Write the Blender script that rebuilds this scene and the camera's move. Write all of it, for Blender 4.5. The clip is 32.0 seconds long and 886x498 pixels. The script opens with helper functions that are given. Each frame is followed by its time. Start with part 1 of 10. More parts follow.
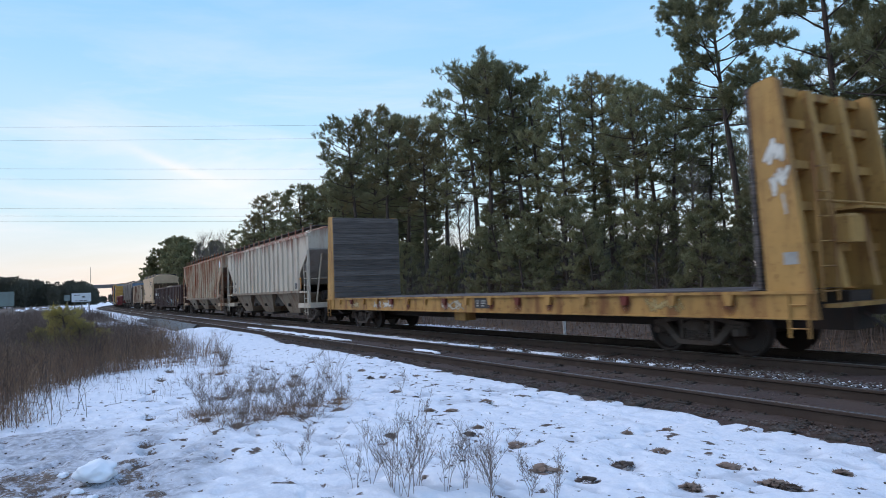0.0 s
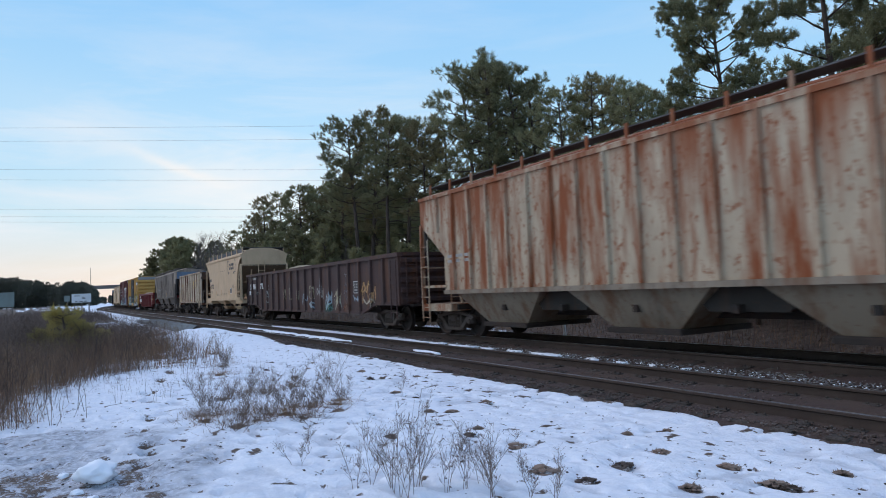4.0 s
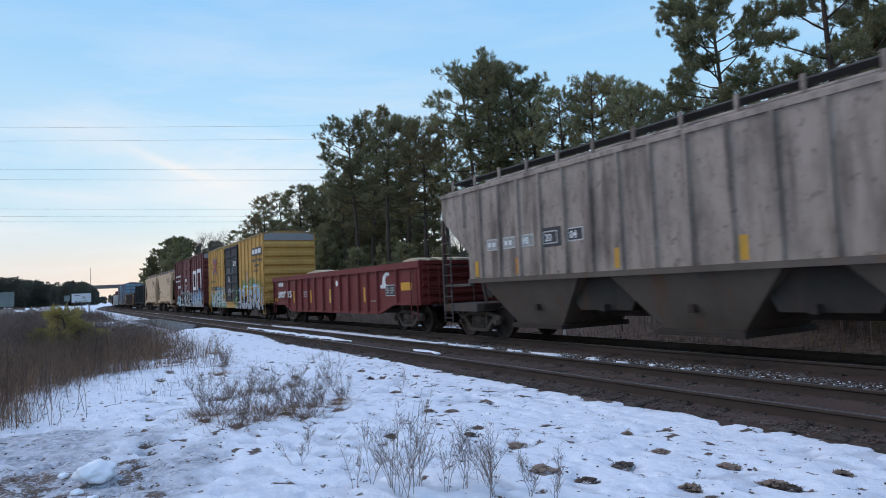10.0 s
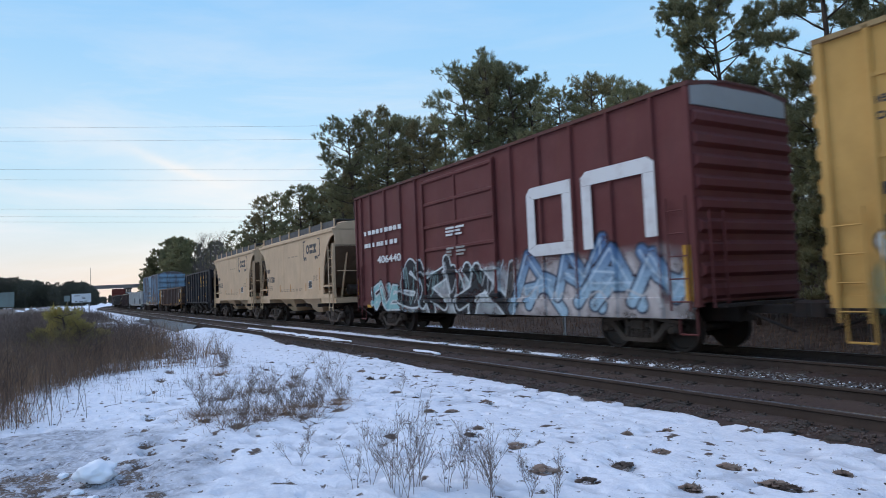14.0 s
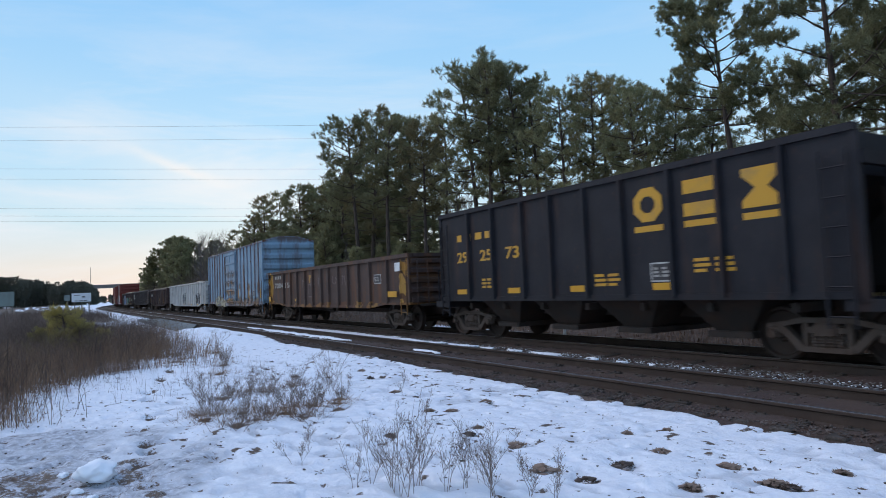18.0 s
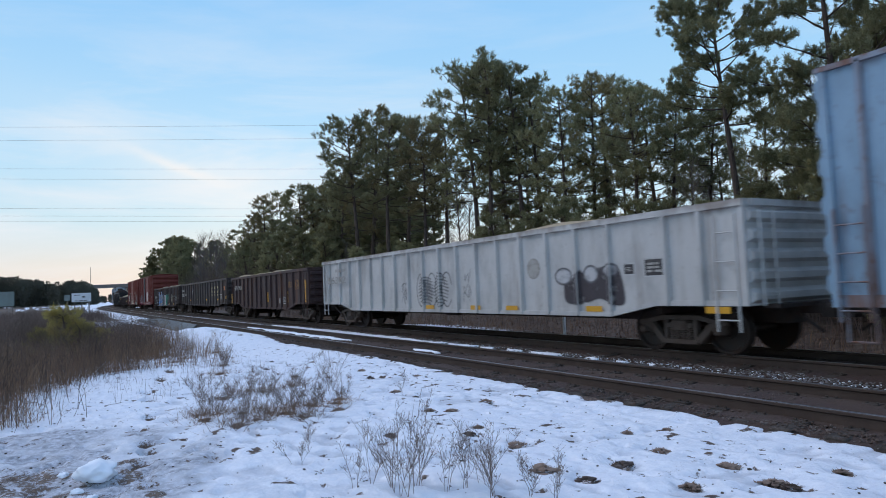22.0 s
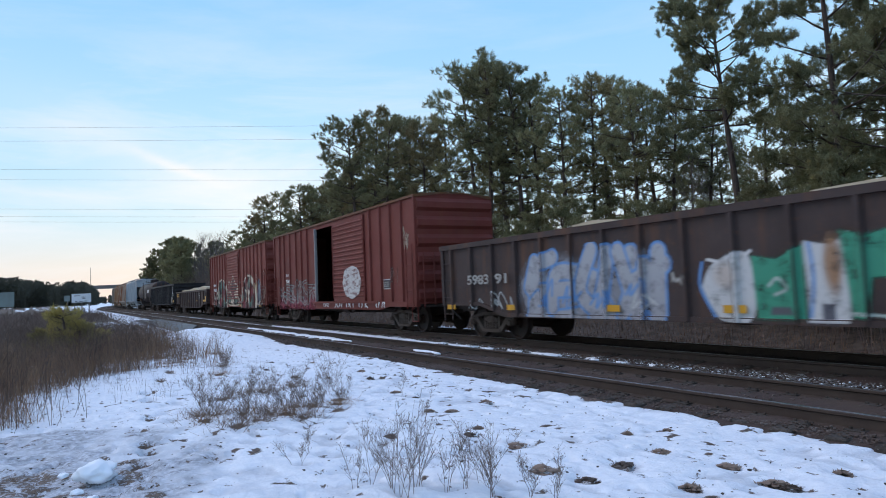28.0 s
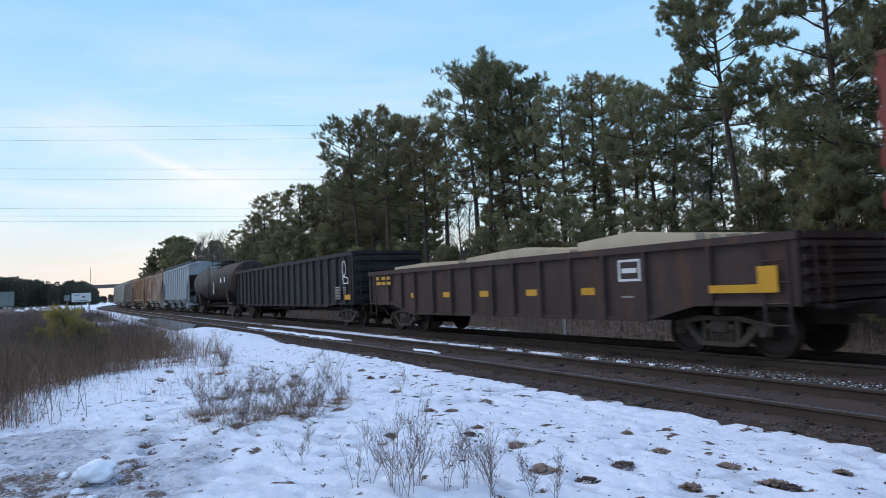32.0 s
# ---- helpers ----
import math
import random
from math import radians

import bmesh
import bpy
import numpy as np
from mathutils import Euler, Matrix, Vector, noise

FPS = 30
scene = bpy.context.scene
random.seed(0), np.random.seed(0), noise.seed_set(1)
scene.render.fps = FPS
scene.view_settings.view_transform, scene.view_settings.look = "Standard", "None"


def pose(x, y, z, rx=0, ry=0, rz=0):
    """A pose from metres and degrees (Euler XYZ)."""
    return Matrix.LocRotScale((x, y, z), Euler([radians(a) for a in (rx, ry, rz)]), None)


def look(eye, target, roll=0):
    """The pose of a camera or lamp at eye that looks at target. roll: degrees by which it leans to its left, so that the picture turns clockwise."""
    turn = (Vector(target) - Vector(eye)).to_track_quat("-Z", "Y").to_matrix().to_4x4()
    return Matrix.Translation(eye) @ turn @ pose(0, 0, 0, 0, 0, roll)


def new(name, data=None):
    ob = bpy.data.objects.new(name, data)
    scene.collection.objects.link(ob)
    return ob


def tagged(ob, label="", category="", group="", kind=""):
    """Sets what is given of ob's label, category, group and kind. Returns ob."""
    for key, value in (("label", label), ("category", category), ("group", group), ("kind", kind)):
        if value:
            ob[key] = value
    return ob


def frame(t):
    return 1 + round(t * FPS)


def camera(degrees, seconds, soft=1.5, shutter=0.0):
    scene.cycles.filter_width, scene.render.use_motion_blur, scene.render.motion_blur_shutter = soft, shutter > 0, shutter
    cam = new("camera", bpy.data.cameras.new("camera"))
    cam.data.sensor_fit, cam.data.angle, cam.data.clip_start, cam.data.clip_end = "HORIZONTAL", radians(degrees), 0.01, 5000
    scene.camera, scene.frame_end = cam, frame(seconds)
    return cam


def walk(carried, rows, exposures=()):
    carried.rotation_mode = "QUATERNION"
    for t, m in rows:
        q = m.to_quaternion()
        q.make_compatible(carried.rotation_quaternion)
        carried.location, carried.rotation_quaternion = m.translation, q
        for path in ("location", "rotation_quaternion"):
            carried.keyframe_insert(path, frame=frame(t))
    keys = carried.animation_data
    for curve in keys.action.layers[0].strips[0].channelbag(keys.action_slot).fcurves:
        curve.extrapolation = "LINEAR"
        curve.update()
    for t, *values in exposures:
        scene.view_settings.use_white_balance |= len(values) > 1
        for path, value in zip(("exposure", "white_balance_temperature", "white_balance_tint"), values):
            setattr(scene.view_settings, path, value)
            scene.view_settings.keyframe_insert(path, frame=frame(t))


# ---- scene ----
# The camera stands on a tripod beside a double track and hardly stirs.
EYE = (0.0, 0.0, 1.486)
cam = camera(68.66, 32.0, soft=0.95, shutter=0.22)


def view(lift):
    """The standing view, with the lens raised by a few thousandths of a degree step (lift) as the tripod gives."""
    yaw, pitch = 0.5393, 0.0589 + lift / 1148.0
    ahead = Vector((-math.cos(yaw) * math.cos(pitch), math.sin(yaw) * math.cos(pitch), math.sin(pitch)))
    return look(EYE, Vector(EYE) + ahead, -2.366)


SWAY = [(0.0, 0.0), (1.2, 0.2), (1.8, 1.0), (3.5, 1.2), (6.0, 1.6), (7.5, 1.1), (8.5, 0.4), (9.8, 0.9), (11.0, 0.0), (12.5, 0.0), (14.2, 1.2),
        (16.5, 1.0), (18.0, 0.1), (20.0, -0.1), (22.5, 0.0), (23.6, 1.0), (24.6, 2.0), (25.4, 2.6), (27.5, 1.2), (29.0, 0.9), (30.5, 0.1), (32.0, 0.0)]
# the clip's camera stops down a little while large pale cars fill its picture
EXPOSURES = [(0.0, 0.0), (2.0, -0.02), (3.0, -0.12), (6.0, -0.05), (7.5, -0.07), (9.0, -0.12), (12.0, -0.06), (14.5, -0.10), (17.0, -0.16), (18.5, -0.09), (21.0, -0.13), (23.5, -0.05), (27.5, 0.0), (32.0, 0.0)]
walk(cam, [(t, view(v)) for t, v in SWAY], EXPOSURES)


# ---- light: a thinly clouded winter evening sky, no hard shadows ----
world = bpy.data.worlds.new("sky")
scene.world = world
world.use_nodes = True
wn, wl = world.node_tree.nodes, world.node_tree.links
wn.clear()


def wnode(kind, **kw):
    n = wn.new(kind)
    for key, value in kw.items():
        n.inputs[key].default_value = value
    return n


sky = wn.new("ShaderNodeTexSky")
sky.sky_type = "NISHITA"
sky.sun_disc = False
sky.sun_elevation = radians(9)
sky.sun_rotation = radians(-75)
sky.air_density, sky.dust_density, sky.ozone_density = 1.0, 0.6, 1.5
coord = wn.new("ShaderNodeTexCoord")
split = wn.new("ShaderNodeSeparateXYZ")
wl.new(coord.outputs["Generated"], split.inputs[0])
# high air: pale cream at the rim, clear light blue above
ramp = wn.new("ShaderNodeValToRGB")
ramp.color_ramp.elements[0].position, ramp.color_ramp.elements[0].color = 0.0, (0.80, 0.70, 0.66, 1)
ramp.color_ramp.elements[1].position, ramp.color_ramp.elements[1].color = 1.0, (0.385, 0.565, 0.98, 1)
for at, colour in ((0.045, (0.80, 0.77, 0.74, 1)), (0.11, (0.60, 0.79, 0.90, 1)), (0.22, (0.45, 0.73, 0.97, 1)), (0.40, (0.31, 0.61, 0.96, 1)), (0.58, (0.35, 0.585, 0.97, 1))):
    e = ramp.color_ramp.elements.new(at)
    e.color = colour
wl.new(split.outputs["Z"], ramp.inputs[0])
# long flat streaks of thin cloud
tilt = wn.new("ShaderNodeMapping")
tilt.inputs["Rotation"].default_value = (0.10, 0.12, 0.5)
tilt.inputs["Scale"].default_value = (1.6, 1.6, 9.0)
wl.new(coord.outputs["Generated"], tilt.inputs[0])
streak = wnode("ShaderNodeTexNoise", Scale=1.7, Detail=8.0, Roughness=0.62, Distortion=0.35)
wl.new(tilt.outputs[0], streak.inputs["Vector"])
cover = wnode("ShaderNodeMapRange")
cover.inputs["From Min"].default_value, cover.inputs["From Max"].default_value = 0.44, 0.72
cover.inputs["To Max"].default_value = 0.7
wl.new(streak.outputs["Fac"], cover.inputs["Value"])
cloudy = wn.new("ShaderNodeMixRGB")
cloudy.inputs["Color2"].default_value = (0.84, 0.87, 0.93, 1)
low = wnode("ShaderNodeMapRange")
low.inputs["From Min"].default_value, low.inputs["From Max"].default_value = 0.20, 0.36
low.inputs["To Min"].default_value, low.inputs["To Max"].default_value = 1.0, 0.25
wl.new(split.outputs["Z"], low.inputs["Value"])
thin = wn.new("ShaderNodeMath")
thin.operation = "MULTIPLY"
wl.new(cover.outputs[0], thin.inputs[0])
wl.new(low.outputs[0], thin.inputs[1])
wl.new(thin.outputs[0], cloudy.inputs["Fac"])
wl.new(ramp.outputs[0], cloudy.inputs["Color1"])
# one bright slanting wisp low over the field, in the light of the sunken sun
WISP, WISP_ALONG, WISP_UP = (-0.9706, 0.1531, 0.1856), (0.0794, 0.9356, -0.3446), (0.2264, 0.3198, 0.9203)


def wcalc(op, a, b=0.0, c=0.0):
    n = wn.new("ShaderNodeMath")
    n.operation = op
    for i, v in enumerate((a, b, c)):
        if isinstance(v, (int, float)):
            n.inputs[i].default_value = v
        else:
            wl.new(v, n.inputs[i])
    return n.outputs[0]


def bearing(axis):
    n = wn.new("ShaderNodeVectorMath")
    n.operation = "DOT_PRODUCT"
    n.inputs[1].default_value = axis
    wl.new(coord.outputs["Generated"], n.inputs[0])
    return n.outputs["Value"]


fray = wnode("ShaderNodeTexNoise", Scale=14.0, Detail=6.0, Roughness=0.6)
wl.new(coord.outputs["Generated"], fray.inputs["Vector"])
drift_ = wcalc("MULTIPLY_ADD", fray.outputs["Fac"], 0.022, -0.011)
wisp = 0.0
for long_, wide_, gain in ((0.065, 0.0075, 0.42), (0.20, 0.045, 0.30)):
    u_ = wcalc("DIVIDE", bearing(WISP_ALONG), long_)
    v_ = wcalc("DIVIDE", wcalc("ADD", bearing(WISP_UP), drift_), wide_)
    g_ = wcalc("POWER", 2.718, wcalc("MULTIPLY", wcalc("ADD", wcalc("MULTIPLY", u_, u_), wcalc("MULTIPLY", v_, v_)), -1.0))
    wisp = wcalc("MULTIPLY_ADD", wcalc("MULTIPLY", g_, wcalc("GREATER_THAN", bearing(WISP), 0.0)), gain, wisp)
lit = wn.new("ShaderNodeMixRGB")
lit.inputs["Color2"].default_value = (0.93, 0.90, 0.88, 1)
wl.new(wisp, lit.inputs["Fac"])
wl.new(cloudy.outputs[0], lit.inputs["Color1"])
both = wn.new("ShaderNodeMixRGB")
both.blend_type = "ADD"
both.inputs["Fac"].default_value = 0.004
wl.new(lit.outputs[0], both.inputs["Color1"])
wl.new(sky.outputs[0], both.inputs["Color2"])
air = wn.new("ShaderNodeBackground")
air.inputs["Strength"].default_value = 1.06
wl.new(both.outputs[0], air.inputs["Color"])
out = wn.new("ShaderNodeOutputWorld")
wl.new(air.outputs[0], out.inputs["Surface"])

sun_data = bpy.data.lights.new("sun", "SUN")
sun_data.energy, sun_data.angle, sun_data.color = 1.0, radians(40), (1.0, 0.80, 0.68)
sun = new("sun", sun_data)
sun.matrix_world = look((-28, -25, 34), (0, 0, 0))
scene.view_settings.exposure = 0.0


# ---- materials ----
def material(name, colour, rough=0.7, metal=0.0, layers=(), bump=(), spec=0.4, vary=0.0):
    """A node material. layers: (colour, noise scale, (sx, sy, sz), from, to, amount) laid over one another; bump: (scale, strength, (sx, sy, sz)).
    vary: how far the lightness differs from object to object."""
    m = bpy.data.materials.new(name)
    m.use_nodes = True
    nodes, links = m.node_tree.nodes, m.node_tree.links
    bsdf = nodes["Principled BSDF"]
    bsdf.inputs["Roughness"].default_value, bsdf.inputs["Metallic"].default_value = rough, metal
    bsdf.inputs["Specular IOR Level"].default_value = spec
    tex = nodes.new("ShaderNodeTexCoord")
    base = nodes.new("ShaderNodeRGB")
    base.outputs[0].default_value = (*colour, 1)
    last = base.outputs[0]
    for k, (col, scale, stretch, lo, hi, amount) in enumerate(layers):
        mp = nodes.new("ShaderNodeMapping")
        mp.inputs["Scale"].default_value = stretch
        mp.inputs["Location"].default_value = (3.1 * k, 1.7 * k, 0.9 * k)
        links.new(tex.outputs["Object"], mp.inputs[0])
        no = nodes.new("ShaderNodeTexNoise")
        no.inputs["Scale"].default_value, no.inputs["Detail"].default_value, no.inputs["Roughness"].default_value = scale, 7.0, 0.62
        links.new(mp.outputs[0], no.inputs["Vector"])
        mr = nodes.new("ShaderNodeMapRange")
        mr.inputs["From Min"].default_value, mr.inputs["From Max"].default_value = lo, hi
        mr.inputs["To Max"].default_value = amount
        links.new(no.outputs["Fac"], mr.inputs["Value"])
        mix = nodes.new("ShaderNodeMixRGB")
        mix.inputs["Color2"].default_value = (*col, 1)
        links.new(mr.outputs[0], mix.inputs["Fac"])
        links.new(last, mix.inputs["Color1"])
        last = mix.outputs[0]
    if vary:
        info = nodes.new("ShaderNodeObjectInfo")
        mr = nodes.new("ShaderNodeMapRange")
        mr.inputs["To Min"].default_value, mr.inputs["To Max"].default_value = 1 - vary, 1 + vary
        links.new(info.outputs["Random"], mr.inputs["Value"])
        hsv = nodes.new("ShaderNodeHueSaturation")
        links.new(mr.outputs[0], hsv.inputs["Value"])
        links.new(last, hsv.inputs["Color"])
        last = hsv.outputs[0]
    links.new(last, bsdf.inputs["Base Color"])
    if bump:
        scale, strength, stretch = bump
        mp = nodes.new("ShaderNodeMapping")
        mp.inputs["Scale"].default_value = stretch
        links.new(tex.outputs["Object"], mp.inputs[0])
        no = nodes.new("ShaderNodeTexNoise")
        no.inputs["Scale"].default_value, no.inputs["Detail"].default_value = scale, 6.0
        links.new(mp.outputs[0], no.inputs["Vector"])
        bp = nodes.new("ShaderNodeBump")
        bp.inputs["Strength"].default_value = strength
        bp.inputs["Distance"].default_value = 0.02
        links.new(no.outputs["Fac"], bp.inputs["Height"])
        links.new(bp.outputs[0], bsdf.inputs["Normal"])
    return m


RUST, RUST_DARK, GRIME = (0.16, 0.065, 0.028), (0.055, 0.028, 0.018), (0.035, 0.030, 0.027)


def paint(name, colour, rust=0.35, dirt=0.35, rough=0.62, rust_colour=RUST, runs=None):
    """Weathered car paint: fine mottling, road grime, and rust that runs down in streaks."""
    pale = tuple(min(1, c * 1.25 + 0.02) for c in colour)
    m = material(name, colour, rough, 0.0, (
        (pale, 0.9, (1, 1, 1), 0.42, 0.75, 0.5),
        (GRIME, 1.3, (1, 1, 0.5), 0.48, 0.78, dirt),
        (rust_colour, 1.0, (2.2, 2.2, 0.28), 0.56 - 0.13 * rust, 0.68 - 0.08 * rust, min(1, rust * 1.3)),
        (rust_colour, 9.0, (1, 1, 0.7), 0.60 - 0.06 * rust, 0.70 - 0.05 * rust, min(1, rust))), (14.0, 0.12, (1, 1, 1)), spec=0.22)
    if runs:
        rust_runs(m, rust_colour, *runs)
    return m


def rust_runs(m, colour, top, deep, amount):
    """Rust that starts at a seam at height top and runs down in uneven tongues about as long as deep."""
    nodes, links = m.node_tree.nodes, m.node_tree.links
    bsdf = nodes["Principled BSDF"]
    tex = nodes.new("ShaderNodeTexCoord")
    sep = nodes.new("ShaderNodeSeparateXYZ")
    links.new(tex.outputs["Object"], sep.inputs[0])
    tongues = []
    for scale, stretch in ((0.9, (1, 1, 0.02)), (5.0, (1, 1, 0.06))):
        mp = nodes.new("ShaderNodeMapping")
        mp.inputs["Scale"].default_value = stretch
        links.new(tex.outputs["Object"], mp.inputs[0])
        no = nodes.new("ShaderNodeTexNoise")
        no.inputs["Scale"].default_value, no.inputs["Detail"].default_value = scale, 4.0
        links.new(mp.outputs[0], no.inputs["Vector"])
        tongues.append(no.outputs["Fac"])

    def calc(op, a, b, c=0.0):
        n = nodes.new("ShaderNodeMath")
        n.operation = op
        for i, v in enumerate((a, b, c)):
            if isinstance(v, (int, float)):
                n.inputs[i].default_value = v
            else:
                links.new(v, n.inputs[i])
        return n.outputs[0]

    both_ = calc("MULTIPLY_ADD", tongues[0], 0.65, calc("MULTIPLY", tongues[1], 0.35))
    depth = calc("DIVIDE", calc("SUBTRACT", top, sep.outputs["Z"]), deep)
    left = calc("SUBTRACT", calc("MULTIPLY_ADD", both_, 5.0, -2.1), depth)
    mr = nodes.new("ShaderNodeMapRange")
    mr.inputs["From Min"].default_value, mr.inputs["From Max"].default_value = -0.1, 0.6
    mr.inputs["To Max"].default_value = amount
    links.new(left, mr.inputs["Value"])
    mix = nodes.new("ShaderNodeMixRGB")
    mix.inputs["Color2"].default_value = (*colour, 1)
    links.new(mr.outputs[0], mix.inputs["Fac"])
    links.new(bsdf.inputs["Base Color"].links[0].from_socket, mix.inputs["Color1"])
    links.new(mix.outputs[0], bsdf.inputs["Base Color"])


M_STEEL = material("dark_steel", (0.030, 0.024, 0.021), 0.75, 0.0, ((RUST_DARK, 2.5, (1, 1, 1), 0.4, 0.7, 0.8), ((0.09, 0.08, 0.07), 1.3, (1, 1, 1), 0.55, 0.8, 0.5)), (30, 0.3, (1, 1, 1)))
M_WHEEL = material("wheel_steel", (0.034, 0.027, 0.024), 0.6, 0.3, ((RUST_DARK, 4, (1, 1, 1), 0.4, 0.7, 0.7),), (40, 0.2, (1, 1, 1)))
M_FRAME = material("truck_casting", (0.088, 0.066, 0.054), 0.85, 0.0, ((RUST_DARK, 3, (1, 1, 1), 0.45, 0.7, 0.8), ((0.16, 0.13, 0.11), 2, (1, 1, 1), 0.55, 0.75, 0.6)), (40, 0.35, (1, 1, 1)))
M_RAIL_SIDE = material("rail_web_rust", (0.055, 0.036, 0.028), 0.85, 0.0, (((0.085, 0.058, 0.044), 3, (1, 1, 1), 0.45, 0.7, 0.6),), (40, 0.3, (1, 1, 1)))
M_RAIL_TOP = material("rail_head_polish", (0.42, 0.42, 0.44), 0.28, 0.9, ((RUST_DARK, 6, (0.3, 3, 3), 0.55, 0.7, 0.35),))
M_TIE = material("creosote_timber", (0.050, 0.038, 0.030), 0.9, 0.0, (((0.10, 0.08, 0.065), 6, (6, 0.6, 6), 0.45, 0.7, 0.7), ((0.02, 0.016, 0.014), 9, (4, 0.5, 4), 0.55, 0.7, 0.7)), (20, 0.5, (6, 0.6, 6)), vary=0.35)
M_BALLAST = material("ballast_bed", (0.066, 0.041, 0.034), 0.95, 0.0, (((0.088, 0.062, 0.054), 14, (1, 1, 1), 0.5, 0.68, 0.8), ((0.030, 0.022, 0.018), 22, (1, 1, 1), 0.5, 0.66, 0.8), ((0.09, 0.055, 0.035), 0.7, (1, 1, 1), 0.45, 0.7, 0.6)), (26, 1.0, (1, 1, 1)))
M_STONE = material("ballast_stone", (0.17, 0.152, 0.142), 0.9, 0.0, (((0.33, 0.31, 0.30), 3, (1, 1, 1), 0.45, 0.65, 0.8), ((0.07, 0.055, 0.045), 2, (1, 1, 1), 0.5, 0.7, 0.8)), (40, 0.3, (1, 1, 1)))
M_ASPHALT = material("wet_asphalt", (0.055, 0.056, 0.06), 0.5, 0.0, (((0.15, 0.155, 0.16), 0.8, (1, 1, 1), 0.45, 0.7, 0.6),), (30, 0.3, (1, 1, 1)))
M_SNOW = material("snow", (0.88, 0.90, 0.94), 0.6, 0.0, (((0.80, 0.83, 0.88), 2.0, (1, 1, 1), 0.4, 0.7, 0.5),), (6, 0.5, (1, 1, 1)), spec=0.3)
M_CONCRETE = material("concrete", (0.15, 0.135, 0.125), 0.85, 0.0, (((0.09, 0.085, 0.08), 0.8, (1, 1, 1), 0.45, 0.7, 0.6),), (8, 0.3, (1, 1, 1)))
M_BARK = material("pine_bark", (0.085, 0.062, 0.050), 0.95, 0.0, (((0.15, 0.10, 0.075), 5, (2, 2, 0.5), 0.5, 0.7, 0.7), ((0.035, 0.026, 0.022), 8, (2, 2, 0.4), 0.52, 0.66, 0.8)), (12, 0.8, (2, 2, 0.5)))
M_BARE = material("bare_twig", (0.13, 0.105, 0.09), 0.95, 0.0, (((0.20, 0.17, 0.15), 3, (1, 1, 1), 0.5, 0.7, 0.7),))


def foliage(name, colour, other):
    m = material(name, colour, 0.75, 0.0, ((other, 0.55, (1, 1, 1), 0.42, 0.66, 0.9), ((colour[0] * 1.9, colour[1] * 1.6, colour[2] * 1.2), 2.4, (1, 1, 1), 0.58, 0.75, 0.7)), spec=0.25, vary=0.25)
    nodes, links = m.node_tree.nodes, m.node_tree.links
    bsdf, end = nodes["Principled BSDF"], nodes["Material Output"]
    thru = nodes.new("ShaderNodeBsdfTranslucent")
    links.new(bsdf.inputs["Base Color"].links[0].from_socket, thru.inputs["Color"])
    mix = nodes.new("ShaderNodeMixShader")
    mix.inputs[0].default_value = 0.45
    links.new(bsdf.outputs[0], mix.inputs[1])
    links.new(thru.outputs[0], mix.inputs[2])
    links.new(mix.outputs[0], end.inputs["Surface"])
    return m


M_NEEDLE = foliage("pine_needles", (0.262, 0.245, 0.130), (0.188, 0.200, 0.116))
M_NEEDLE_OLD = foliage("browned_pine_needles", (0.265, 0.218, 0.112), (0.200, 0.185, 0.105))
M_CEDAR = foliage("cedar_green", (0.33, 0.275, 0.085), (0.23, 0.19, 0.075))
M_STRAW = material("dry_grass", (0.31, 0.185, 0.105), 0.9, 0.0, (((0.15, 0.082, 0.05), 0.9, (1, 1, 1), 0.42, 0.65, 0.8), ((0.36, 0.29, 0.20), 4, (1, 1, 1), 0.55, 0.72, 0.7)))
M_CLOD = material("brown_dusty_stone", (0.095, 0.064, 0.050), 0.95, 0.0, (((0.19, 0.165, 0.15), 9, (1, 1, 1), 0.5, 0.66, 0.7), ((0.06, 0.042, 0.032), 5, (1, 1, 1), 0.48, 0.66, 0.7)))
M_LEAVES = material("dead_leaves", (0.29, 0.205, 0.155), 0.9, 0.0, (((0.11, 0.07, 0.055), 3, (1, 1, 1), 0.45, 0.66, 0.8), ((0.25, 0.19, 0.15), 5, (1, 1, 1), 0.55, 0.7, 0.6)))
M_DULL = material("dull_dead_grass", (0.21, 0.145, 0.115), 0.95, 0.0, (((0.11, 0.075, 0.062), 0.7, (1, 1, 1), 0.42, 0.62, 0.8), ((0.32, 0.22, 0.14), 1.9, (1, 1, 1), 0.55, 0.72, 0.7)))
M_THISTLE = material("dark_dead_weed", (0.125, 0.088, 0.068), 0.95, 0.0, (((0.06, 0.042, 0.034), 0.8, (1, 1, 1), 0.42, 0.62, 0.8), ((0.20, 0.135, 0.09), 1.6, (1, 1, 1), 0.55, 0.7, 0.7)))
M_STEM = material("dead_stem", (0.19, 0.14, 0.115), 0.9, 0.0, (((0.16, 0.12, 0.09), 3, (1, 1, 1), 0.5, 0.7, 0.7),))
M_FARWOOD = foliage("far_wood", (0.12, 0.125, 0.098), (0.092, 0.096, 0.082))
M_BRUSH = material("leafless_brush", (0.185, 0.130, 0.108), 0.95, 0.0, (((0.07, 0.05, 0.04), 0.8, (1, 1, 1), 0.45, 0.65, 0.8), ((0.19, 0.15, 0.12), 3, (1, 1, 1), 0.55, 0.7, 0.6)))


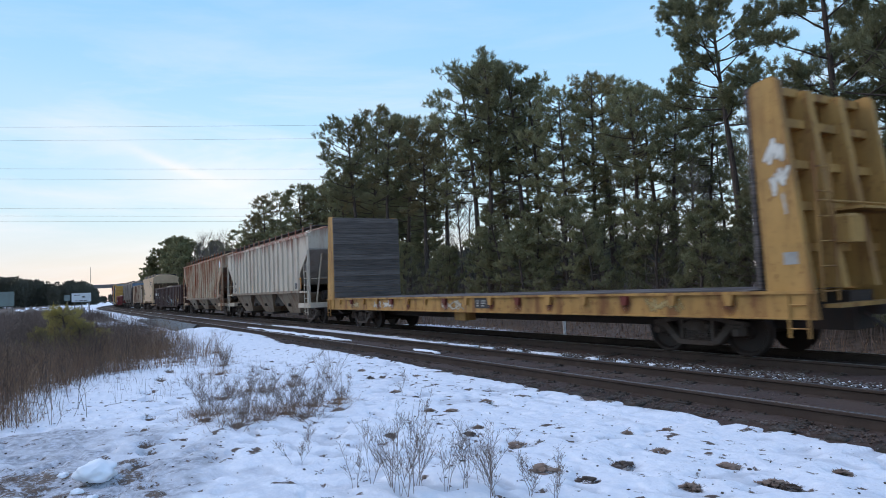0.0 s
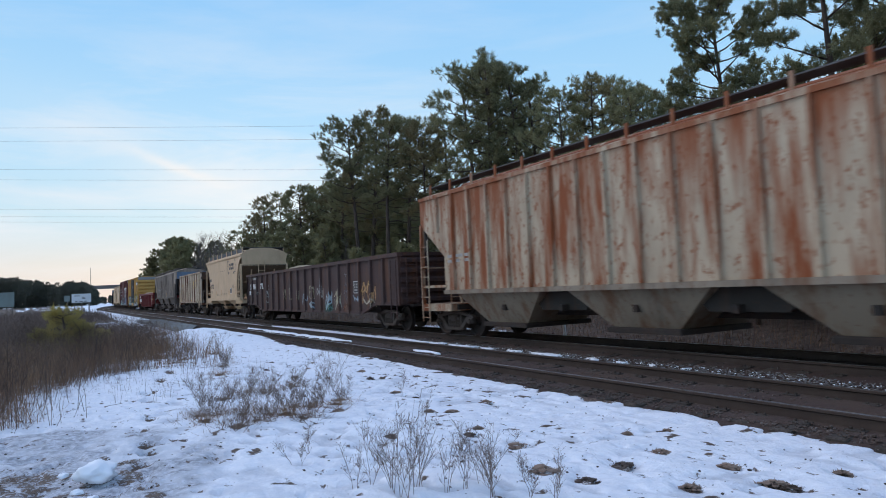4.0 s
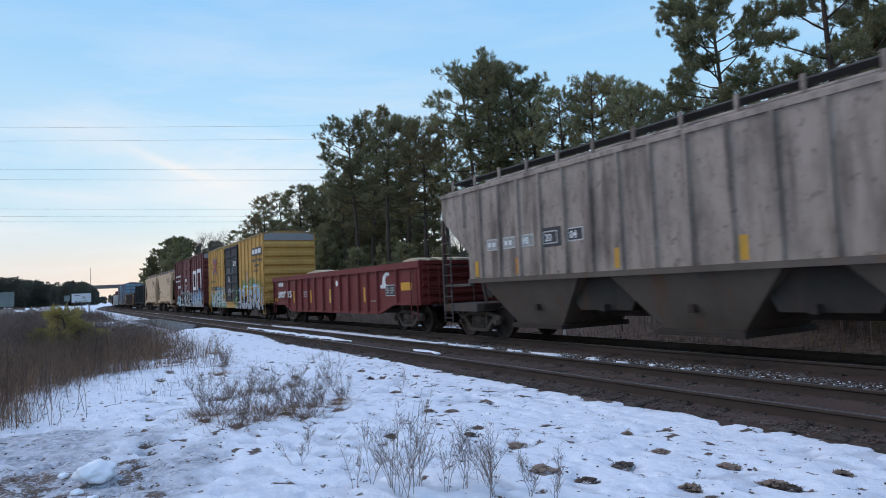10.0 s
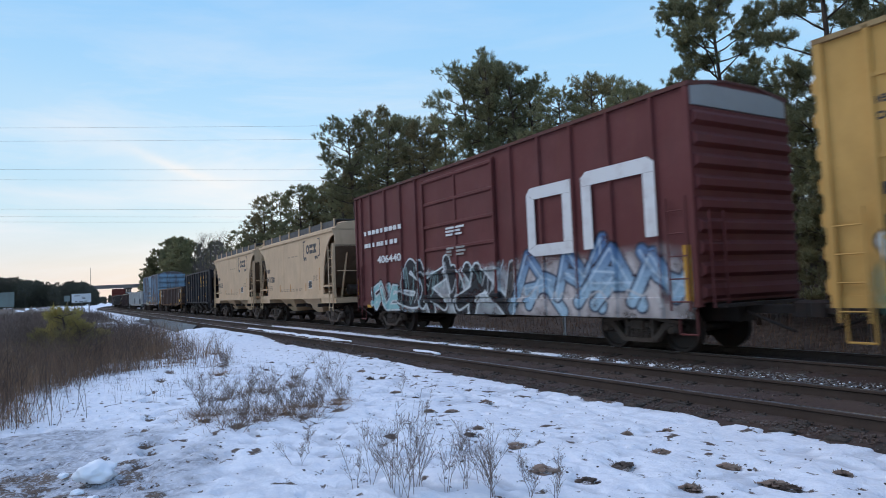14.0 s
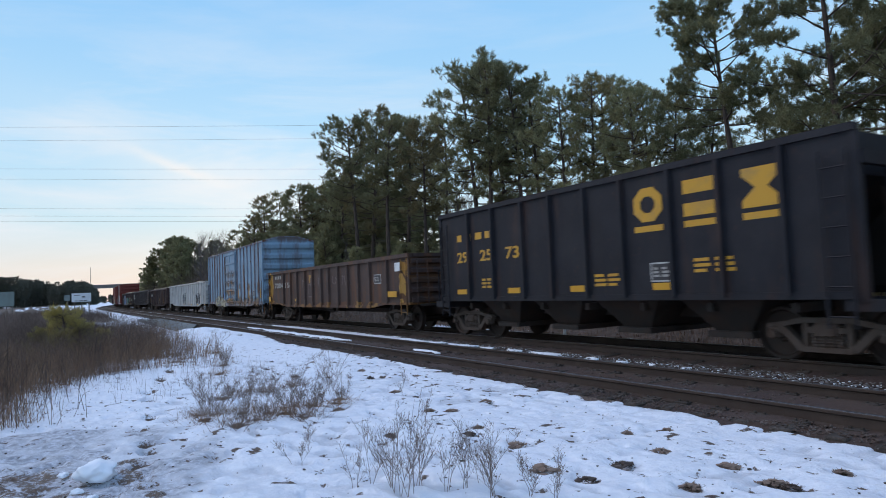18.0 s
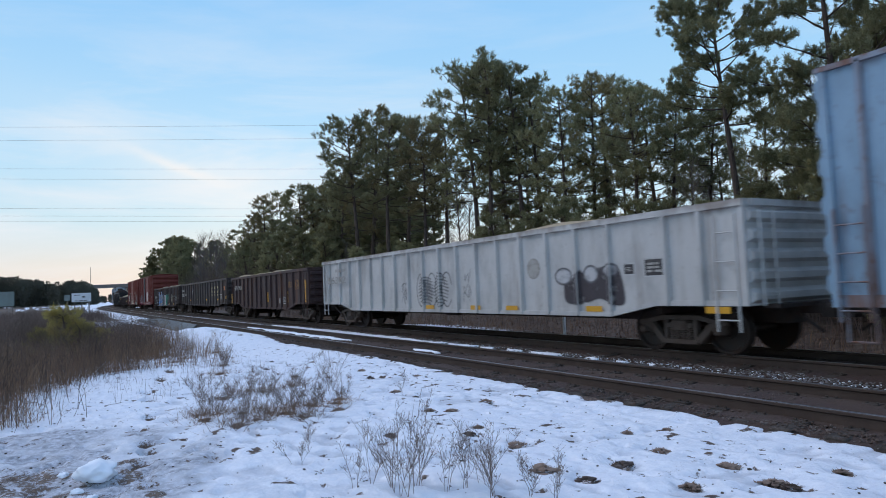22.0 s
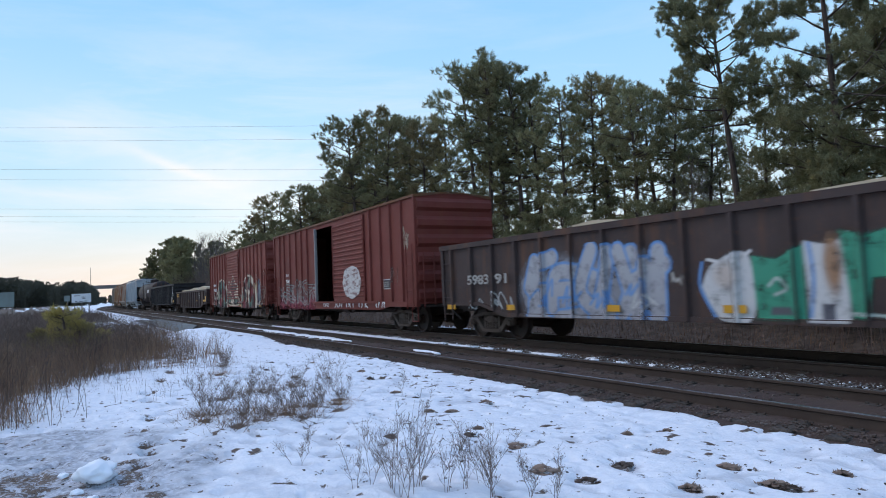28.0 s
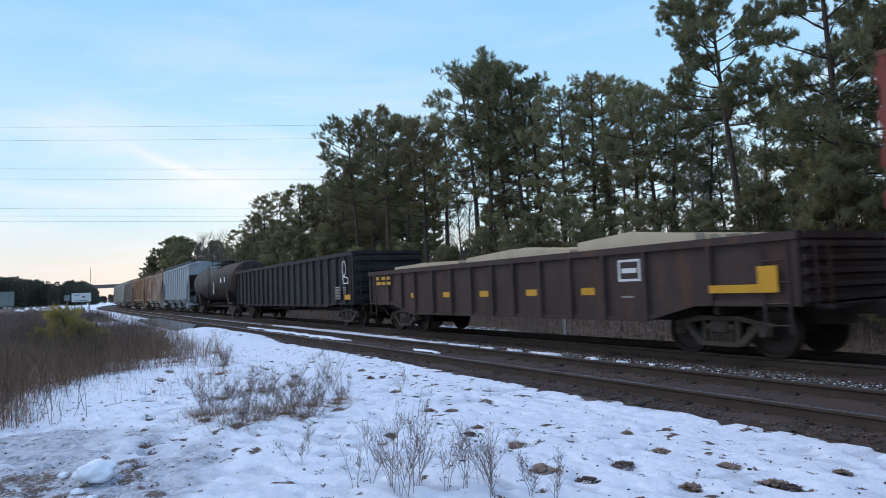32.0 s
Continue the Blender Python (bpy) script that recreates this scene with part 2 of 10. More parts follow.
# ---- shape kit ----
class Geo:
    """Vertices and faces of one part, gathered before they become a mesh."""

    def __init__(self):
        self.v, self.f = [], []

    def add(self, verts, faces):
        n = len(self.v)
        self.v.extend(verts)
        self.f.extend([tuple(i + n for i in face) for face in faces])
        return self

    def box(self, x0, x1, y0, y1, z0, z1):
        return self.add([(x, y, z) for x in (x0, x1) for y in (y0, y1) for z in (z0, z1)],
                        [(0, 1, 3, 2), (4, 6, 7, 5), (0, 4, 5, 1), (2, 3, 7, 6), (0, 2, 6, 4), (1, 5, 7, 3)])

    def block(self, x0, x1, y0, y1, z0, z1, c):
        """A box whose four upright edges and top edges are chamfered by c."""
        n = len(self.v)
        ring = lambda i: [(x0 + i + c, y0 + i), (x1 - i - c, y0 + i), (x1 - i, y0 + i + c), (x1 - i, y1 - i - c), (x1 - i - c, y1 - i), (x0 + i + c, y1 - i), (x0 + i, y1 - i - c), (x0 + i, y0 + i + c)]
        for i, z in ((0, z0), (0, z1 - c), (c, z1)):
            self.v.extend([(x, y, z) for x, y in ring(i)])
        for k in range(2):
            self.f.extend([(n + 8 * k + a, n + 8 * k + (a + 1) % 8, n + 8 * k + 8 + (a + 1) % 8, n + 8 * k + 8 + a) for a in range(8)])
        self.f.append(tuple(n + 16 + a for a in range(8)))
        self.f.append(tuple(n + 7 - a for a in range(8)))
        return self

    def prism(self, outline, axis, a, b):
        """A closed outline pushed along an axis from a to b. Outline pairs are (y, z) for x, (x, z) for y and (x, y) for z."""
        n, k = len(self.v), len(outline)
        put = {"x": lambda p, t: (t, p[0], p[1]), "y": lambda p, t: (p[0], t, p[1]), "z": lambda p, t: (p[0], p[1], t)}[axis]
        for t in (a, b):
            self.v.extend([put(p, t) for p in outline])
        self.f.extend([(n + i, n + (i + 1) % k, n + k + (i + 1) % k, n + k + i) for i in range(k)])
        self.f.append(tuple(n + k - 1 - i for i in range(k)))
        self.f.append(tuple(n + k + i for i in range(k)))
        return self

    def loft(self, rings, closed=True):
        """Rings of points, all of one length, skinned one to the next, with both ends closed."""
        n, k = len(self.v), len(rings[0])
        for r in rings:
            self.v.extend([tuple(p) for p in r])
        for j in range(len(rings) - 1):
            self.f.extend([(n + j * k + i, n + j * k + (i + 1) % k, n + (j + 1) * k + (i + 1) % k, n + (j + 1) * k + i) for i in range(k)])
        if closed:
            self.f.append(tuple(n + k - 1 - i for i in range(k)))
            self.f.append(tuple(n + (len(rings) - 1) * k + i for i in range(k)))
        return self

    def rod(self, p, q, r0, r1=None, n=6):
        """A tapered rod from p to q."""
        p, q = Vector(p), Vector(q)
        r1 = r0 if r1 is None else r1
        way = (q - p).normalized()
        side = way.orthogonal().normalized()
        other = way.cross(side)
        ring = lambda c, r: [c + r * (math.cos(2 * math.pi * i / n) * side + math.sin(2 * math.pi * i / n) * other) for i in range(n)]
        return self.loft([ring(p, r0), ring(q, r1)])

    def lathe(self, outline, axis="y", n=24, at=(0, 0, 0)):
        """Pairs (along, radius) turned round an axis."""
        rings = []
        for along, r in outline:
            ring = []
            for i in range(n):
                a = 2 * math.pi * i / n
                u, w = r * math.cos(a), r * math.sin(a)
                p = {"y": (u, along, w), "x": (along, u, w), "z": (u, w, along)}[axis]
                ring.append((p[0] + at[0], p[1] + at[1], p[2] + at[2]))
            rings.append(ring)
        return self.loft(rings)

    def mesh(self, name, smooth=False):
        me = bpy.data.meshes.new(name)
        me.from_pydata([tuple(p) for p in self.v], [], self.f)
        if smooth:
            me.polygons.foreach_set("use_smooth", [True] * len(me.polygons))
        me.update()
        return me


def fixed(me):
    """Turns all faces of a closed mesh outwards."""
    bm = bmesh.new()
    bm.from_mesh(me)
    bmesh.ops.recalc_face_normals(bm, faces=bm.faces)
    bm.to_mesh(me)
    bm.free()
    return me


def part(name, geo, mat, parent=None, label="", smooth=False, at=None):
    """One mesh object from a Geo or a ready mesh, under a thing or a part."""
    me = geo if isinstance(geo, bpy.types.Mesh) else fixed(geo.mesh(name, smooth))
    if not me.materials:
        me.materials.append(mat)
    ob = new(name, me)
    if parent is not None:
        ob.parent = parent
    if at is not None:
        ob.matrix_basis = at
    if label:
        ob["label"] = label
    return ob


def thing(name, label, category, group="", at=None):
    ob = new(name)
    ob.empty_display_size = 0.5
    if at is not None:
        ob.matrix_basis = at
    return tagged(ob, label, category, group)


def lettering(name, text, size, x, z, y, mat, parent, width=None, rot=None):
    """Flat letters on the side of a car, read from the camera's side: left edge x, base z, on the plane y. width squeezes or stretches the line."""
    if " " in text and width:
        # groups of figures that stand apart are parts of their own
        step = width / len(text)
        for word in text.split():
            i = text.index(word)
            lettering(name, word, size, x + i * step, z, y, mat, parent, (len(word) - 0.08) * step, rot)
        return None
    cu = bpy.data.curves.new(name, "FONT")
    cu.body, cu.size = text, size
    cu.extrude, cu.offset = 0.003, 0.022 * size
    tmp = new(name + "_outline", cu)
    bpy.context.view_layer.update()
    me = bpy.data.meshes.new_from_object(tmp.evaluated_get(bpy.context.evaluated_depsgraph_get()))
    bpy.data.objects.remove(tmp)
    bpy.data.curves.remove(cu)
    co = np.empty(len(me.vertices) * 3)
    me.vertices.foreach_get("co", co)
    co = co.reshape(-1, 3)
    wide = np.ptp(co[:, 0]) or 1
    k = (width / wide) if width else 1.0
    out = np.stack([(co[:, 0] - co[:, 0].min()) * k, -co[:, 2], co[:, 1]], 1)
    if rot == "end":
        out = np.stack([co[:, 2], (co[:, 0] - co[:, 0].min()) * k, co[:, 1]], 1)
    me.vertices.foreach_set("co", (out + [x, y, z]).ravel())
    me.materials.clear()
    me.update()
    return part(name, me, mat, parent)


# ---- the line of the track ----
# The camera's foot is the origin, x runs along the track the way the train goes, y across it, z from the rail tops.
BEND_AT = (-700.0, -420.0, -300.0, -200.0, -160.0, -125.0, -90.0, -45.0, 0.0, 520.0)
BEND = (0.0, 0.0001, 0.0004, 0.0013, 0.0010, 0.0003, -0.000315, 0.000181, 0.000181, 0.000181)
TRACK_Y, SPACING = 11.63, 3.70
_s = np.arange(-700.0, 480.0, 2.0)
_k = np.interp(_s, BEND_AT, BEND)
_h = np.concatenate([[0], np.cumsum(_k[1:] + _k[:-1])])
_i0 = int(np.argmin(abs(_s)))
_h -= _h[_i0]
_mid = (_h[1:] + _h[:-1]) / 2
_x = np.concatenate([[0], np.cumsum(np.cos(_mid) * 2)])
_y = np.concatenate([[0], np.cumsum(np.sin(_mid) * 2)])
_x, _y = _x - _x[_i0], _y - _y[_i0] + TRACK_Y


def along(s, off=0.0):
    """Where the train's track is at s metres along it, off metres to its far side: x, y and heading."""
    x, y, h = np.interp(s, _s, _x), np.interp(s, _s, _y), np.interp(s, _s, _h)
    return x - np.sin(h) * off, y + np.cos(h) * off, h


def track_y(x):
    return np.interp(x, _x, _y)


# ---- ground ----
from functools import lru_cache

rng = np.random.default_rng(7)


@lru_cache(maxsize=None)
def noise_grid(seed):
    return np.random.default_rng(seed).random((256, 256))


def smooth_noise(x, y, scale, seed):
    """Value noise on a grid, for arrays."""
    r = noise_grid(seed)
    u, v = np.asarray(x) / scale, np.asarray(y) / scale
    i, j = np.floor(u).astype(int), np.floor(v).astype(int)
    a, b = u - i, v - j
    a, b = a * a * (3 - 2 * a), b * b * (3 - 2 * b)
    g = lambda m, n: r[m % 256, n % 256]
    return (g(i, j) * (1 - a) + g(i + 1, j) * a) * (1 - b) + (g(i, j + 1) * (1 - a) + g(i + 1, j + 1) * a) * b


GROUND = -0.17
MOUNDS = [(-26.6, 5.0, 1.5, 0.42), (-28.4, 4.2, 1.4, 0.26), (-24.4, 5.5, 1.3, 0.25)]


def ground_z(x, y):
    """The lie of the land: flat snow by the track, a ditch and a low bank beyond it, woods behind."""
    x, y = np.asarray(x, float), np.asarray(y, float)
    across = y - track_y(x)
    near = GROUND + 0.07 * (smooth_noise(x, y, 2.9, 1) - 0.5) + 0.03 * (smooth_noise(x, y, 0.8, 2) - 0.5)
    for mx, my, r, h in MOUNDS:
        near = near + h * np.exp(-((x - mx) ** 2 + (y - my) ** 2) / (r * r))
    far = -0.25 + 0.5 * (smooth_noise(x, y, 9.0, 3) - 0.5)
    ditch = -0.45 * np.exp(-((across - 4.6) / 1.3) ** 2) + 0.75 * np.clip((across - 5.6) / 6.0, 0, 1)
    bed = -0.42
    w_bed = np.clip((across + 4.98) / 0.3, 0, 1) * np.clip((3.3 - across) / 0.8, 0, 1)
    w_far = np.clip((across - 2.6) / 1.2, 0, 1)
    z = near * (1 - w_far) + (far + ditch) * w_far
    z = z * (1 - w_bed) + bed * w_bed
    road = ROAD_IN(x, y)
    return z - 0.12 * road


def ROAD_IN(x, y):
    return ((x > -58) & (x < -35) & (y > 5.3) & (y < 7.1)).astype(float)


def steps(core, fine, reach, grow=1.25):
    """Grid lines: even and fine inside core, wider and wider out to reach."""
    inner = np.arange(core[0], core[1] + fine / 2, fine)
    out, d = [inner[-1]], fine
    while out[-1] < reach:
        d *= grow
        out.append(out[-1] + d)
    low, d = [inner[0]], fine
    while low[-1] > -reach:
        d *= grow
        low.append(low[-1] - d)
    return np.concatenate([low[:0:-1], inner, out[1:]])


def widen(a, b, d, grow):
    """Points from a on to b, each step longer than the last."""
    p = [a]
    while (p[-1] - a) * (1 if b > a else -1) < abs(b - a):
        p.append(p[-1] + (d if b > a else -d))
        d *= grow
    return p[1:]


mid_x = widen(-12.0, -34.0, 0.044, 1.014)
gx = np.concatenate([widen(mid_x[-1], -3000, 0.5, 1.16)[::-1], mid_x[::-1], np.arange(-12.0, 0.5, 0.042), widen(0.5, 3000, 0.3, 1.25)])
gy = steps((-2.6, 7.0), 0.045, 3000, 1.2)
TUFTS = [(-11.72, 5.24), (-12.69, 5.49), (-9.75, 4.81), (-9.01, 4.78), (-7.73, 4.66), (-6.58, 4.32), (-6.32, 4.03), (-5.59, 4.15), (-4.73, 3.79), (-4.30, 3.94), (-5.33, 5.50), (-4.56, 5.16), (-4.45, 4.50), (-3.66, 4.47), (-3.31, 5.06), (-3.16, 5.05)]
TUFTS += [(-7.95, 4.43), (-9.65, 3.78), (-12.4, 4.63), (-8.74, 3.41), (-14.16, 4.83), (-16.13, 4.57), (-3.85, 5.23), (-3.12, 5.72), (-6.81, 3.27), (-5.14, 5.93), (-8.02, 5.43), (-13.1, 4.2), (-15.2, 5.3), (-11.2, 6.0), (-14.9, 4.1)]
SHRUBS = [(-9.25, 1.72), (-9.56, 1.93), (-11.34, 2.44), (-9.30, 2.22), (-8.75, 2.27), (-9.22, 2.59), (-8.87, 2.69), (-9.43, 2.99), (-8.56, 2.86), (-9.20, 3.55), (-11.46, 3.13), (-11.70, 2.90), (-14.77, 3.06), (-11.76, 3.73), (-8.56, 1.97), (-9.22, 3.21), (-9.77, 1.71), (-16.54, 3.50), (-18.99, 3.05), (-18.44, 2.68), (-20.06, 4.01)]
X, Y = np.meshgrid(gx, gy, indexing="ij")
Z = ground_z(X, Y)
# trodden snow: footprints up the path and small melted pits
pit = np.zeros_like(X)
prints = [(-12.95, 1.41), (-12.12, 1.34), (-11.16, 1.10), (-10.13, 1.14), (-9.28, 0.92), (-8.33, 0.88), (-7.99, 0.88), (-16.39, 2.26), (-15.03, 1.90), (-7.30, 0.72)]
for px, py in prints:
    pit -= (0.03 + 0.006 * -px) * np.exp(-(((X - px) / (0.08 + 0.022 * -(px + 6))) ** 2 + ((Y - py) / 0.11) ** 2) ** 2)
LEAFY = [(-7.59, 0.64), (-7.12, 0.57), (-6.49, 0.64), (-6.78, 0.60), (-7.64, -0.38), (-7.15, -0.18), (-7.11, -0.44), (-6.51, 0.12), (-6.0, 0.7)]
for x, y in TUFTS:
    pit -= 0.05 * np.exp(-(((X - x) / 0.16) ** 2 + ((Y - y) / 0.13) ** 2))
dent = np.clip((smooth_noise(X * 0.75 - Y * 0.2, Y, 0.17, 14) - 0.55) / 0.10, 0, 1) * np.clip(smooth_noise(X, Y, 1.1, 15) * 2.2 - 0.35, 0, 1)
dent *= (X < 0.3) & (X > -36)
pit -= 0.030 * dent
pit += 0.05 * np.abs(smooth_noise(X, Y, 0.55, 4) - 0.5) + 0.028 * np.minimum(smooth_noise(X * 0.8, Y, 0.21, 6), 0.5) + 0.012 * (smooth_noise(X, Y, 0.09, 8) - 0.5) - 0.025
PITS = []
for k in range(2200):
    px, py = -26 + 26 * rng.random() ** 0.7, rng.uniform(-2.0, 6.4)
    r = rng.uniform(0.025, 0.05)
    PITS.append((px, py))
    near_x, near_y = np.searchsorted(gx, (px - 0.6, px + 0.6)), np.searchsorted(gy, (py - 0.5, py + 0.5))
    sx, sy = slice(*near_x), slice(*near_y)
    pit[sx, sy] -= rng.uniform(0.02, 0.06) * np.exp(-(((X[sx, sy] - px) / (r * 1.5)) ** 2 + ((Y[sx, sy] - py) / r) ** 2))
Z = Z + pit
nx, ny = X.shape
idx = np.arange(nx * ny).reshape(nx, ny)
faces = np.stack([idx[:-1, :-1], idx[1:, :-1], idx[1:, 1:], idx[:-1, 1:]], -1).reshape(-1, 4)
me = bpy.data.meshes.new("ground")
me.from_pydata(np.stack([X, Y, Z], -1).reshape(-1, 3).tolist(), [], faces.tolist())
me.polygons.foreach_set("use_smooth", [True] * len(me.polygons))
# what lies on it: bare soil, wet slush and the dents' painted shade, leaf litter
ac = Y - track_y(X)
fine1, fine2 = smooth_noise(X, Y, 0.33, 11), smooth_noise(X, Y, 1.6, 12)
edge = np.clip((ac + 4.90 + 0.45 * (fine2 - 0.5) + 0.7 * (fine1 - 0.5) + 0.5 * (smooth_noise(X, Y, 0.13, 13) - 0.5)) / 0.2, 0, 1)
edge_y = np.interp(X, (-60.0, -48.0, -34.0, -29.5, -20.7, -18.4, -14.7, -12.3, -10.0, -8.0), (0.2, 0.5, 1.9, 2.6, 2.3, 1.1, -0.1, -0.9, -1.8, -2.8))
weedy = np.clip((edge_y - 0.5 - Y + 1.6 * (fine2 - 0.5)) / 0.8, 0, 1) * (X < -8)
soil = np.clip(edge * (ac < 3) + weedy * 0.85 * (fine1 > 0.35), 0, 1)
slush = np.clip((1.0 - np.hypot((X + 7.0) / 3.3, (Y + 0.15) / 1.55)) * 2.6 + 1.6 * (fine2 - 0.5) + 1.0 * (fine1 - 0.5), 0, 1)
for k, (x, y) in enumerate(TUFTS + SHRUBS):
    rr = 0.085 if k < len(TUFTS) else 0.12
    soil = np.maximum(soil, np.clip(1.25 - np.hypot(X - x, (Y - y) * 1.2) / rr + 0.9 * (fine1 - 0.5), 0, 0.9))
crumbs = np.clip((smooth_noise(X, Y, 0.11, 16) - 0.82) / 0.06, 0, 1) * np.clip(smooth_noise(X, Y, 0.8, 17) * 2.4 - 0.7, 0, 1)
crumbs *= (X < 0.3) & (X > -36)
soil = np.maximum(soil, 0.8 * crumbs)
# Dents take part of the slush colour to paint in their small shadows.
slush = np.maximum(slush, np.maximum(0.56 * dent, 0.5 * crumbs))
for px, py in prints:
    soil = np.maximum(soil, np.clip(1.25 - np.hypot((X - px) / (0.09 + 0.026 * -(px + 6)), (Y - py) / 0.11) + 0.5 * (fine1 - 0.5), 0, 0.85))
for px, py in LEAFY:
    soil = np.maximum(soil, np.clip(1.35 - np.hypot((X - px) / 0.15, (Y - py) / 0.09) + 1.4 * (fine1 - 0.5) + 1.5 * (smooth_noise(X, Y, 0.10, 18) - 0.55), 0, 0.55))
rough = np.clip(1.25 - np.hypot((X + 6.5) / 5.0, (Y + 0.3) / 2.3), 0, 1)
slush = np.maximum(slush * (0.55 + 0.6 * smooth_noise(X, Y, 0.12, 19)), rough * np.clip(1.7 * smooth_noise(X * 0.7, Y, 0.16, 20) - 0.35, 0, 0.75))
mud = np.clip(1.1 - np.hypot((X + 6.6) / 1.9, (Y + 0.15) / 0.95), 0, 1)
soil = np.maximum(soil, np.clip(mud * 1.5 * (smooth_noise(X, Y, 0.30, 21) + 0.7 * smooth_noise(X, Y, 0.10, 22) - 0.62), 0, 0.55))
for px, py in PITS[::3]:
    sx, sy = slice(*np.searchsorted(gx, (px - 0.2, px + 0.2))), slice(*np.searchsorted(gy, (py - 0.2, py + 0.2)))
    soil[sx, sy] = np.maximum(soil[sx, sy], np.clip(1.15 - np.hypot((X[sx, sy] - px) / 0.055, (Y[sx, sy] - py) / 0.04), 0, 0.62))
litter = np.clip((ac - 3.2 + 2 * (fine2 - 0.5)) / 0.6, 0, 1)
far_field = np.clip((-X - 58) / 6 + 3 * (fine2 - 0.5), 0, 1) * (Y < 4.6) * (X > -190) * (fine2 > 0.4)
soil = np.maximum(soil, far_field * 0.9)
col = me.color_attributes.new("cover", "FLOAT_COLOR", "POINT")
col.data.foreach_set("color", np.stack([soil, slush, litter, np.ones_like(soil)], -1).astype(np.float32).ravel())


def ground_material():
    m = bpy.data.materials.new("snowy_ground")
    m.use_nodes = True
    nodes, links = m.node_tree.nodes, m.node_tree.links
    bsdf = nodes["Principled BSDF"]
    bsdf.inputs["Specular IOR Level"].default_value = 0.3
    tex = nodes.new("ShaderNodeTexCoord")
    att = nodes.new("ShaderNodeVertexColor")
    att.layer_name = "cover"
    sep = nodes.new("ShaderNodeSeparateColor")
    links.new(att.outputs[0], sep.inputs[0])

    def grain(scale, a, b, detail=8.0):
        no = nodes.new("ShaderNodeTexNoise")
        no.inputs["Scale"].default_value, no.inputs["Detail"].default_value, no.inputs["Roughness"].default_value = scale, detail, 0.65
        links.new(tex.outputs["Object"], no.inputs["Vector"])
        mix = nodes.new("ShaderNodeValToRGB")
        mix.color_ramp.elements[0].color, mix.color_ramp.elements[1].color = (*a, 1), (*b, 1)
        mix.color_ramp.elements[0].position, mix.color_ramp.elements[1].position = 0.38, 0.64
        links.new(no.outputs["Fac"], mix.inputs[0])
        return mix.outputs[0], no.outputs["Fac"]

    snow, snow_f = grain(9.0, (0.80, 0.825, 0.885), (0.915, 0.92, 0.955))
    soil_c, soil_f = grain(26.0, (0.055, 0.036, 0.027), (0.17, 0.12, 0.09))
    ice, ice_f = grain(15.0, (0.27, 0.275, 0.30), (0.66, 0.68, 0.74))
    leaf, leaf_f = grain(4.0, (0.060, 0.044, 0.034), (0.16, 0.12, 0.095))
    last = snow
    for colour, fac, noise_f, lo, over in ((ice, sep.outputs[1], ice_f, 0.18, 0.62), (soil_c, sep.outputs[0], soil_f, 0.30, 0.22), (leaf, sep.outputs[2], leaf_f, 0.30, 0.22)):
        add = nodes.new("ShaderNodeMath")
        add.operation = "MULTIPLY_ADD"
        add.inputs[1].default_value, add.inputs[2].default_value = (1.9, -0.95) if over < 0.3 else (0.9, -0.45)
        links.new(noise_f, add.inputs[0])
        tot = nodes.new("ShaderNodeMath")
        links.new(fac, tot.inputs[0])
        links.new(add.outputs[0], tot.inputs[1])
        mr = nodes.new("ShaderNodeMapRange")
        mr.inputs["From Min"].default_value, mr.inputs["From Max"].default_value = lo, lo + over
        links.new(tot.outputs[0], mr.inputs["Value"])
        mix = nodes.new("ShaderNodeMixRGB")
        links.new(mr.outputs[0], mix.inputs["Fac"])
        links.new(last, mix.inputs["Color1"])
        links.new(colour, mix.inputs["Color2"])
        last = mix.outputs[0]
    links.new(last, bsdf.inputs["Base Color"])
    bsdf.inputs["Roughness"].default_value = 0.7
    bp = nodes.new("ShaderNodeBump")
    bp.inputs["Strength"].default_value, bp.inputs["Distance"].default_value = 0.8, 0.05
    links.new(snow_f, bp.inputs["Height"])
    links.new(bp.outputs[0], bsdf.inputs["Normal"])
    return m


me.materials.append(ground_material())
ground = tagged(new("ground", me), "snow-covered verge with bare soil, slush and leaf litter", "ground", kind="structure")

# the asphalt of the crossing road that ends at the track
road = Geo()
road.prism([(-58.5, 5.7), (-46.5, 5.35), (-37.5, 5.2), (-34.6, 5.1), (-35.5, 6.0), (-40.3, 7.1), (-57.4, 7.3)], "z", -0.6, -0.10)
tagged(part("road", road, M_ASPHALT), "wet grey asphalt road beside the track", "road", kind="structure")

# ---- track bed, rails, sleepers ----
S_TRACK = np.concatenate([np.arange(-640, -120, 6.0), np.arange(-120, 30, 1.5), np.arange(30, 440, 6.0)])


def strip(outline, s_list, off, jitter=0.0, seed=0):
    """A cross-section (across, z) swept along the track."""
    r = np.random.default_rng(seed)
    g = Geo()
    rings = []
    for s in s_list:
        x, y, h = along(s, off)
        j = r.normal(0, jitter, (len(outline), 2)) if jitter else np.zeros((len(outline), 2))
        rings.append([(x - math.sin(h) * (a + j[i, 0]), y + math.cos(h) * (a + j[i, 0]), z + j[i, 1]) for i, (a, z) in enumerate(outline)])
    return g.loft(rings)


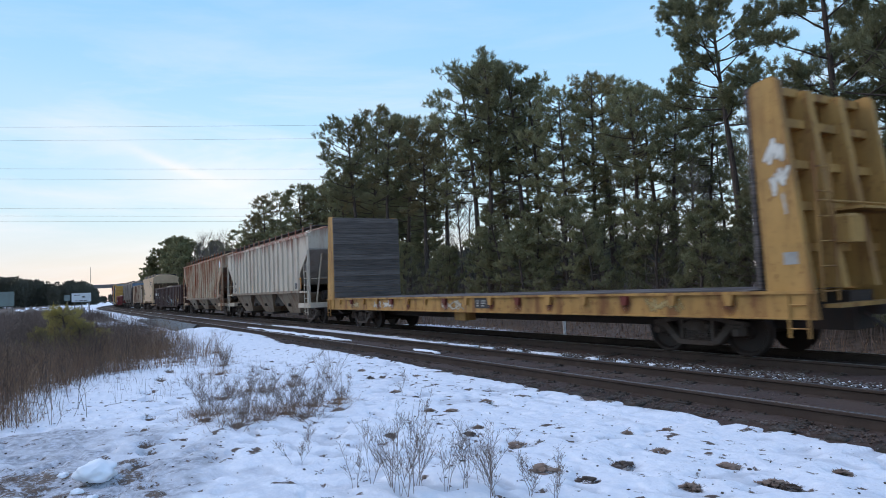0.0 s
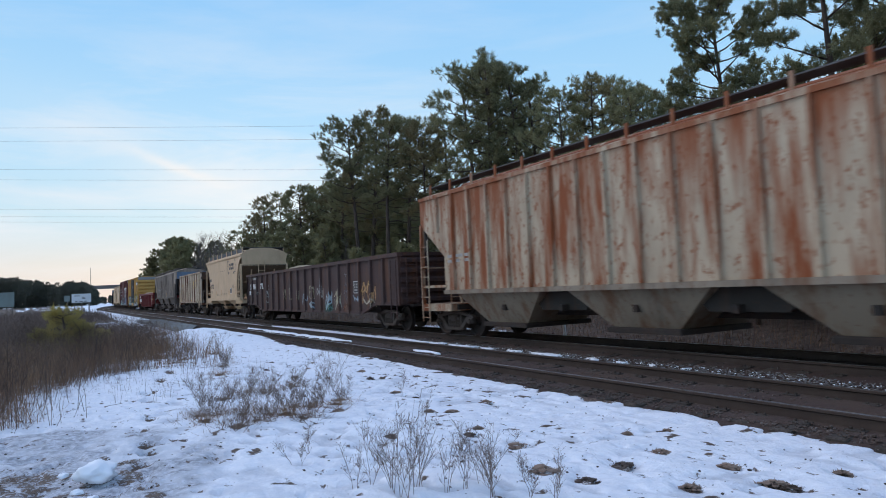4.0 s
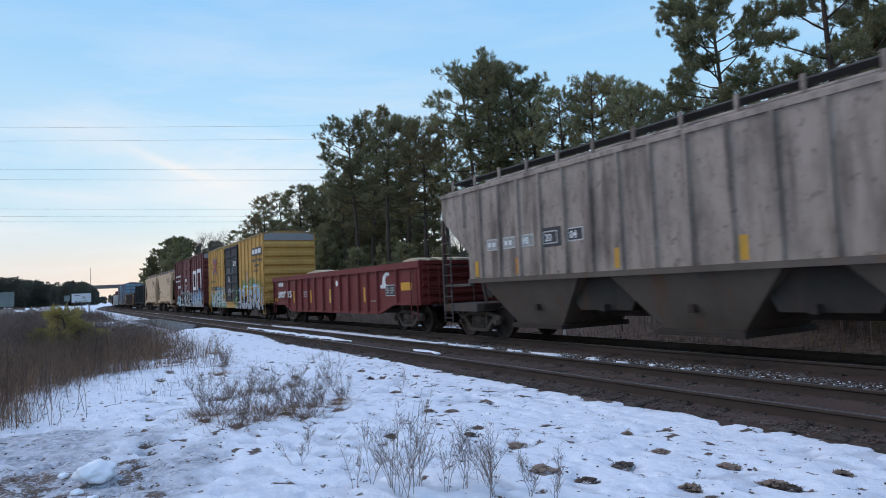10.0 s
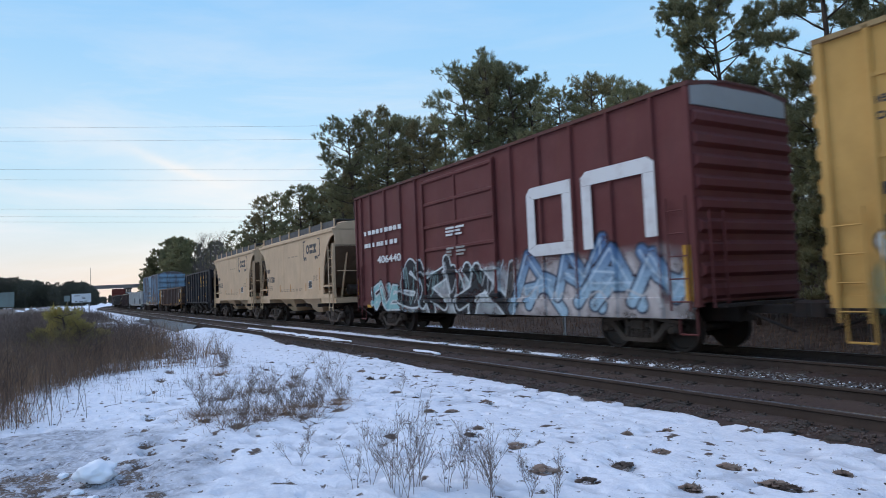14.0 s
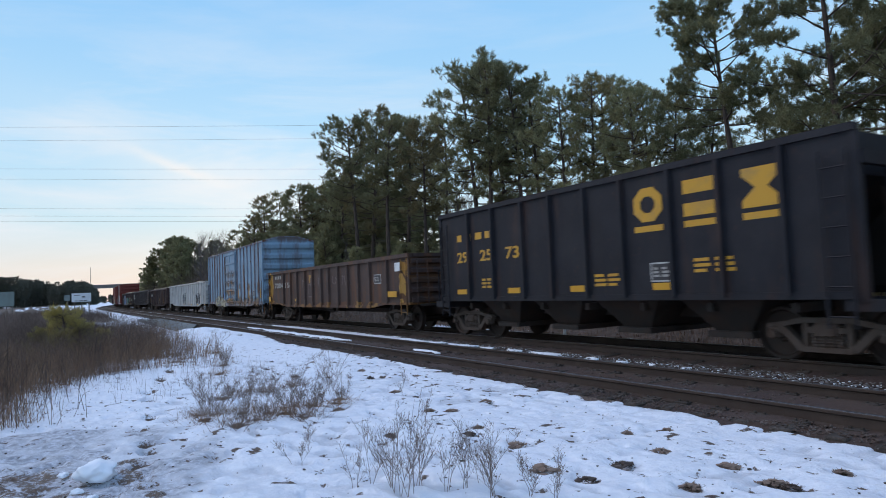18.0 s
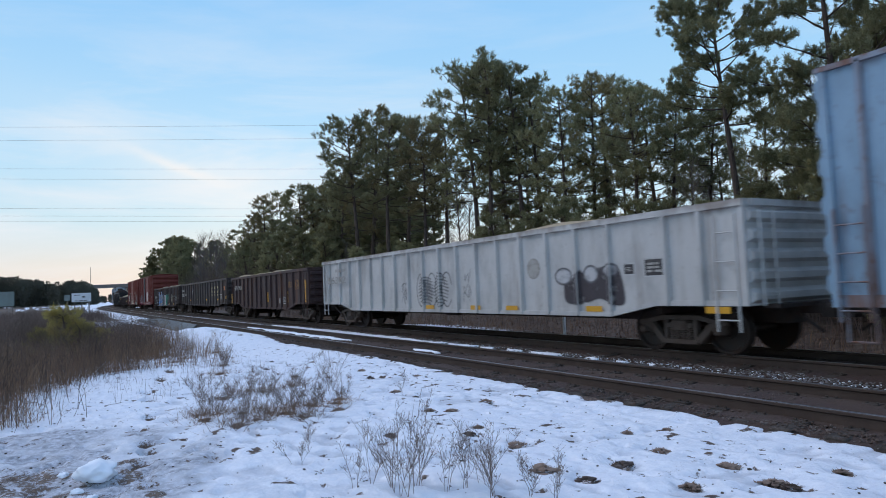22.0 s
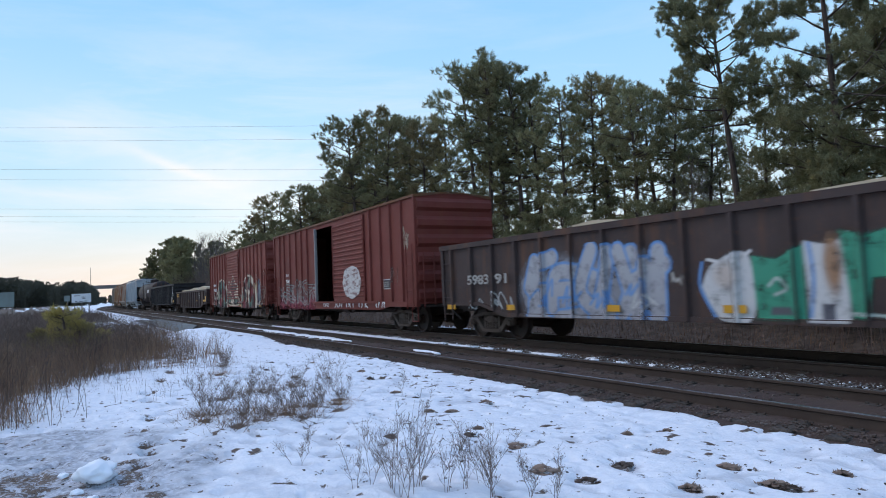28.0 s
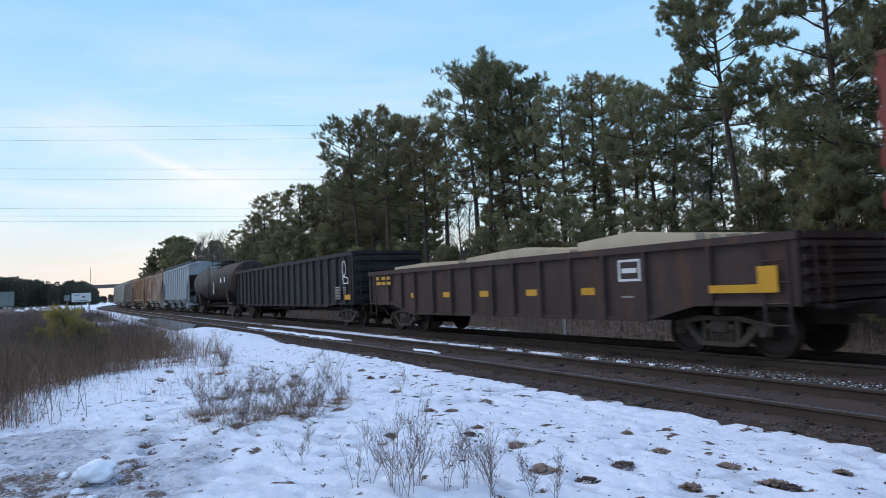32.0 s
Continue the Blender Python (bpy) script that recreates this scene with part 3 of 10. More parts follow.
BED = [(-7.4, -0.75), (-5.55, -0.33), (-4.8, -0.172), (-4.2, -0.160), (-3.7, -0.160), (-3.2, -0.160), (-2.45, -0.178), (-1.85, -0.26), (-1.2, -0.178), (-0.6, -0.160), (0, -0.160), (0.6, -0.160), (1.2, -0.178), (2.0, -0.36), (3.4, -0.85)]
tagged(part("track_bed", strip(BED, np.concatenate([np.arange(-640, -60, 4.0), np.arange(-60, 12, 0.35), np.arange(12, 440, 6.0)]), 0, 0.018, 5), M_BALLAST, smooth=True), "dark brown ballast bed under two tracks", "track bed", kind="structure")
RAIL = [(-0.075, -0.185), (0.075, -0.185), (0.075, -0.172), (0.012, -0.15), (0.010, -0.05), (0.036, -0.035), (0.037, -0.008), (0.028, 0.0), (-0.028, 0.0), (-0.037, -0.008), (-0.036, -0.035), (-0.010, -0.05), (-0.012, -0.15), (-0.075, -0.172)]
HEAD = [(-0.026, -0.002), (0.026, -0.002), (0.026, 0.0025), (-0.026, 0.0025)]
for off in (-SPACING - 0.755, -SPACING + 0.755, -0.755, 0.755):
    rail = tagged(part("rail", strip(RAIL, S_TRACK, off), M_RAIL_SIDE), "rust-brown steel rail with a bright worn top", "rail", "rails of the two tracks")
    part("railhead", strip(HEAD, S_TRACK, off), M_RAIL_TOP, rail, "polished running surface")

r = random.Random(3)
tie_me = []
for k in range(4):
    g = Geo()
    g.block(-0.115, 0.115, -1.30, 1.30, -0.36, -0.165, 0.018)
    for side in (-0.755, 0.755):
        g.box(-0.10, 0.10, side - 0.18, side + 0.18, -0.166, -0.150)
        for dx in (-0.06, 0.06):
            for dy in (-0.11, 0.11):
                g.box(dx - 0.014, dx + 0.014, side + dy - 0.014, side + dy + 0.014, -0.15, -0.128)
    tie_me.append(fixed(g.mesh("sleeper")))
    tie_me[-1].materials.append(M_TIE)
far_ties = Geo()
for track_off, sets in ((-SPACING, "near"), (0.0, "far")):
    for k in range(-600, 700):
        s = k * 0.53 + r.uniform(-0.03, 0.03)
        x, y, h = along(s, track_off + r.uniform(-0.04, 0.04))
        m = Matrix.Translation((x, y, r.uniform(-0.012, 0.004))) @ Euler((0, 0, h + r.uniform(-0.012, 0.012))).to_matrix().to_4x4()
        if -66 < s < 4:
            ob = part("sleeper", tie_me[k % 4], M_TIE, at=m)
            tagged(ob, "weathered creosoted timber sleeper with rusty tie plates", "sleeper", "sleepers of the track")
        elif s > -330:
            c = [m @ Vector(p) for p in ((-0.115, -1.3, -0.36), (0.115, -1.3, -0.36), (0.115, 1.3, -0.36), (-0.115, 1.3, -0.36), (-0.115, -1.3, -0.168), (0.115, -1.3, -0.168), (0.115, 1.3, -0.168), (-0.115, 1.3, -0.168))]
            far_ties.add(c, [(0, 1, 5, 4), (1, 2, 6, 5), (2, 3, 7, 6), (3, 0, 4, 7), (4, 5, 6, 7)])
tagged(part("far_sleepers", far_ties.mesh("far_sleepers"), M_TIE), "rows of far timber sleepers", "sleepers", kind="stuff")

# loose stones between and beside the rails
stone_shapes = []
for k in range(5):
    bm = bmesh.new()
    bmesh.ops.create_icosphere(bm, subdivisions=1, radius=1.0)
    for v in bm.verts:
        v.co *= r.uniform(0.65, 1.15)
    stone_shapes.append((np.array([v.co[:] for v in bm.verts]), [[v.index for v in f.verts] for f in bm.faces]))
    bm.free()


def stones(name, count, where, size, label, mat, seed):
    q = random.Random(seed)
    vv, ff, n = [], [], 0
    for _ in range(count):
        x, y, z = where(q)
        shape, fc = stone_shapes[q.randrange(5)]
        a = q.uniform(0, 6.28)
        c, s = math.cos(a), math.sin(a)
        k = q.uniform(*size)
        p = shape * [k * q.uniform(0.8, 1.4), k * q.uniform(0.8, 1.3), k * q.uniform(0.5, 0.8)]
        vv.append(np.stack([p[:, 0] * c - p[:, 1] * s + x, p[:, 0] * s + p[:, 1] * c + y, p[:, 2] + z], 1))
        ff += [[i + n for i in f] for f in fc]
        n += len(p)
    me = bpy.data.meshes.new(name)
    me.from_pydata(np.concatenate(vv).tolist(), [], ff)
    return tagged(part(name, me, mat), label, "stones", kind="stuff")


def on_bed(lo, hi, z, s0=-70, s1=2):
    def where(q):
        s = s0 + (s1 - s0) * q.random() ** 0.6
        x, y, h = along(s, q.uniform(lo, hi))
        return x, y, z + q.uniform(-0.02, 0.015)
    return where


stones("grey_ballast", 14000, on_bed(-2.45, -1.15, -0.178), (0.009, 0.024), "pale grey loose ballast stones between the tracks", M_STONE, 21)
stones("dark_ballast", 12000, on_bed(-4.9, -2.4, -0.166), (0.010, 0.026), "brown dusty ballast between the rails", M_CLOD, 22)
# leaf scraps and crumbs of soil lying on the snow
def on_snow(q):
    x = -24 + 23 * q.random() ** 0.6
    y = q.uniform(-1.5, 6.3)
    return x, y, float(ground_z(np.array(x), np.array(y))) + 0.004


stones("snow_litter", 900, on_snow, (0.005, 0.016), "dark leaf scraps and crumbs on the snow", M_TIE, 24)


def at_edge(q):
    s = -45 + 45 * q.random() ** 0.6
    x, y, h = along(s, -4.82 + q.gauss(0, 0.12))
    return x, y, GROUND + 0.01


stones("edge_litter", 4000, at_edge, (0.007, 0.020), "brown clods and stones at the edge of the snow", M_CLOD, 25)
stones("far_ballast", 3000, on_bed(-1.2, 1.6, -0.185), (0.015, 0.036), "brown dusty ballast under the train", M_BALLAST, 23)


def drift(name, s0, s1, c0, c1, half, z, seed):
    """A thin ragged ribbon of snow left lying along the track."""
    q = np.random.default_rng(seed)
    g = Geo()
    rings = []
    n = max(3, int((s1 - s0) / 0.25))
    for i in range(n + 1):
        s, f = s0 + (s1 - s0) * i / n, i / n
        w = half * min(1, 6 * f, 6 * (1 - f)) * (0.45 + 0.8 * q.random()) + 0.01
        off = c0 + (c1 - c0) * f + q.normal(0, 0.045)
        rings.append([(*along(s, off + a * w)[:2], z + b) for a, b in ((-1, -0.03), (-0.6, 0.012), (0, 0.022), (0.6, 0.012), (1, -0.03))])
    return tagged(part(name, g.loft(rings), M_SNOW, smooth=True), "ribbon of old snow left between the rails", "snow", kind="stuff")


drift("snow_ribbon", -70, -36, -2.0, -1.9, 0.25, -0.18, 36)
drift("snow_ribbon", -35, -17.5, -1.75, -1.8, 0.48, -0.165, 31)
for k, (a, b, wd) in enumerate(((-17.5, -16.6, 0.20), (-16.4, -15.0, 0.16), (-14.6, -14.0, 0.14), (-13.6, -12.9, 0.16), (-12.5, -11.4, 0.18), (-10.6, -10.2, 0.10))):
    drift("snow_ribbon", a, b, -1.8, -1.78, wd, -0.165, 60 + k)
stones("snow_specks", 700, on_bed(-2.1, -1.45, -0.165, -34, -3), (0.008, 0.020), "crumbs of old snow on the ballast", M_SNOW, 26)
for k, (a, b, wd) in enumerate(((-9.7, -9.45, 0.06), (-8.9, -8.7, 0.05), (-8.1, -7.95, 0.05))):
    drift("snow_ribbon", a, b, -1.78, -1.76, wd, -0.170, 70 + k)
drift("snow_ribbon", -34, -20.0, -3.28, -3.28, 0.26, -0.142, 32)
drift("snow_ribbon", -15.5, -14.0, -3.4, -3.4, 0.12, -0.142, 33)
drift("snow_ribbon", -110, -64, -2.0, -2.0, 0.35, -0.20, 34)


# ---- the train ----
# Each car's own space: x along the train (its front to +x), y across (the camera looks at the side at -y), z up from the rail tops.
TRAIN = []   # (thing, place along the train at 16 s)
WHEELSETS = {-1: [], 1: []}
SIDE = 1.50  # half the width over the side sheets


def graffiti_paint(name, colour, tags, rust=0.3, dirt=0.3, seed=0.0):
    """Weathered paint with sprayed lettering over it. tags: (x0, x1, z0, z1, outline, fills) in the car's space: cells with a drawn outline inside a ragged field."""
    m = paint(name, colour, rust, dirt)
    nodes, links = m.node_tree.nodes, m.node_tree.links
    bsdf = nodes["Principled BSDF"]
    last = bsdf.inputs["Base Color"].links[0].from_socket
    tex = nodes.new("ShaderNodeTexCoord")
    sep = nodes.new("ShaderNodeSeparateXYZ")
    links.new(tex.outputs["Object"], sep.inputs[0])

    def calc(op, a, b):
        n = nodes.new("ShaderNodeMath")
        n.operation = op
        for i, v in enumerate((a, b)):
            if isinstance(v, (int, float)):
                n.inputs[i].default_value = v
            else:
                links.new(v, n.inputs[i])
        return n.outputs[0]

    flat = nodes.new("ShaderNodeCombineXYZ")
    links.new(sep.outputs["X"], flat.inputs["X"])
    links.new(sep.outputs["Z"], flat.inputs["Y"])
    for k, (x0, x1, z0, z1, line, fills, scale) in enumerate(tags):
        mp = nodes.new("ShaderNodeMapping")
        mp.inputs["Location"].default_value = (seed + 5.3 * k, 2.1 * k + seed, 0)
        mp.inputs["Scale"].default_value = (1.45, 0.75, 1)
        links.new(flat.outputs[0], mp.inputs[0])
        wob = nodes.new("ShaderNodeTexNoise")
        wob.inputs["Scale"].default_value, wob.inputs["Detail"].default_value = 1.4, 2.0
        links.new(mp.outputs[0], wob.inputs["Vector"])
        bend = nodes.new("ShaderNodeVectorMath")
        bend.operation = "MULTIPLY_ADD"
        bend.inputs[1].default_value = (1.3, 0.9, 0)
        links.new(wob.outputs["Color"], bend.inputs[0])
        links.new(mp.outputs[0], bend.inputs[2])
        cells = []
        for feature in ("DISTANCE_TO_EDGE", "F1"):
            vo = nodes.new("ShaderNodeTexVoronoi")
            vo.voronoi_dimensions, vo.feature = "2D", feature
            vo.inputs["Scale"].default_value = scale
            links.new(bend.outputs[0], vo.inputs["Vector"])
            cells.append(vo)
        # the field's own ragged outline
        rag = nodes.new("ShaderNodeTexNoise")
        rag.inputs["Scale"].default_value, rag.inputs["Detail"].default_value = 1.6, 1.0
        links.new(mp.outputs[0], rag.inputs["Vector"])
        off = calc("MULTIPLY", calc("SUBTRACT", rag.outputs["Fac"], 0.5), min(1.3, 0.8 * (z1 - z0)))
        zz = calc("ADD", sep.outputs["Z"], off)
        xx = calc("ADD", sep.outputs["X"], off)
        inside = calc("MULTIPLY", calc("MULTIPLY", calc("GREATER_THAN", xx, x0), calc("LESS_THAN", xx, x1)), calc("MULTIPLY", calc("GREATER_THAN", sep.outputs["Z"], z0), calc("LESS_THAN", zz, z1)))
        inside = calc("MULTIPLY", inside, calc("LESS_THAN", sep.outputs["Y"], 0.0))
        ramp = nodes.new("ShaderNodeValToRGB")
        ramp.color_ramp.interpolation = "CONSTANT"
        els = ramp.color_ramp.elements
        els[0].color = (*fills[0], 1)
        els[1].position, els[1].color = 1 / len(fills), (*fills[1 % len(fills)], 1)
        for i, c in enumerate(fills[2:]):
            e = els.new((i + 2) / len(fills))
            e.color = (*c, 1)
        grey = nodes.new("ShaderNodeSeparateColor")
        links.new(cells[1].outputs["Color"], grey.inputs[0])
        links.new(grey.outputs[0], ramp.inputs[0])
        rim = calc("LESS_THAN", cells[0].outputs["Distance"], 0.07)
        mix = nodes.new("ShaderNodeMixRGB")
        mix.inputs["Color2"].default_value = (*line, 1)
        links.new(rim, mix.inputs["Fac"])
        links.new(ramp.outputs[0], mix.inputs["Color1"])
        worn = nodes.new("ShaderNodeTexNoise")
        worn.inputs["Scale"].default_value, worn.inputs["Detail"].default_value = 5.0, 6.0
        links.new(flat.outputs[0], worn.inputs["Vector"])
        wr = nodes.new("ShaderNodeMapRange")
        wr.inputs["From Min"].default_value, wr.inputs["From Max"].default_value = 0.30, 0.38
        links.new(worn.outputs["Fac"], wr.inputs["Value"])
        over = nodes.new("ShaderNodeMixRGB")
        links.new(calc("MULTIPLY", inside, wr.outputs[0]), over.inputs["Fac"])
        links.new(last, over.inputs["Color1"])
        links.new(mix.outputs[0], over.inputs["Color2"])
        last = over.outputs[0]
    links.new(last, bsdf.inputs["Base Color"])
    return m


WHITE, BLACK, YELLOW = (0.72, 0.72, 0.70), (0.02, 0.02, 0.022), (0.62, 0.31, 0.02)
M_WHITE = material("white_stencil", WHITE, 0.6, 0, (((0.45, 0.44, 0.42), 3, (1, 1, 1), 0.5, 0.7, 0.6),))
M_STENCIL = material("dusty_white_stencil", (0.48, 0.47, 0.45), 0.7, 0, (((0.30, 0.28, 0.26), 4, (1, 1, 1), 0.48, 0.66, 0.7),))
M_DIM = material("faded_stencil", (0.36, 0.34, 0.31), 0.7, 0, (((0.16, 0.14, 0.12), 4, (1, 1, 1), 0.48, 0.66, 0.7),))
M_REFLECT = material("yellow_reflector", YELLOW, 0.45, 0, (((0.45, 0.22, 0.02), 3, (1, 1, 1), 0.5, 0.7, 0.5),))
M_AMBER = material("amber_reflector", (0.46, 0.19, 0.03), 0.5, 0, (((0.30, 0.13, 0.03), 3, (1, 1, 1), 0.5, 0.7, 0.5),))
M_TAN_INK = material("faded_brown_stencil", (0.33, 0.235, 0.155), 0.7, 0, (((0.48, 0.34, 0.22), 4, (1, 1, 1), 0.48, 0.66, 0.7),))
M_GOLD = material("yellow_stencil", (0.58, 0.30, 0.03), 0.6, 0, (((0.30, 0.20, 0.08), 3, (1, 1, 1), 0.5, 0.7, 0.6),))
M_INK = material("dark_stencil", (0.045, 0.040, 0.042), 0.6, 0, (((0.11, 0.10, 0.09), 4, (1, 1, 1), 0.52, 0.7, 0.5),))
M_BOARD = material("grating_steel", (0.10, 0.10, 0.10), 0.7, 0.2, (((0.05, 0.045, 0.04), 3, (1, 1, 1), 0.45, 0.7, 0.6),))
M_LOAD = material("pale_timber_load", (0.56, 0.46, 0.33), 0.8, 0, (((0.45, 0.37, 0.26), 2, (1, 5, 1), 0.45, 0.66, 0.7),), (8, 0.4, (1, 6, 1)))
M_GALV = material("grey_metal_trim", (0.30, 0.295, 0.295), 0.55, 0.2, (((0.25, 0.24, 0.23), 1.5, (1, 1, 1), 0.45, 0.7, 0.6),))
M_PLANK = material("weathered_planks", (0.115, 0.094, 0.084), 0.9, 0, (((0.19, 0.16, 0.145), 2, (0.5, 0.4, 14), 0.45, 0.65, 0.8), ((0.025, 0.022, 0.022), 3, (0.5, 0.4, 10), 0.5, 0.68, 0.8)), (8, 0.5, (1, 0.4, 12)), vary=0.3)

M_DARK_SHEET = material("dark_sheet_steel", (0.035, 0.033, 0.034), 0.8, 0, (((0.07, 0.065, 0.06), 1.0, (1, 1, 1), 0.45, 0.7, 0.7),), (12, 0.2, (1, 1, 1)))
R_WHEEL = 0.4572


def wheelset_mesh():
    g = Geo()
    for k in (-1, 1):
        prof = [(0.685, 0.12), (0.685, 0.482), (0.712, 0.482), (0.722, 0.461), (0.825, 0.455), (0.828, 0.405), (0.800, 0.385), (0.770, 0.370), (0.762, 0.16), (0.800, 0.135), (0.83, 0.13), (0.83, 0.085)]
        g.lathe([(k * a, r) for a, r in prof], "y", 28)
        g.lathe([(k * 0.82, 0.07), (k * 0.83, 0.085), (k * 1.00, 0.085), (k * 1.03, 0.075), (k * 1.03, 0.03)], "y", 14)
        for j in range(3):
            a = 2 * math.pi * j / 3
            g.box(0.05 * math.cos(a) - 0.014, 0.05 * math.cos(a) + 0.014, k * 1.03 - 0.012, k * 1.03 + 0.012, 0.05 * math.sin(a) - 0.014, 0.05 * math.sin(a) + 0.014)
    g.rod((0, -0.84, 0), (0, 0.84, 0), 0.08, n=12)
    return fixed(g.mesh("wheelset"))


def side_frame_mesh(w):
    """A cast side frame: an arched top member, a V of tension members, columns, a spring nest and bearing boxes."""
    g = Geo()
    y0, y1 = 0.93, 1.06
    h = w / 2
    g.prism([(-h - 0.15, 0.56), (-h - 0.12, 0.64), (-h + 0.12, 0.67), (-0.42, 0.745), (0.42, 0.745), (h - 0.12, 0.67), (h + 0.12, 0.64), (h + 0.15, 0.56), (h - 0.06, 0.575), (0.38, 0.66), (-0.38, 0.66), (-h + 0.06, 0.575)], "y", y0, y1)
    g.prism([(-0.40, 0.19), (0.40, 0.19), (0.45, 0.275), (-0.45, 0.275)], "y", y0 - 0.03, y1 + 0.04)
    for k in (-1, 1):
        g.prism([(k * (h - 0.20), 0.60), (k * (h - 0.04), 0.585), (k * 0.46, 0.20), (k * 0.34, 0.25)], "y", y0, y1 + 0.02)
        g.prism([(k * 0.31, 0.27), (k * 0.385, 0.27), (k * 0.385, 0.67), (k * 0.31, 0.67)], "y", y0, y1)
        g.block(k * h - 0.11, k * h + 0.11, y0 - 0.01, y1 + 0.03, 0.40, 0.60, 0.03)
        g.lathe([(k * 0.0 + 1.06, 0.0), (1.06, 0.085), (1.13, 0.085), (1.15, 0.06), (1.15, 0.0)], "y", 12, (k * h, 0.0, R_WHEEL))
    for dx in (-0.20, -0.067, 0.067, 0.20):
        coil = [(0.275 + 0.024 * n, 0.062 if n % 2 else 0.050) for n in range(10)]
        g.lathe(coil, "z", 8, (dx, 1.03, 0.0))
    g.block(-0.30, 0.30, y0 - 0.02, y1 + 0.03, 0.50, 0.60, 0.02)
    return fixed(g.mesh("side_frame"))


def bolster_mesh():
    g = Geo()
    g.block(-0.19, 0.19, -1.12, 1.12, 0.46, 0.66, 0.03)
    g.lathe([(0.60, 0.30), (0.72, 0.28), (0.72, 0.05)], "z", 16)
    for k in (-1, 1):
        g.box(k * 0.42 - 0.04, k * 0.42 + 0.04, -0.9, 0.9, 0.28, 0.36)
        for j in (-1, 1):
            g.block(k * 0.40 - 0.05, k * 0.40 + 0.05, j * 0.755 - 0.07, j * 0.755 + 0.07, 0.24, 0.56, 0.02)
    return fixed(g.mesh("truck"))


WB = 1.78
ME_WHEELS, ME_FRAME, ME_BOLSTER = wheelset_mesh(), side_frame_mesh(WB), bolster_mesh()
ME_FRAME_FAR = ME_FRAME.copy()
ME_FRAME_FAR.transform(Matrix.Diagonal((1, -1, 1, 1)))
ME_FRAME_FAR.flip_normals()


def trucks(car, at):
    for x in (-at, at):
        t = part("truck", ME_BOLSTER, M_FRAME, car, "cast steel bogie", at=pose(x, 0, 0))
        part("side_frame", ME_FRAME, M_FRAME, t)
        part("side_frame", ME_FRAME_FAR, M_FRAME, t)
        for k in (-1, 1):
            w = part("wheelset", ME_WHEELS, M_WHEEL, t, "dark steel wheels on an axle", at=pose(k * WB / 2, 0, R_WHEEL))
            WHEELSETS[k].append(w)


def couplers(car, half, rear, front):
    """Draft gear at both ends; rear and front: how far it reaches past the body."""
    for k, reach in ((-1, rear), (1, front)):
        g = Geo()
        g.block(-reach / 2 - 0.15, reach / 2 - 0.18, -0.08, 0.08, 0.76, 0.92, 0.02)
        g.block(reach / 2 - 0.30, reach / 2 + 0.02, -0.16, 0.16, 0.70, 1.00, 0.05)
        g.rod((-reach / 2 + 0.1, -0.34, 0.80), (reach / 2 - 0.15, -0.30, 0.45), 0.03, n=6)
        part("coupler", g, M_STEEL, car, "rusty knuckle coupler", at=pose(k * (half + reach / 2), 0, 0, 0, 0, 0 if k > 0 else 180))


def centre_sill(car, half, z0=0.62, z1=1.0, w=0.26):
    g = Geo()
    g.box(-half, half, -w, w, z0, z1)
    for x in np.linspace(-half * 0.8, half * 0.8, 7):
        g.box(x - 0.06, x + 0.06, -1.3, 1.3, z1 - 0.16, z1 - 0.005)
    return part("underframe", g, M_STEEL, car, "dark steel underframe")


def brake_gear(car, x):
    g = Geo()
    g.lathe([(-0.35, 0.0), (-0.35, 0.2), (0.35, 0.2), (0.35, 0.0)], "x", 14, (x, -0.75, 0.78))
    g.box(x + 0.6, x + 0.95, -0.9, -0.55, 0.62, 0.95)
    g.rod((x - 2.2, -0.5, 0.62), (x + 2.2, -0.5, 0.62), 0.025)
    part("brake_reservoir", g, M_STEEL, car)


def ladder(car, x0, x1, y, z0, z1, n, mat, name="ladder"):
    """Upright side ladder on the plane y."""
    g = Geo()
    for x in (x0, x1):
        g.rod((x, y, z0), (x, y, z1), 0.022, n=6)
    for i in range(n):
        z = z0 + (z1 - z0) * (i + 0.4) / n
        g.rod((x0, y, z), (x1, y, z), 0.014, n=5)
    return part(name, g, mat, car, "steel ladder")


def end_ladder(car, x, y0, y1, z0, z1, n, mat):
    g = Geo()
    for y in (y0, y1):
        g.rod((x, y, z0), (x, y, z1), 0.022, n=6)
    for i in range(n):
        z = z0 + (z1 - z0) * (i + 0.4) / n
        g.rod((x, y0, z), (x, y1, z), 0.014, n=5)
    return part("end_ladder", g, mat, car, "steel end ladder")


def bars(car, name, x0, z0, w, h, rows, mat, y, seed=0, cols=3):
    """Rows of small print that cannot be read: short bars."""
    q = random.Random(seed)
    g = Geo()
    for i in range(rows):
        x = x0
        zz = z0 + h * (1 - (i + 0.5) / rows)
        t = h / rows * 0.30
        for _ in range(cols):
            ln = q.uniform(0.5, 1.0) * w / cols * 0.9
            g.box(x, x + ln, y - 0.004, y, zz - t, zz + t)
            x += w / cols
    return tagged(part(name, g, mat, car), kind="stuff")


def patch(car, name, x0, x1, z0, z1, mat, y, label=""):
    return part(name, Geo().box(x0, x1, y - 0.004, y, z0, z1), mat, car, label)


def blob(car, name, pts, mat, y, label=""):
    return part(name, Geo().prism(pts, "y", y - 0.004, y), mat, car, label)


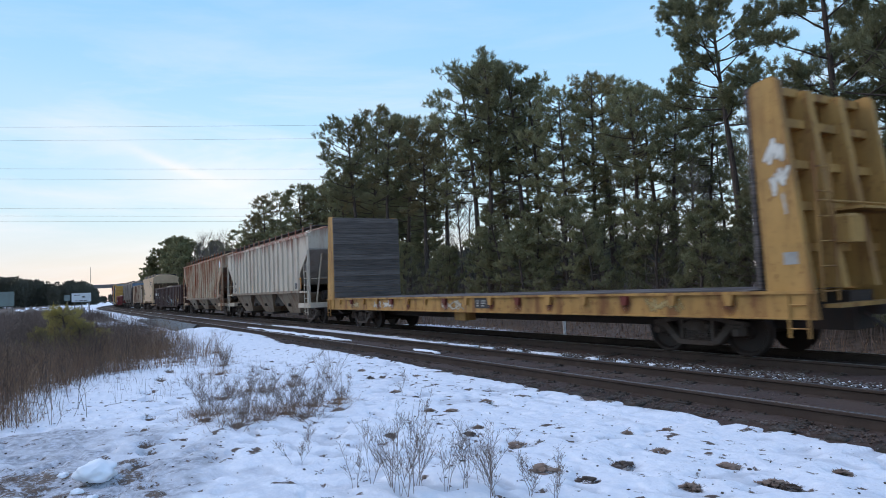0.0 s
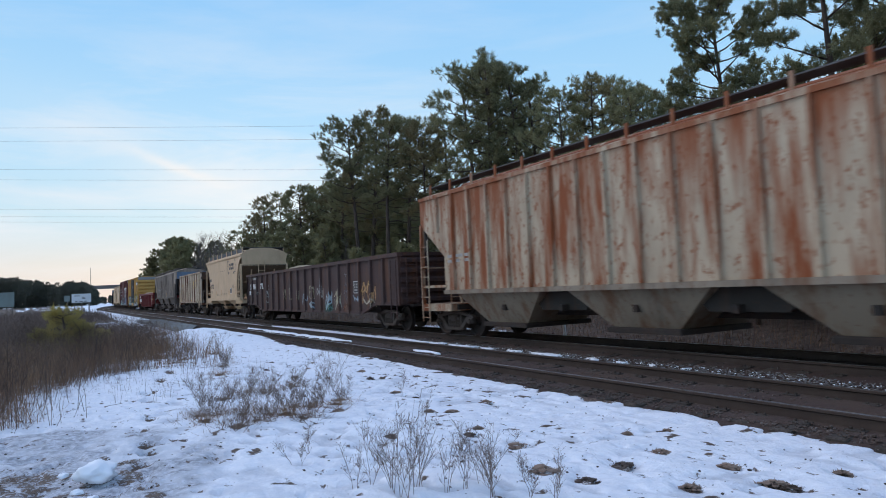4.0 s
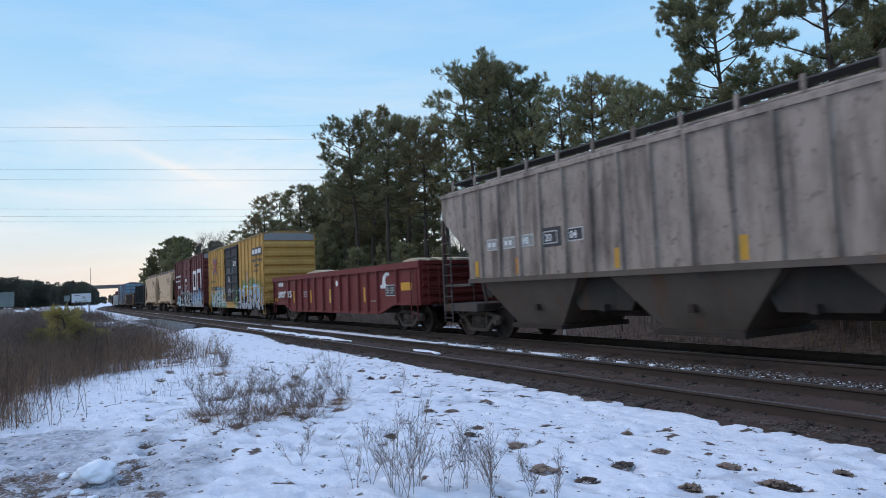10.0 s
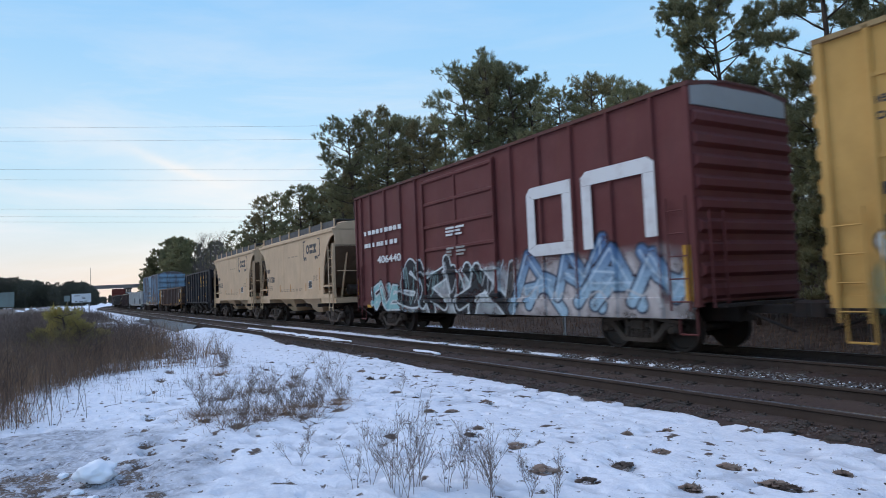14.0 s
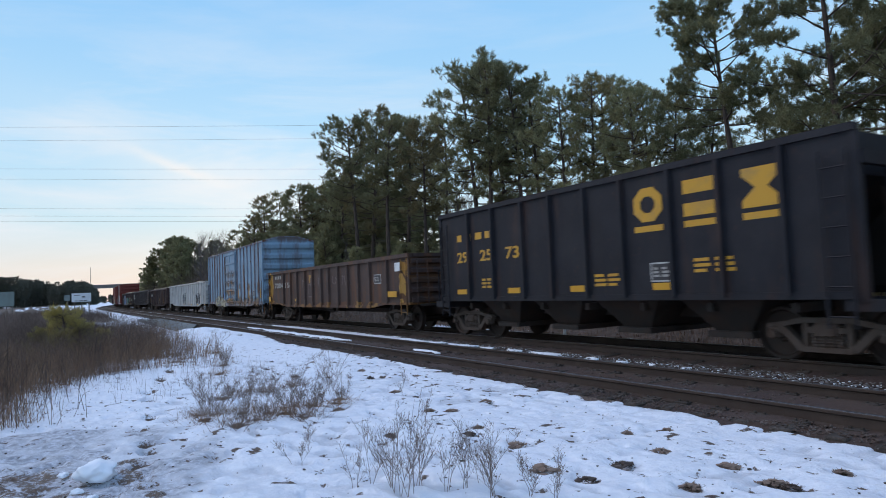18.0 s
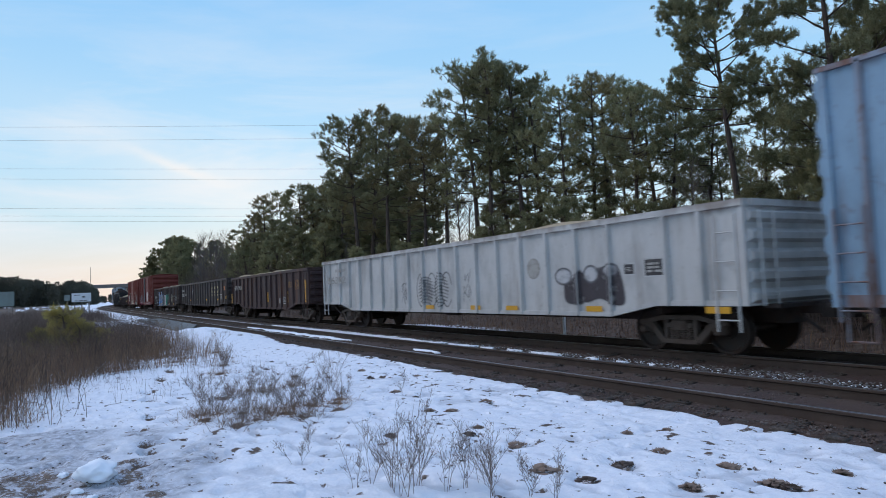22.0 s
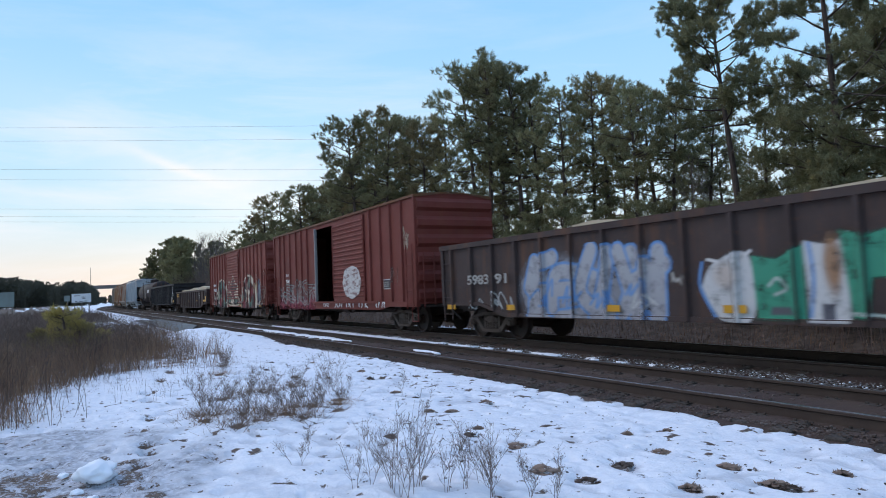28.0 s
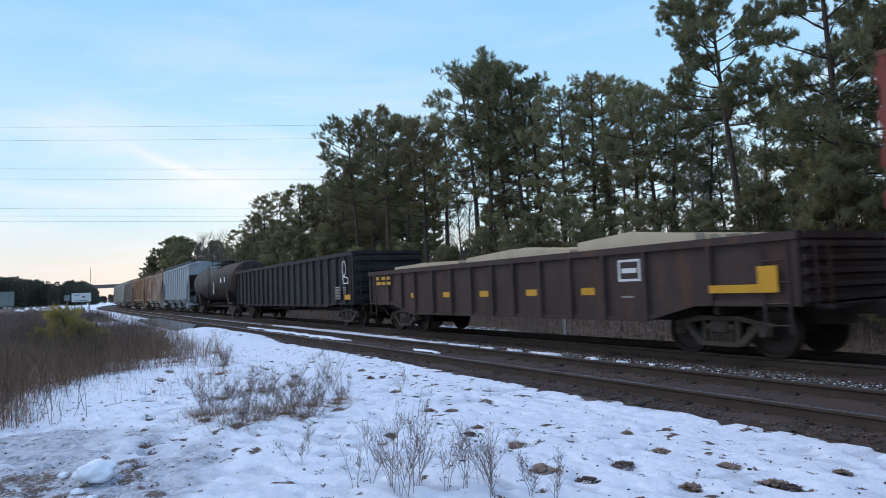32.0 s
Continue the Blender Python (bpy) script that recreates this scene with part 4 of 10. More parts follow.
def corrugated(x, z0, z1, y, n, depth, mat, car, name="end_wall", label=""):
    """An end of pressed steel with n flat ridges lying across it; depth is outward along x."""
    k = 1 if x > 0 else -1
    line = [(x - k * 0.05, z0), (x, z0)]
    step = (z1 - z0) / n
    for i in range(n):
        z = z0 + i * step
        line += [(x, z + 0.12 * step), (x + k * depth, z + 0.30 * step), (x + k * depth, z + 0.62 * step), (x, z + 0.84 * step)]
    line += [(x, z1), (x - k * 0.05, z1)]
    return part(name, Geo().prism(line, "y", -y, y), mat, car, label)


def ribs(car, xs, z0, z1, mat, w=0.10, d=0.07, name="side_rib", z0_of=None):
    for k in (-1, 1):
        for x in xs:
            g = Geo()
            a = z0_of(x) if z0_of else z0
            y = k * SIDE
            g.prism([(x - w / 2, y - k * 0.004), (x - w / 2 * 0.6, y + k * d), (x + w / 2 * 0.6, y + k * d), (x + w / 2, y - k * 0.004)], "z", a, z1)
            part(name, g, mat, car)


def pieces(car, name, outline, mat, t=0.05, label=""):
    """The same plate on both sides: an (x, z) outline, t thick."""
    for k in (-1, 1):
        part(name, Geo().prism(outline, "y", k * SIDE, k * (SIDE - t)), mat, car, label)


def start_car(name, label, rear, front, group="", category="railcar"):
    car = thing(name, label, category, "cars of the freight train")
    TRAIN.append((car, (rear + front) / 2))
    return car, (front - rear) / 2


# ---- sprayed painting ----
GLYPHS = {
    "A": ([(0.02, 0), (0.42, 1), (0.98, 0)], [(0.2, 0.36), (0.78, 0.36)]),
    "D": ([(0.1, 0), (0.12, 1), (0.7, 0.9), (0.92, 0.5), (0.7, 0.08), (0.1, 0)],),
    "E": ([(0.9, 0.97), (0.12, 0.93), (0.12, 0.04), (0.92, 0.0)], [(0.12, 0.5), (0.75, 0.54)]),
    "I": ([(0.5, 1), (0.5, 0)],),
    "K": ([(0.12, 1), (0.18, 0)], [(0.92, 1), (0.22, 0.48), (0.98, 0)]),
    "L": ([(0.15, 1), (0.12, 0.03), (0.9, 0.0)],),
    "M": ([(0.04, 0), (0.18, 1), (0.5, 0.42), (0.82, 1), (0.98, 0)],),
    "N": ([(0.08, 0), (0.12, 1), (0.86, 0.05), (0.94, 1)],),
    "O": ([(0.5, 1), (0.1, 0.7), (0.1, 0.3), (0.5, 0), (0.9, 0.3), (0.9, 0.7), (0.5, 1)],),
    "R": ([(0.12, 0), (0.12, 1), (0.7, 0.98), (0.86, 0.72), (0.62, 0.5), (0.15, 0.48)], [(0.45, 0.5), (0.95, 0)]),
    "S": ([(0.9, 0.84), (0.5, 1), (0.12, 0.78), (0.5, 0.5), (0.9, 0.24), (0.5, 0), (0.08, 0.15)],),
    "U": ([(0.08, 1), (0.1, 0.32), (0.5, 0.0), (0.9, 0.32), (0.94, 1)],),
    "W": ([(0, 1), (0.26, 0), (0.5, 0.72), (0.74, 0), (1, 1)],),
    "X": ([(0.04, 1), (0.96, 0)], [(0.94, 1), (0.06, 0)]),
}
ROUND = "DOSU"


def sprayed_material():
    """Spray paint: its colour and thickness come from the sheet it was sprayed on, worn through in specks."""
    m = material("spray_paint", (0.5, 0.5, 0.5), 0.62, spec=0.3)
    nodes, links = m.node_tree.nodes, m.node_tree.links
    bsdf, end = nodes["Principled BSDF"], nodes["Material Output"]
    att = nodes.new("ShaderNodeVertexColor")
    att.layer_name = "spray"
    links.new(att.outputs["Color"], bsdf.inputs["Base Color"])
    tex = nodes.new("ShaderNodeTexCoord")
    no = nodes.new("ShaderNodeTexNoise")
    no.inputs["Scale"].default_value, no.inputs["Detail"].default_value, no.inputs["Roughness"].default_value = 3.5, 8.0, 0.7
    links.new(tex.outputs["Object"], no.inputs["Vector"])
    mr = nodes.new("ShaderNodeMapRange")
    mr.inputs["From Min"].default_value, mr.inputs["From Max"].default_value = 0.30, 0.50
    mr.inputs["To Min"].default_value = 0.35
    links.new(no.outputs["Fac"], mr.inputs["Value"])
    mul = nodes.new("ShaderNodeMath")
    mul.operation = "MULTIPLY"
    links.new(att.outputs["Alpha"], mul.inputs[0])
    links.new(mr.outputs[0], mul.inputs[1])
    clear = nodes.new("ShaderNodeBsdfTransparent")
    mix = nodes.new("ShaderNodeMixShader")
    links.new(mul.outputs[0], mix.inputs[0])
    links.new(clear.outputs[0], mix.inputs[1])
    links.new(bsdf.outputs[0], mix.inputs[2])
    links.new(mix.outputs[0], end.inputs["Surface"])
    return m


M_SPRAYED = sprayed_material()


def smooth_line(pts, n=7):
    """A soft curve through the points."""
    p = [np.array(q, float) for q in pts]
    if len(p) < 3:
        return p
    out_ = []
    for i in range(len(p) - 1):
        a, b, c, d = p[max(i - 1, 0)], p[i], p[i + 1], p[min(i + 2, len(p) - 1)]
        for t in np.linspace(0, 1, n, endpoint=False):
            out_.append(0.5 * (2 * b + (c - a) * t + (2 * a - 5 * b + 4 * c - d) * t * t + (3 * b - a - 3 * c + d) * t ** 3))
    return out_ + [p[-1]]


class Spray:
    """A thin coat of sprayed paint that follows the ribs and sills of a car's near side."""

    def __init__(self, x0, x1, z0, z1, cell=0.03, seed=0):
        self.gx, self.gz = np.arange(x0, x1 + cell / 2, cell), np.arange(z0, z1 + cell / 2, cell)
        self.X, self.Z = np.meshgrid(self.gx, self.gz, indexing="ij")
        self.rgb, self.a = np.zeros((*self.X.shape, 3)), np.zeros(self.X.shape)
        self.q, self.seed = random.Random(seed), seed

    def lay(self, mask, colour):
        """colour: one, or (low, high, z0, z1) for a fade upwards."""
        if len(colour) == 4:
            f = np.clip((self.Z - colour[2]) / (colour[3] - colour[2]), 0, 1)[..., None]
            c = np.array(colour[0]) * (1 - f) + np.array(colour[1]) * f
        else:
            c = np.broadcast_to(np.array(colour, float), self.rgb.shape)
        a = np.clip(mask, 0, 1)
        total = a + self.a * (1 - a)
        safe = np.maximum(total, 1e-6)[..., None]
        self.rgb = (c * a[..., None] + self.rgb * (self.a * (1 - a))[..., None]) / safe
        self.a = total
        return self

    def gap(self, line):
        """The distance from a line, everywhere on the sheet."""
        d = np.full(self.X.shape, 9.0)
        for (ax, az), (bx, bz) in zip(line[:-1], line[1:]):
            ux, uz = bx - ax, bz - az
            t = np.clip(((self.X - ax) * ux + (self.Z - az) * uz) / (ux * ux + uz * uz + 1e-9), 0, 1)
            d = np.minimum(d, np.hypot(self.X - ax - t * ux, self.Z - az - t * uz))
        return d

    def stroke(self, pts, width, colour, soft=0.03, bent=True, strength=1.0):
        d = self.gap(smooth_line(pts) if bent else [np.array(p, float) for p in pts])
        return self.lay(strength * (0.5 + (width / 2 - d) / soft), colour)

    def fill(self, pts, colour, soft=0.04, bent=True, strength=1.0):
        line = smooth_line(list(pts) + [pts[0]]) if bent else [np.array(p, float) for p in list(pts) + [pts[0]]]
        inside = np.zeros(self.X.shape, bool)
        for (ax, az), (bx, bz) in zip(line[:-1], line[1:]):
            if az != bz:
                inside ^= ((az > self.Z) != (bz > self.Z)) & (self.X < (bx - ax) * (self.Z - az) / (bz - az) + ax)
        d = self.gap(line)
        return self.lay(strength * (0.5 + np.where(inside, d, -d) / soft), colour)

    def mist(self, cx, cz, rx, rz, colour, amount=0.8):
        d = ((self.X - cx) / rx) ** 2 + ((self.Z - cz) / rz) ** 2
        cloud = 0.6 + 0.8 * smooth_noise(self.X + 9 * self.seed, self.Z, 0.22, 90)
        return self.lay(amount * cloud * np.clip(1.25 - d, 0, 1), colour)

    def letters(self, word, x0, x1, z0, z1, thick, fill_, line, edge=0.05, outer=None, lean=0.12, gloss=None, wild=0.0):
        """Fat letters side by side, each with its drawn outline, uneven and leaning. wild: how far they are bent out of shape and run into one another."""
        step = (x1 - x0) / len(word)
        for i, ch in enumerate(word):
            w, hh = step * self.q.uniform(0.86, 1.05) * (1 + 0.5 * wild), (z1 - z0) * self.q.uniform(0.86, 1.06)
            b = z0 + (z1 - z0) * self.q.uniform(-0.04, 0.06)
            tilt_ = self.q.uniform(-lean, lean)
            put = lambda p: (x0 + i * step + p[0] * w + tilt_ * (p[1] - 0.5) * hh, b + p[1] * hh)
            lines = [[put((p[0] + wild * self.q.uniform(-0.3, 0.3), p[1] + wild * self.q.uniform(-0.2, 0.2))) for p in path] for path in GLYPHS[ch]]
            if wild:
                a, b_ = self.q.random(), self.q.random()
                lines.append([put((a, self.q.uniform(0.4, 1.0))), put((b_, 0.5)), put((b_ + self.q.uniform(-0.7, 0.7), self.q.uniform(-0.05, 0.3)))])
            for wide, col_ in ((thick + 2 * edge + (0.08 if outer else 0), outer), (thick + 2 * edge, line), (thick, fill_)):
                if col_ is not None:
                    for path in lines:
                        self.stroke(path, wide, col_, bent=ch in ROUND)
            if gloss:
                for path in lines:
                    self.stroke([(p[0] - thick * 0.25, p[1] + thick * 0.1) for p in path], thick * 0.16, gloss, bent=ch in ROUND, strength=0.7)
        return self

    def scribble(self, x0, x1, z0, z1, colour, width=0.04, turns=9, strength=0.85):
        """One looping line, as a hand throws it."""
        q_ = self.q
        pts = []
        for i in range(turns):
            f = i / (turns - 1)
            pts.append((x0 + (x1 - x0) * min(1, max(0, f + q_.uniform(-0.28, 0.28))), (z0 + (z1 - z0) * q_.uniform(0.5, 1.0)) if i % 2 else (z0 + (z1 - z0) * q_.uniform(0, 0.5))))
        return self.stroke(pts, width, colour, strength=strength)

    def put(self, car, name, label, profile):
        n_, m_ = self.X.shape
        v = np.stack([self.X, -(SIDE + profile(self.X, self.Z)), self.Z], -1).reshape(-1, 3)
        keep = self.a > 0.03
        cells = keep[:-1, :-1] | keep[1:, :-1] | keep[1:, 1:] | keep[:-1, 1:]
        ids = np.arange(n_ * m_).reshape(n_, m_)
        f = np.stack([ids[:-1, :-1], ids[1:, :-1], ids[1:, 1:], ids[:-1, 1:]], -1)[cells]
        used = np.unique(f)
        back = np.zeros(n_ * m_, int)
        back[used] = np.arange(len(used))
        me = bpy.data.meshes.new(name)
        me.from_pydata(v[used].tolist(), [], back[f].tolist())
        col_ = me.color_attributes.new("spray", "FLOAT_COLOR", "POINT")
        col_.data.foreach_set("color", np.concatenate([self.rgb.reshape(-1, 3)[used], self.a.reshape(-1, 1)[used]], 1).astype(np.float32).ravel())
        ob = part(name, me, M_SPRAYED, car, label)
        return tagged(ob, kind="stuff")


def raised(x, xs, w, d):
    """Height of upright ribs of width w and depth d at x."""
    gap_ = np.min(np.abs(x[..., None] - np.array(xs)), axis=-1)
    return np.clip((w / 2 - gap_) / (w / 2 * 0.4), 0, 1) * d


def gondola_face(xs, belly):
    return lambda x, z: 0.005 + np.maximum(raised(x, xs, 0.13, 0.09), np.where(z < belly + 0.11, 0.05, 0.0))


def boxcar_face(xs, bottom, door, ridged=None):
    """The near side of a box car: ribs, sill, door and its track. ridged: the heights of the door's ridges, and their depth."""
    zf = bottom + 0.30

    def face(x, z):
        y = np.maximum(raised(x, xs, 0.10, 0.07), np.where(z < zf + 0.01, 0.03, 0.0))
        on_door = (x > door[0] - 0.02) & (x < door[1] + 0.02) & (z > zf)
        y = np.maximum(y, np.where(on_door, 0.07, 0.0))
        if ridged:
            y = np.maximum(y, np.where(on_door, 0.068 + raised(z, ridged[0], 0.14, ridged[1]), 0.0))
        y = np.maximum(y, np.where((np.abs(z - zf + 0.02) < 0.055) & (x > door[0] - 0.32) & (x < door[1] + 1.22), 0.11, 0.0))
        return y + 0.005
    return face


# ---- box cars ----
def boxcar(label, rear, front, top, mats, rib_x, door, gaps, bottom=0.82, seams=(), ends=8, peak=0.14, end_panel=None, open_door=None, lip=0.0, lean_ladder=True, door_ribs=5, door_mat=None, plain_door=False):
    body, trim, roof_mat = mats
    car, h = start_car("boxcar", label, rear, front, category="box car")
    zf = bottom + 0.30
    d0, d1 = door
    for k in (-1, 1):
        y0, y1 = k * SIDE, k * (SIDE - 0.05)
        lo, hi = (d0, d1) if open_door is None or k > 0 else (open_door[0], open_door[1])
        part("side_panel", Geo().prism([(-h, zf), (lo, zf), (lo, top), (-h, top)], "y", y0, y1), body, car)
        part("side_panel", Geo().prism([(hi, zf), (h, zf), (h, top), (hi, top)], "y", y0, y1), body, car)
        part("door_header", Geo().box(lo, hi, min(y0, y1), max(y0, y1), top - 0.22, top), body, car)
        # side sill, deeper between the trucks
        part("side_sill", Geo().prism([(-h, zf), (h, zf), (h, bottom + 0.12), (h - 2.2, bottom + 0.12), (h - 2.9, bottom - lip), (-h + 2.9, bottom - lip), (-h + 2.2, bottom + 0.12), (-h, bottom + 0.12)], "y", k * (SIDE + 0.03), k * (SIDE - 0.06)), trim, car)
        # doors
        g = Geo()
        a, b = (d0, d1) if open_door is None or k > 0 else (open_door[1] - 0.05, open_door[2])
        dm = door_mat or body
        ya, yb = k * (SIDE + 0.02), k * (SIDE + 0.07)
        door_part = part("door", g.box(a, b, min(ya, yb), max(ya, yb), zf + 0.03, top - 0.16), dm, car, "sliding steel door")
        if plain_door:
            gz = np.linspace(zf + 0.25, top - 0.35, 17)
            for z in gz:
                part("door_ridge", Geo().prism([(k * (SIDE + 0.068), z - 0.05), (k * (SIDE + 0.10), z - 0.02), (k * (SIDE + 0.10), z + 0.02), (k * (SIDE + 0.068), z + 0.05)], "x", a + 0.06, b - 0.06), dm, door_part)
        else:
            for z in np.linspace(zf + 0.12, top - 0.28, door_ribs):
                part("door_ridge", Geo().prism([(k * (SIDE + 0.068), z - 0.07), (k * (SIDE + 0.12), z - 0.03), (k * (SIDE + 0.12), z + 0.03), (k * (SIDE + 0.068), z + 0.07)], "x", a, b), dm, door_part)
            for x in (a + 0.05, (a + b) / 2, b - 0.05):
                part("door_stile", Geo().box(x - 0.04, x + 0.04, min(k * (SIDE + 0.066), k * (SIDE + 0.11)), max(k * (SIDE + 0.066), k * (SIDE + 0.11)), zf + 0.05, top - 0.2), dm, door_part)
        part("door_track", Geo().box(min(a, lo) - 0.3, max(b, hi) + 1.2, min(k * SIDE, k * (SIDE + 0.11)), max(k * SIDE, k * (SIDE + 0.11)), zf - 0.06, zf + 0.02), trim, car)
        if k < 0:
            part("locking_bar", Geo().rod((a + 0.12, -SIDE - 0.13, zf + 0.2), (a + 0.12, -SIDE - 0.13, top - 0.3), 0.02), trim, door_part)
        for x in seams and [i for i in range(len(rib_x) - 1)]:
            xa, xb = rib_x[x] + 0.04, rib_x[x + 1] - 0.04
            if xb < d0 + 0.05 or xa > d1 - 0.05:
                for z in seams:
                    part("panel_seam", Geo().box(xa, xb, min(k * (SIDE - 0.002), k * (SIDE + 0.028)), max(k * (SIDE - 0.002), k * (SIDE + 0.028)), z - 0.03, z + 0.03), body, car)
    ribs(car, [x for x in rib_x if abs(x) < h - 0.06], zf, top, trim)
    for k in (-1, 1):
        for x in (-h + 0.06, h - 0.06):
            part("corner_post", Geo().box(x - 0.06, x + 0.06, min(k * (SIDE - 0.02), k * (SIDE + 0.06)), max(k * (SIDE - 0.02), k * (SIDE + 0.06)), bottom + 0.12, top), body, car)
        corrugated(k * h, bottom + 0.2, top + (0.02 if not end_panel else -0.42), SIDE - 0.02, ends, 0.10, body, car)
        if end_panel:
            part("end_top_panel", Geo().box(min(k * (h - 0.05), k * (h + 0.02)), max(k * (h - 0.05), k * (h + 0.02)), -SIDE + 0.02, SIDE - 0.02, top - 0.40, top + 0.03), end_panel, car, "pale riveted end panel")
        part("roof_gable", Geo().prism([(-SIDE, top), (SIDE, top), (0.5, top + peak), (-0.5, top + peak)], "x", k * h, k * (h - 0.06)), body, car)
    part("roof", Geo().prism([(-SIDE - 0.07, top - 0.05), (-SIDE - 0.07, top + 0.03), (-0.5, top + peak + 0.03), (0.5, top + peak + 0.03), (SIDE + 0.07, top + 0.03), (SIDE + 0.07, top - 0.05), (SIDE - 0.05, top - 0.05), (0.5, top + peak - 0.02), (-0.5, top + peak - 0.02), (-SIDE + 0.05, top - 0.05)], "x", -h - 0.03, h + 0.03), roof_mat, car, "steel roof")
    for x in np.linspace(-h + 1.0, h - 1.0, 12):
        part("roof_seam", Geo().prism([(-SIDE, top + 0.03), (-0.5, top + peak + 0.028), (0.5, top + peak + 0.028), (SIDE, top + 0.03), (SIDE, top + 0.06), (0.5, top + peak + 0.07), (-0.5, top + peak + 0.07), (-SIDE, top + 0.06)], "x", x - 0.04, x + 0.04), roof_mat, car)
    part("floor", Geo().box(-h + 0.05, h - 0.05, -SIDE + 0.06, SIDE - 0.06, zf - 0.12, zf), M_STEEL, car, "worn deck boards")
    centre_sill(car, h - 0.1, 0.60, bottom + 0.18)
    brake_gear(car, 0.4)
    ladder(car, h - 0.62, h - 0.18, -SIDE - 0.09, bottom + 0.05, bottom + 2.2, 5, trim)
    ladder(car, -h + 0.12, -h + 0.55, -SIDE - 0.09, bottom - 0.1, bottom + 1.6, 4, trim)
    end_ladder(car, h + 0.16, -1.35, -0.95, bottom + 0.1, bottom + 1.9, 5, trim)
    for k in (-1, 1):
        g = Geo()
        x = k * (h - 0.35)
        for y in (-SIDE + 0.05,):
            g.rod((x - 0.2, y, bottom + 0.12), (x - 0.2, y, 0.42), 0.02)
            g.rod((x + 0.2, y, bottom + 0.12), (x + 0.2, y, 0.42), 0.02)
            g.rod((x - 0.2, y, 0.42), (x + 0.2, y, 0.42), 0.02)
        part("step", g, trim, car)
        part("end_platform", Geo().box(min(k * h, k * (h + 0.28)), max(k * h, k * (h + 0.28)), -1.2, 1.2, bottom + 0.10, bottom + 0.16), M_STEEL, car)
    trucks(car, h - 1.95 if h > 7 else h - 1.6)
    couplers(car, h, *gaps)
    return car, h


# ---- gondolas ----
def gondola(label, rear, front, top, body, rib_x, gaps, belly=0.66, high=0.95, chord=None, rim=0.14, ends=5, cover=()):
    car, h = start_car("gondola", label, rear, front, category="gondola car")
    cm = chord or body
    t0, t1 = h - 2.0, h - 3.2
    bottom = lambda x: high if abs(x) > t0 else (belly if abs(x) < t1 else high + (belly - high) * (t0 - abs(x)) / (t0 - t1))
    edges = sorted([-h, h, -t0, t0, -t1, t1] + [x for x in rib_x if abs(x) < h - 0.15])
    for k in (-1, 1):
        marks = [-h] + [x for x in rib_x if abs(x) < h - 0.3] + [h]
        for a, b in zip(marks[:-1], marks[1:]):
            low = [a] + [e for e in (-t0, -t1, t1, t0) if a < e < b] + [b]
            part("side_panel", Geo().prism([(x, bottom(x)) for x in low] + [(b, top - rim), (a, top - rim)], "y", k * SIDE, k * (SIDE - 0.04)), body, car)
        part("top_chord", Geo().box(-h - 0.02, h + 0.02, min(k * (SIDE - 0.10), k * (SIDE + 0.09)), max(k * (SIDE - 0.10), k * (SIDE + 0.09)), top - rim, top), cm, car)
        low = [-h, -t0, -t1, t1, t0, h]
        part("bottom_chord", Geo().prism([(x, bottom(x)) for x in low] + [(x, bottom(x) + 0.10) for x in reversed(low)], "y", k * (SIDE - 0.02), k * (SIDE + 0.05)), body, car)
        corrugated(k * h, high, top - 0.1, SIDE - 0.03, ends, 0.09, body, car)
        part("end_chord", Geo().box(min(k * (h - 0.12), k * (h + 0.07)), max(k * (h - 0.12), k * (h + 0.07)), -SIDE + 0.11, SIDE - 0.11, top - 0.12, top - 0.002), cm, car)
        for x in (-h + 0.05, h - 0.05):
            part("corner_post", Geo().box(x - 0.05, x + 0.05, min(k * (SIDE - 0.02), k * (SIDE + 0.055)), max(k * (SIDE - 0.02), k * (SIDE + 0.055)), high + 0.1, top - rim), body, car)
        part("end_platform", Geo().box(min(k * h, k * (h + 0.3)), max(k * h, k * (h + 0.3)), -1.15, 1.15, high - 0.05, high + 0.02), M_STEEL, car)
    ribs(car, [x for x in rib_x if abs(x) < h - 0.25], 0, top - rim, body, 0.13, 0.09, z0_of=lambda x: bottom(x) + 0.02)
    part("floor", Geo().box(-h + 0.05, h - 0.05, -SIDE + 0.05, SIDE - 0.05, high, high + 0.06), M_STEEL, car, "rusty steel floor")
    centre_sill(car, h - 0.1, 0.58, high - 0.01)
    brake_gear(car, -0.6)
    ladder(car, h - 0.60, h - 0.16, -SIDE - 0.07, high - 0.45, top - 0.25, 4, body)
    ladder(car, -h + 0.16, -h + 0.60, -SIDE - 0.07, high - 0.45, top - 0.25, 4, body)
    end_ladder(car, h + 0.14, -1.3, -0.9, high, top - 0.2, 4, body)
    trucks(car, h - 1.85)
    couplers(car, h, *gaps)
    return car, h


def bundle(name, label, at, x0, x1, z, mat, half=1.2, slope=0.0, seed=0, n=9):
    """A stack of pale boards riding in a gondola, a thing of its own that goes with the train."""
    q = random.Random(seed)
    load = thing(name, label, "load")
    TRAIN.append((load, at))
    for i in range(n):
        y = -half + 2 * half * (i + 0.5) / n
        a, b = x0 + q.uniform(0, 0.35), x1 - q.uniform(0, 0.35)
        lift = q.uniform(-0.03, 0.03)
        part("board", Geo().prism([(a, z - 1.4), (b, z - 1.4), (b, z + lift - slope), ((a + b) / 2, z + 0.05 + lift), (a, z + lift - 0.5 * slope)], "y", y - half / n * 0.96, y + half / n * 0.96), mat, load)
    return load


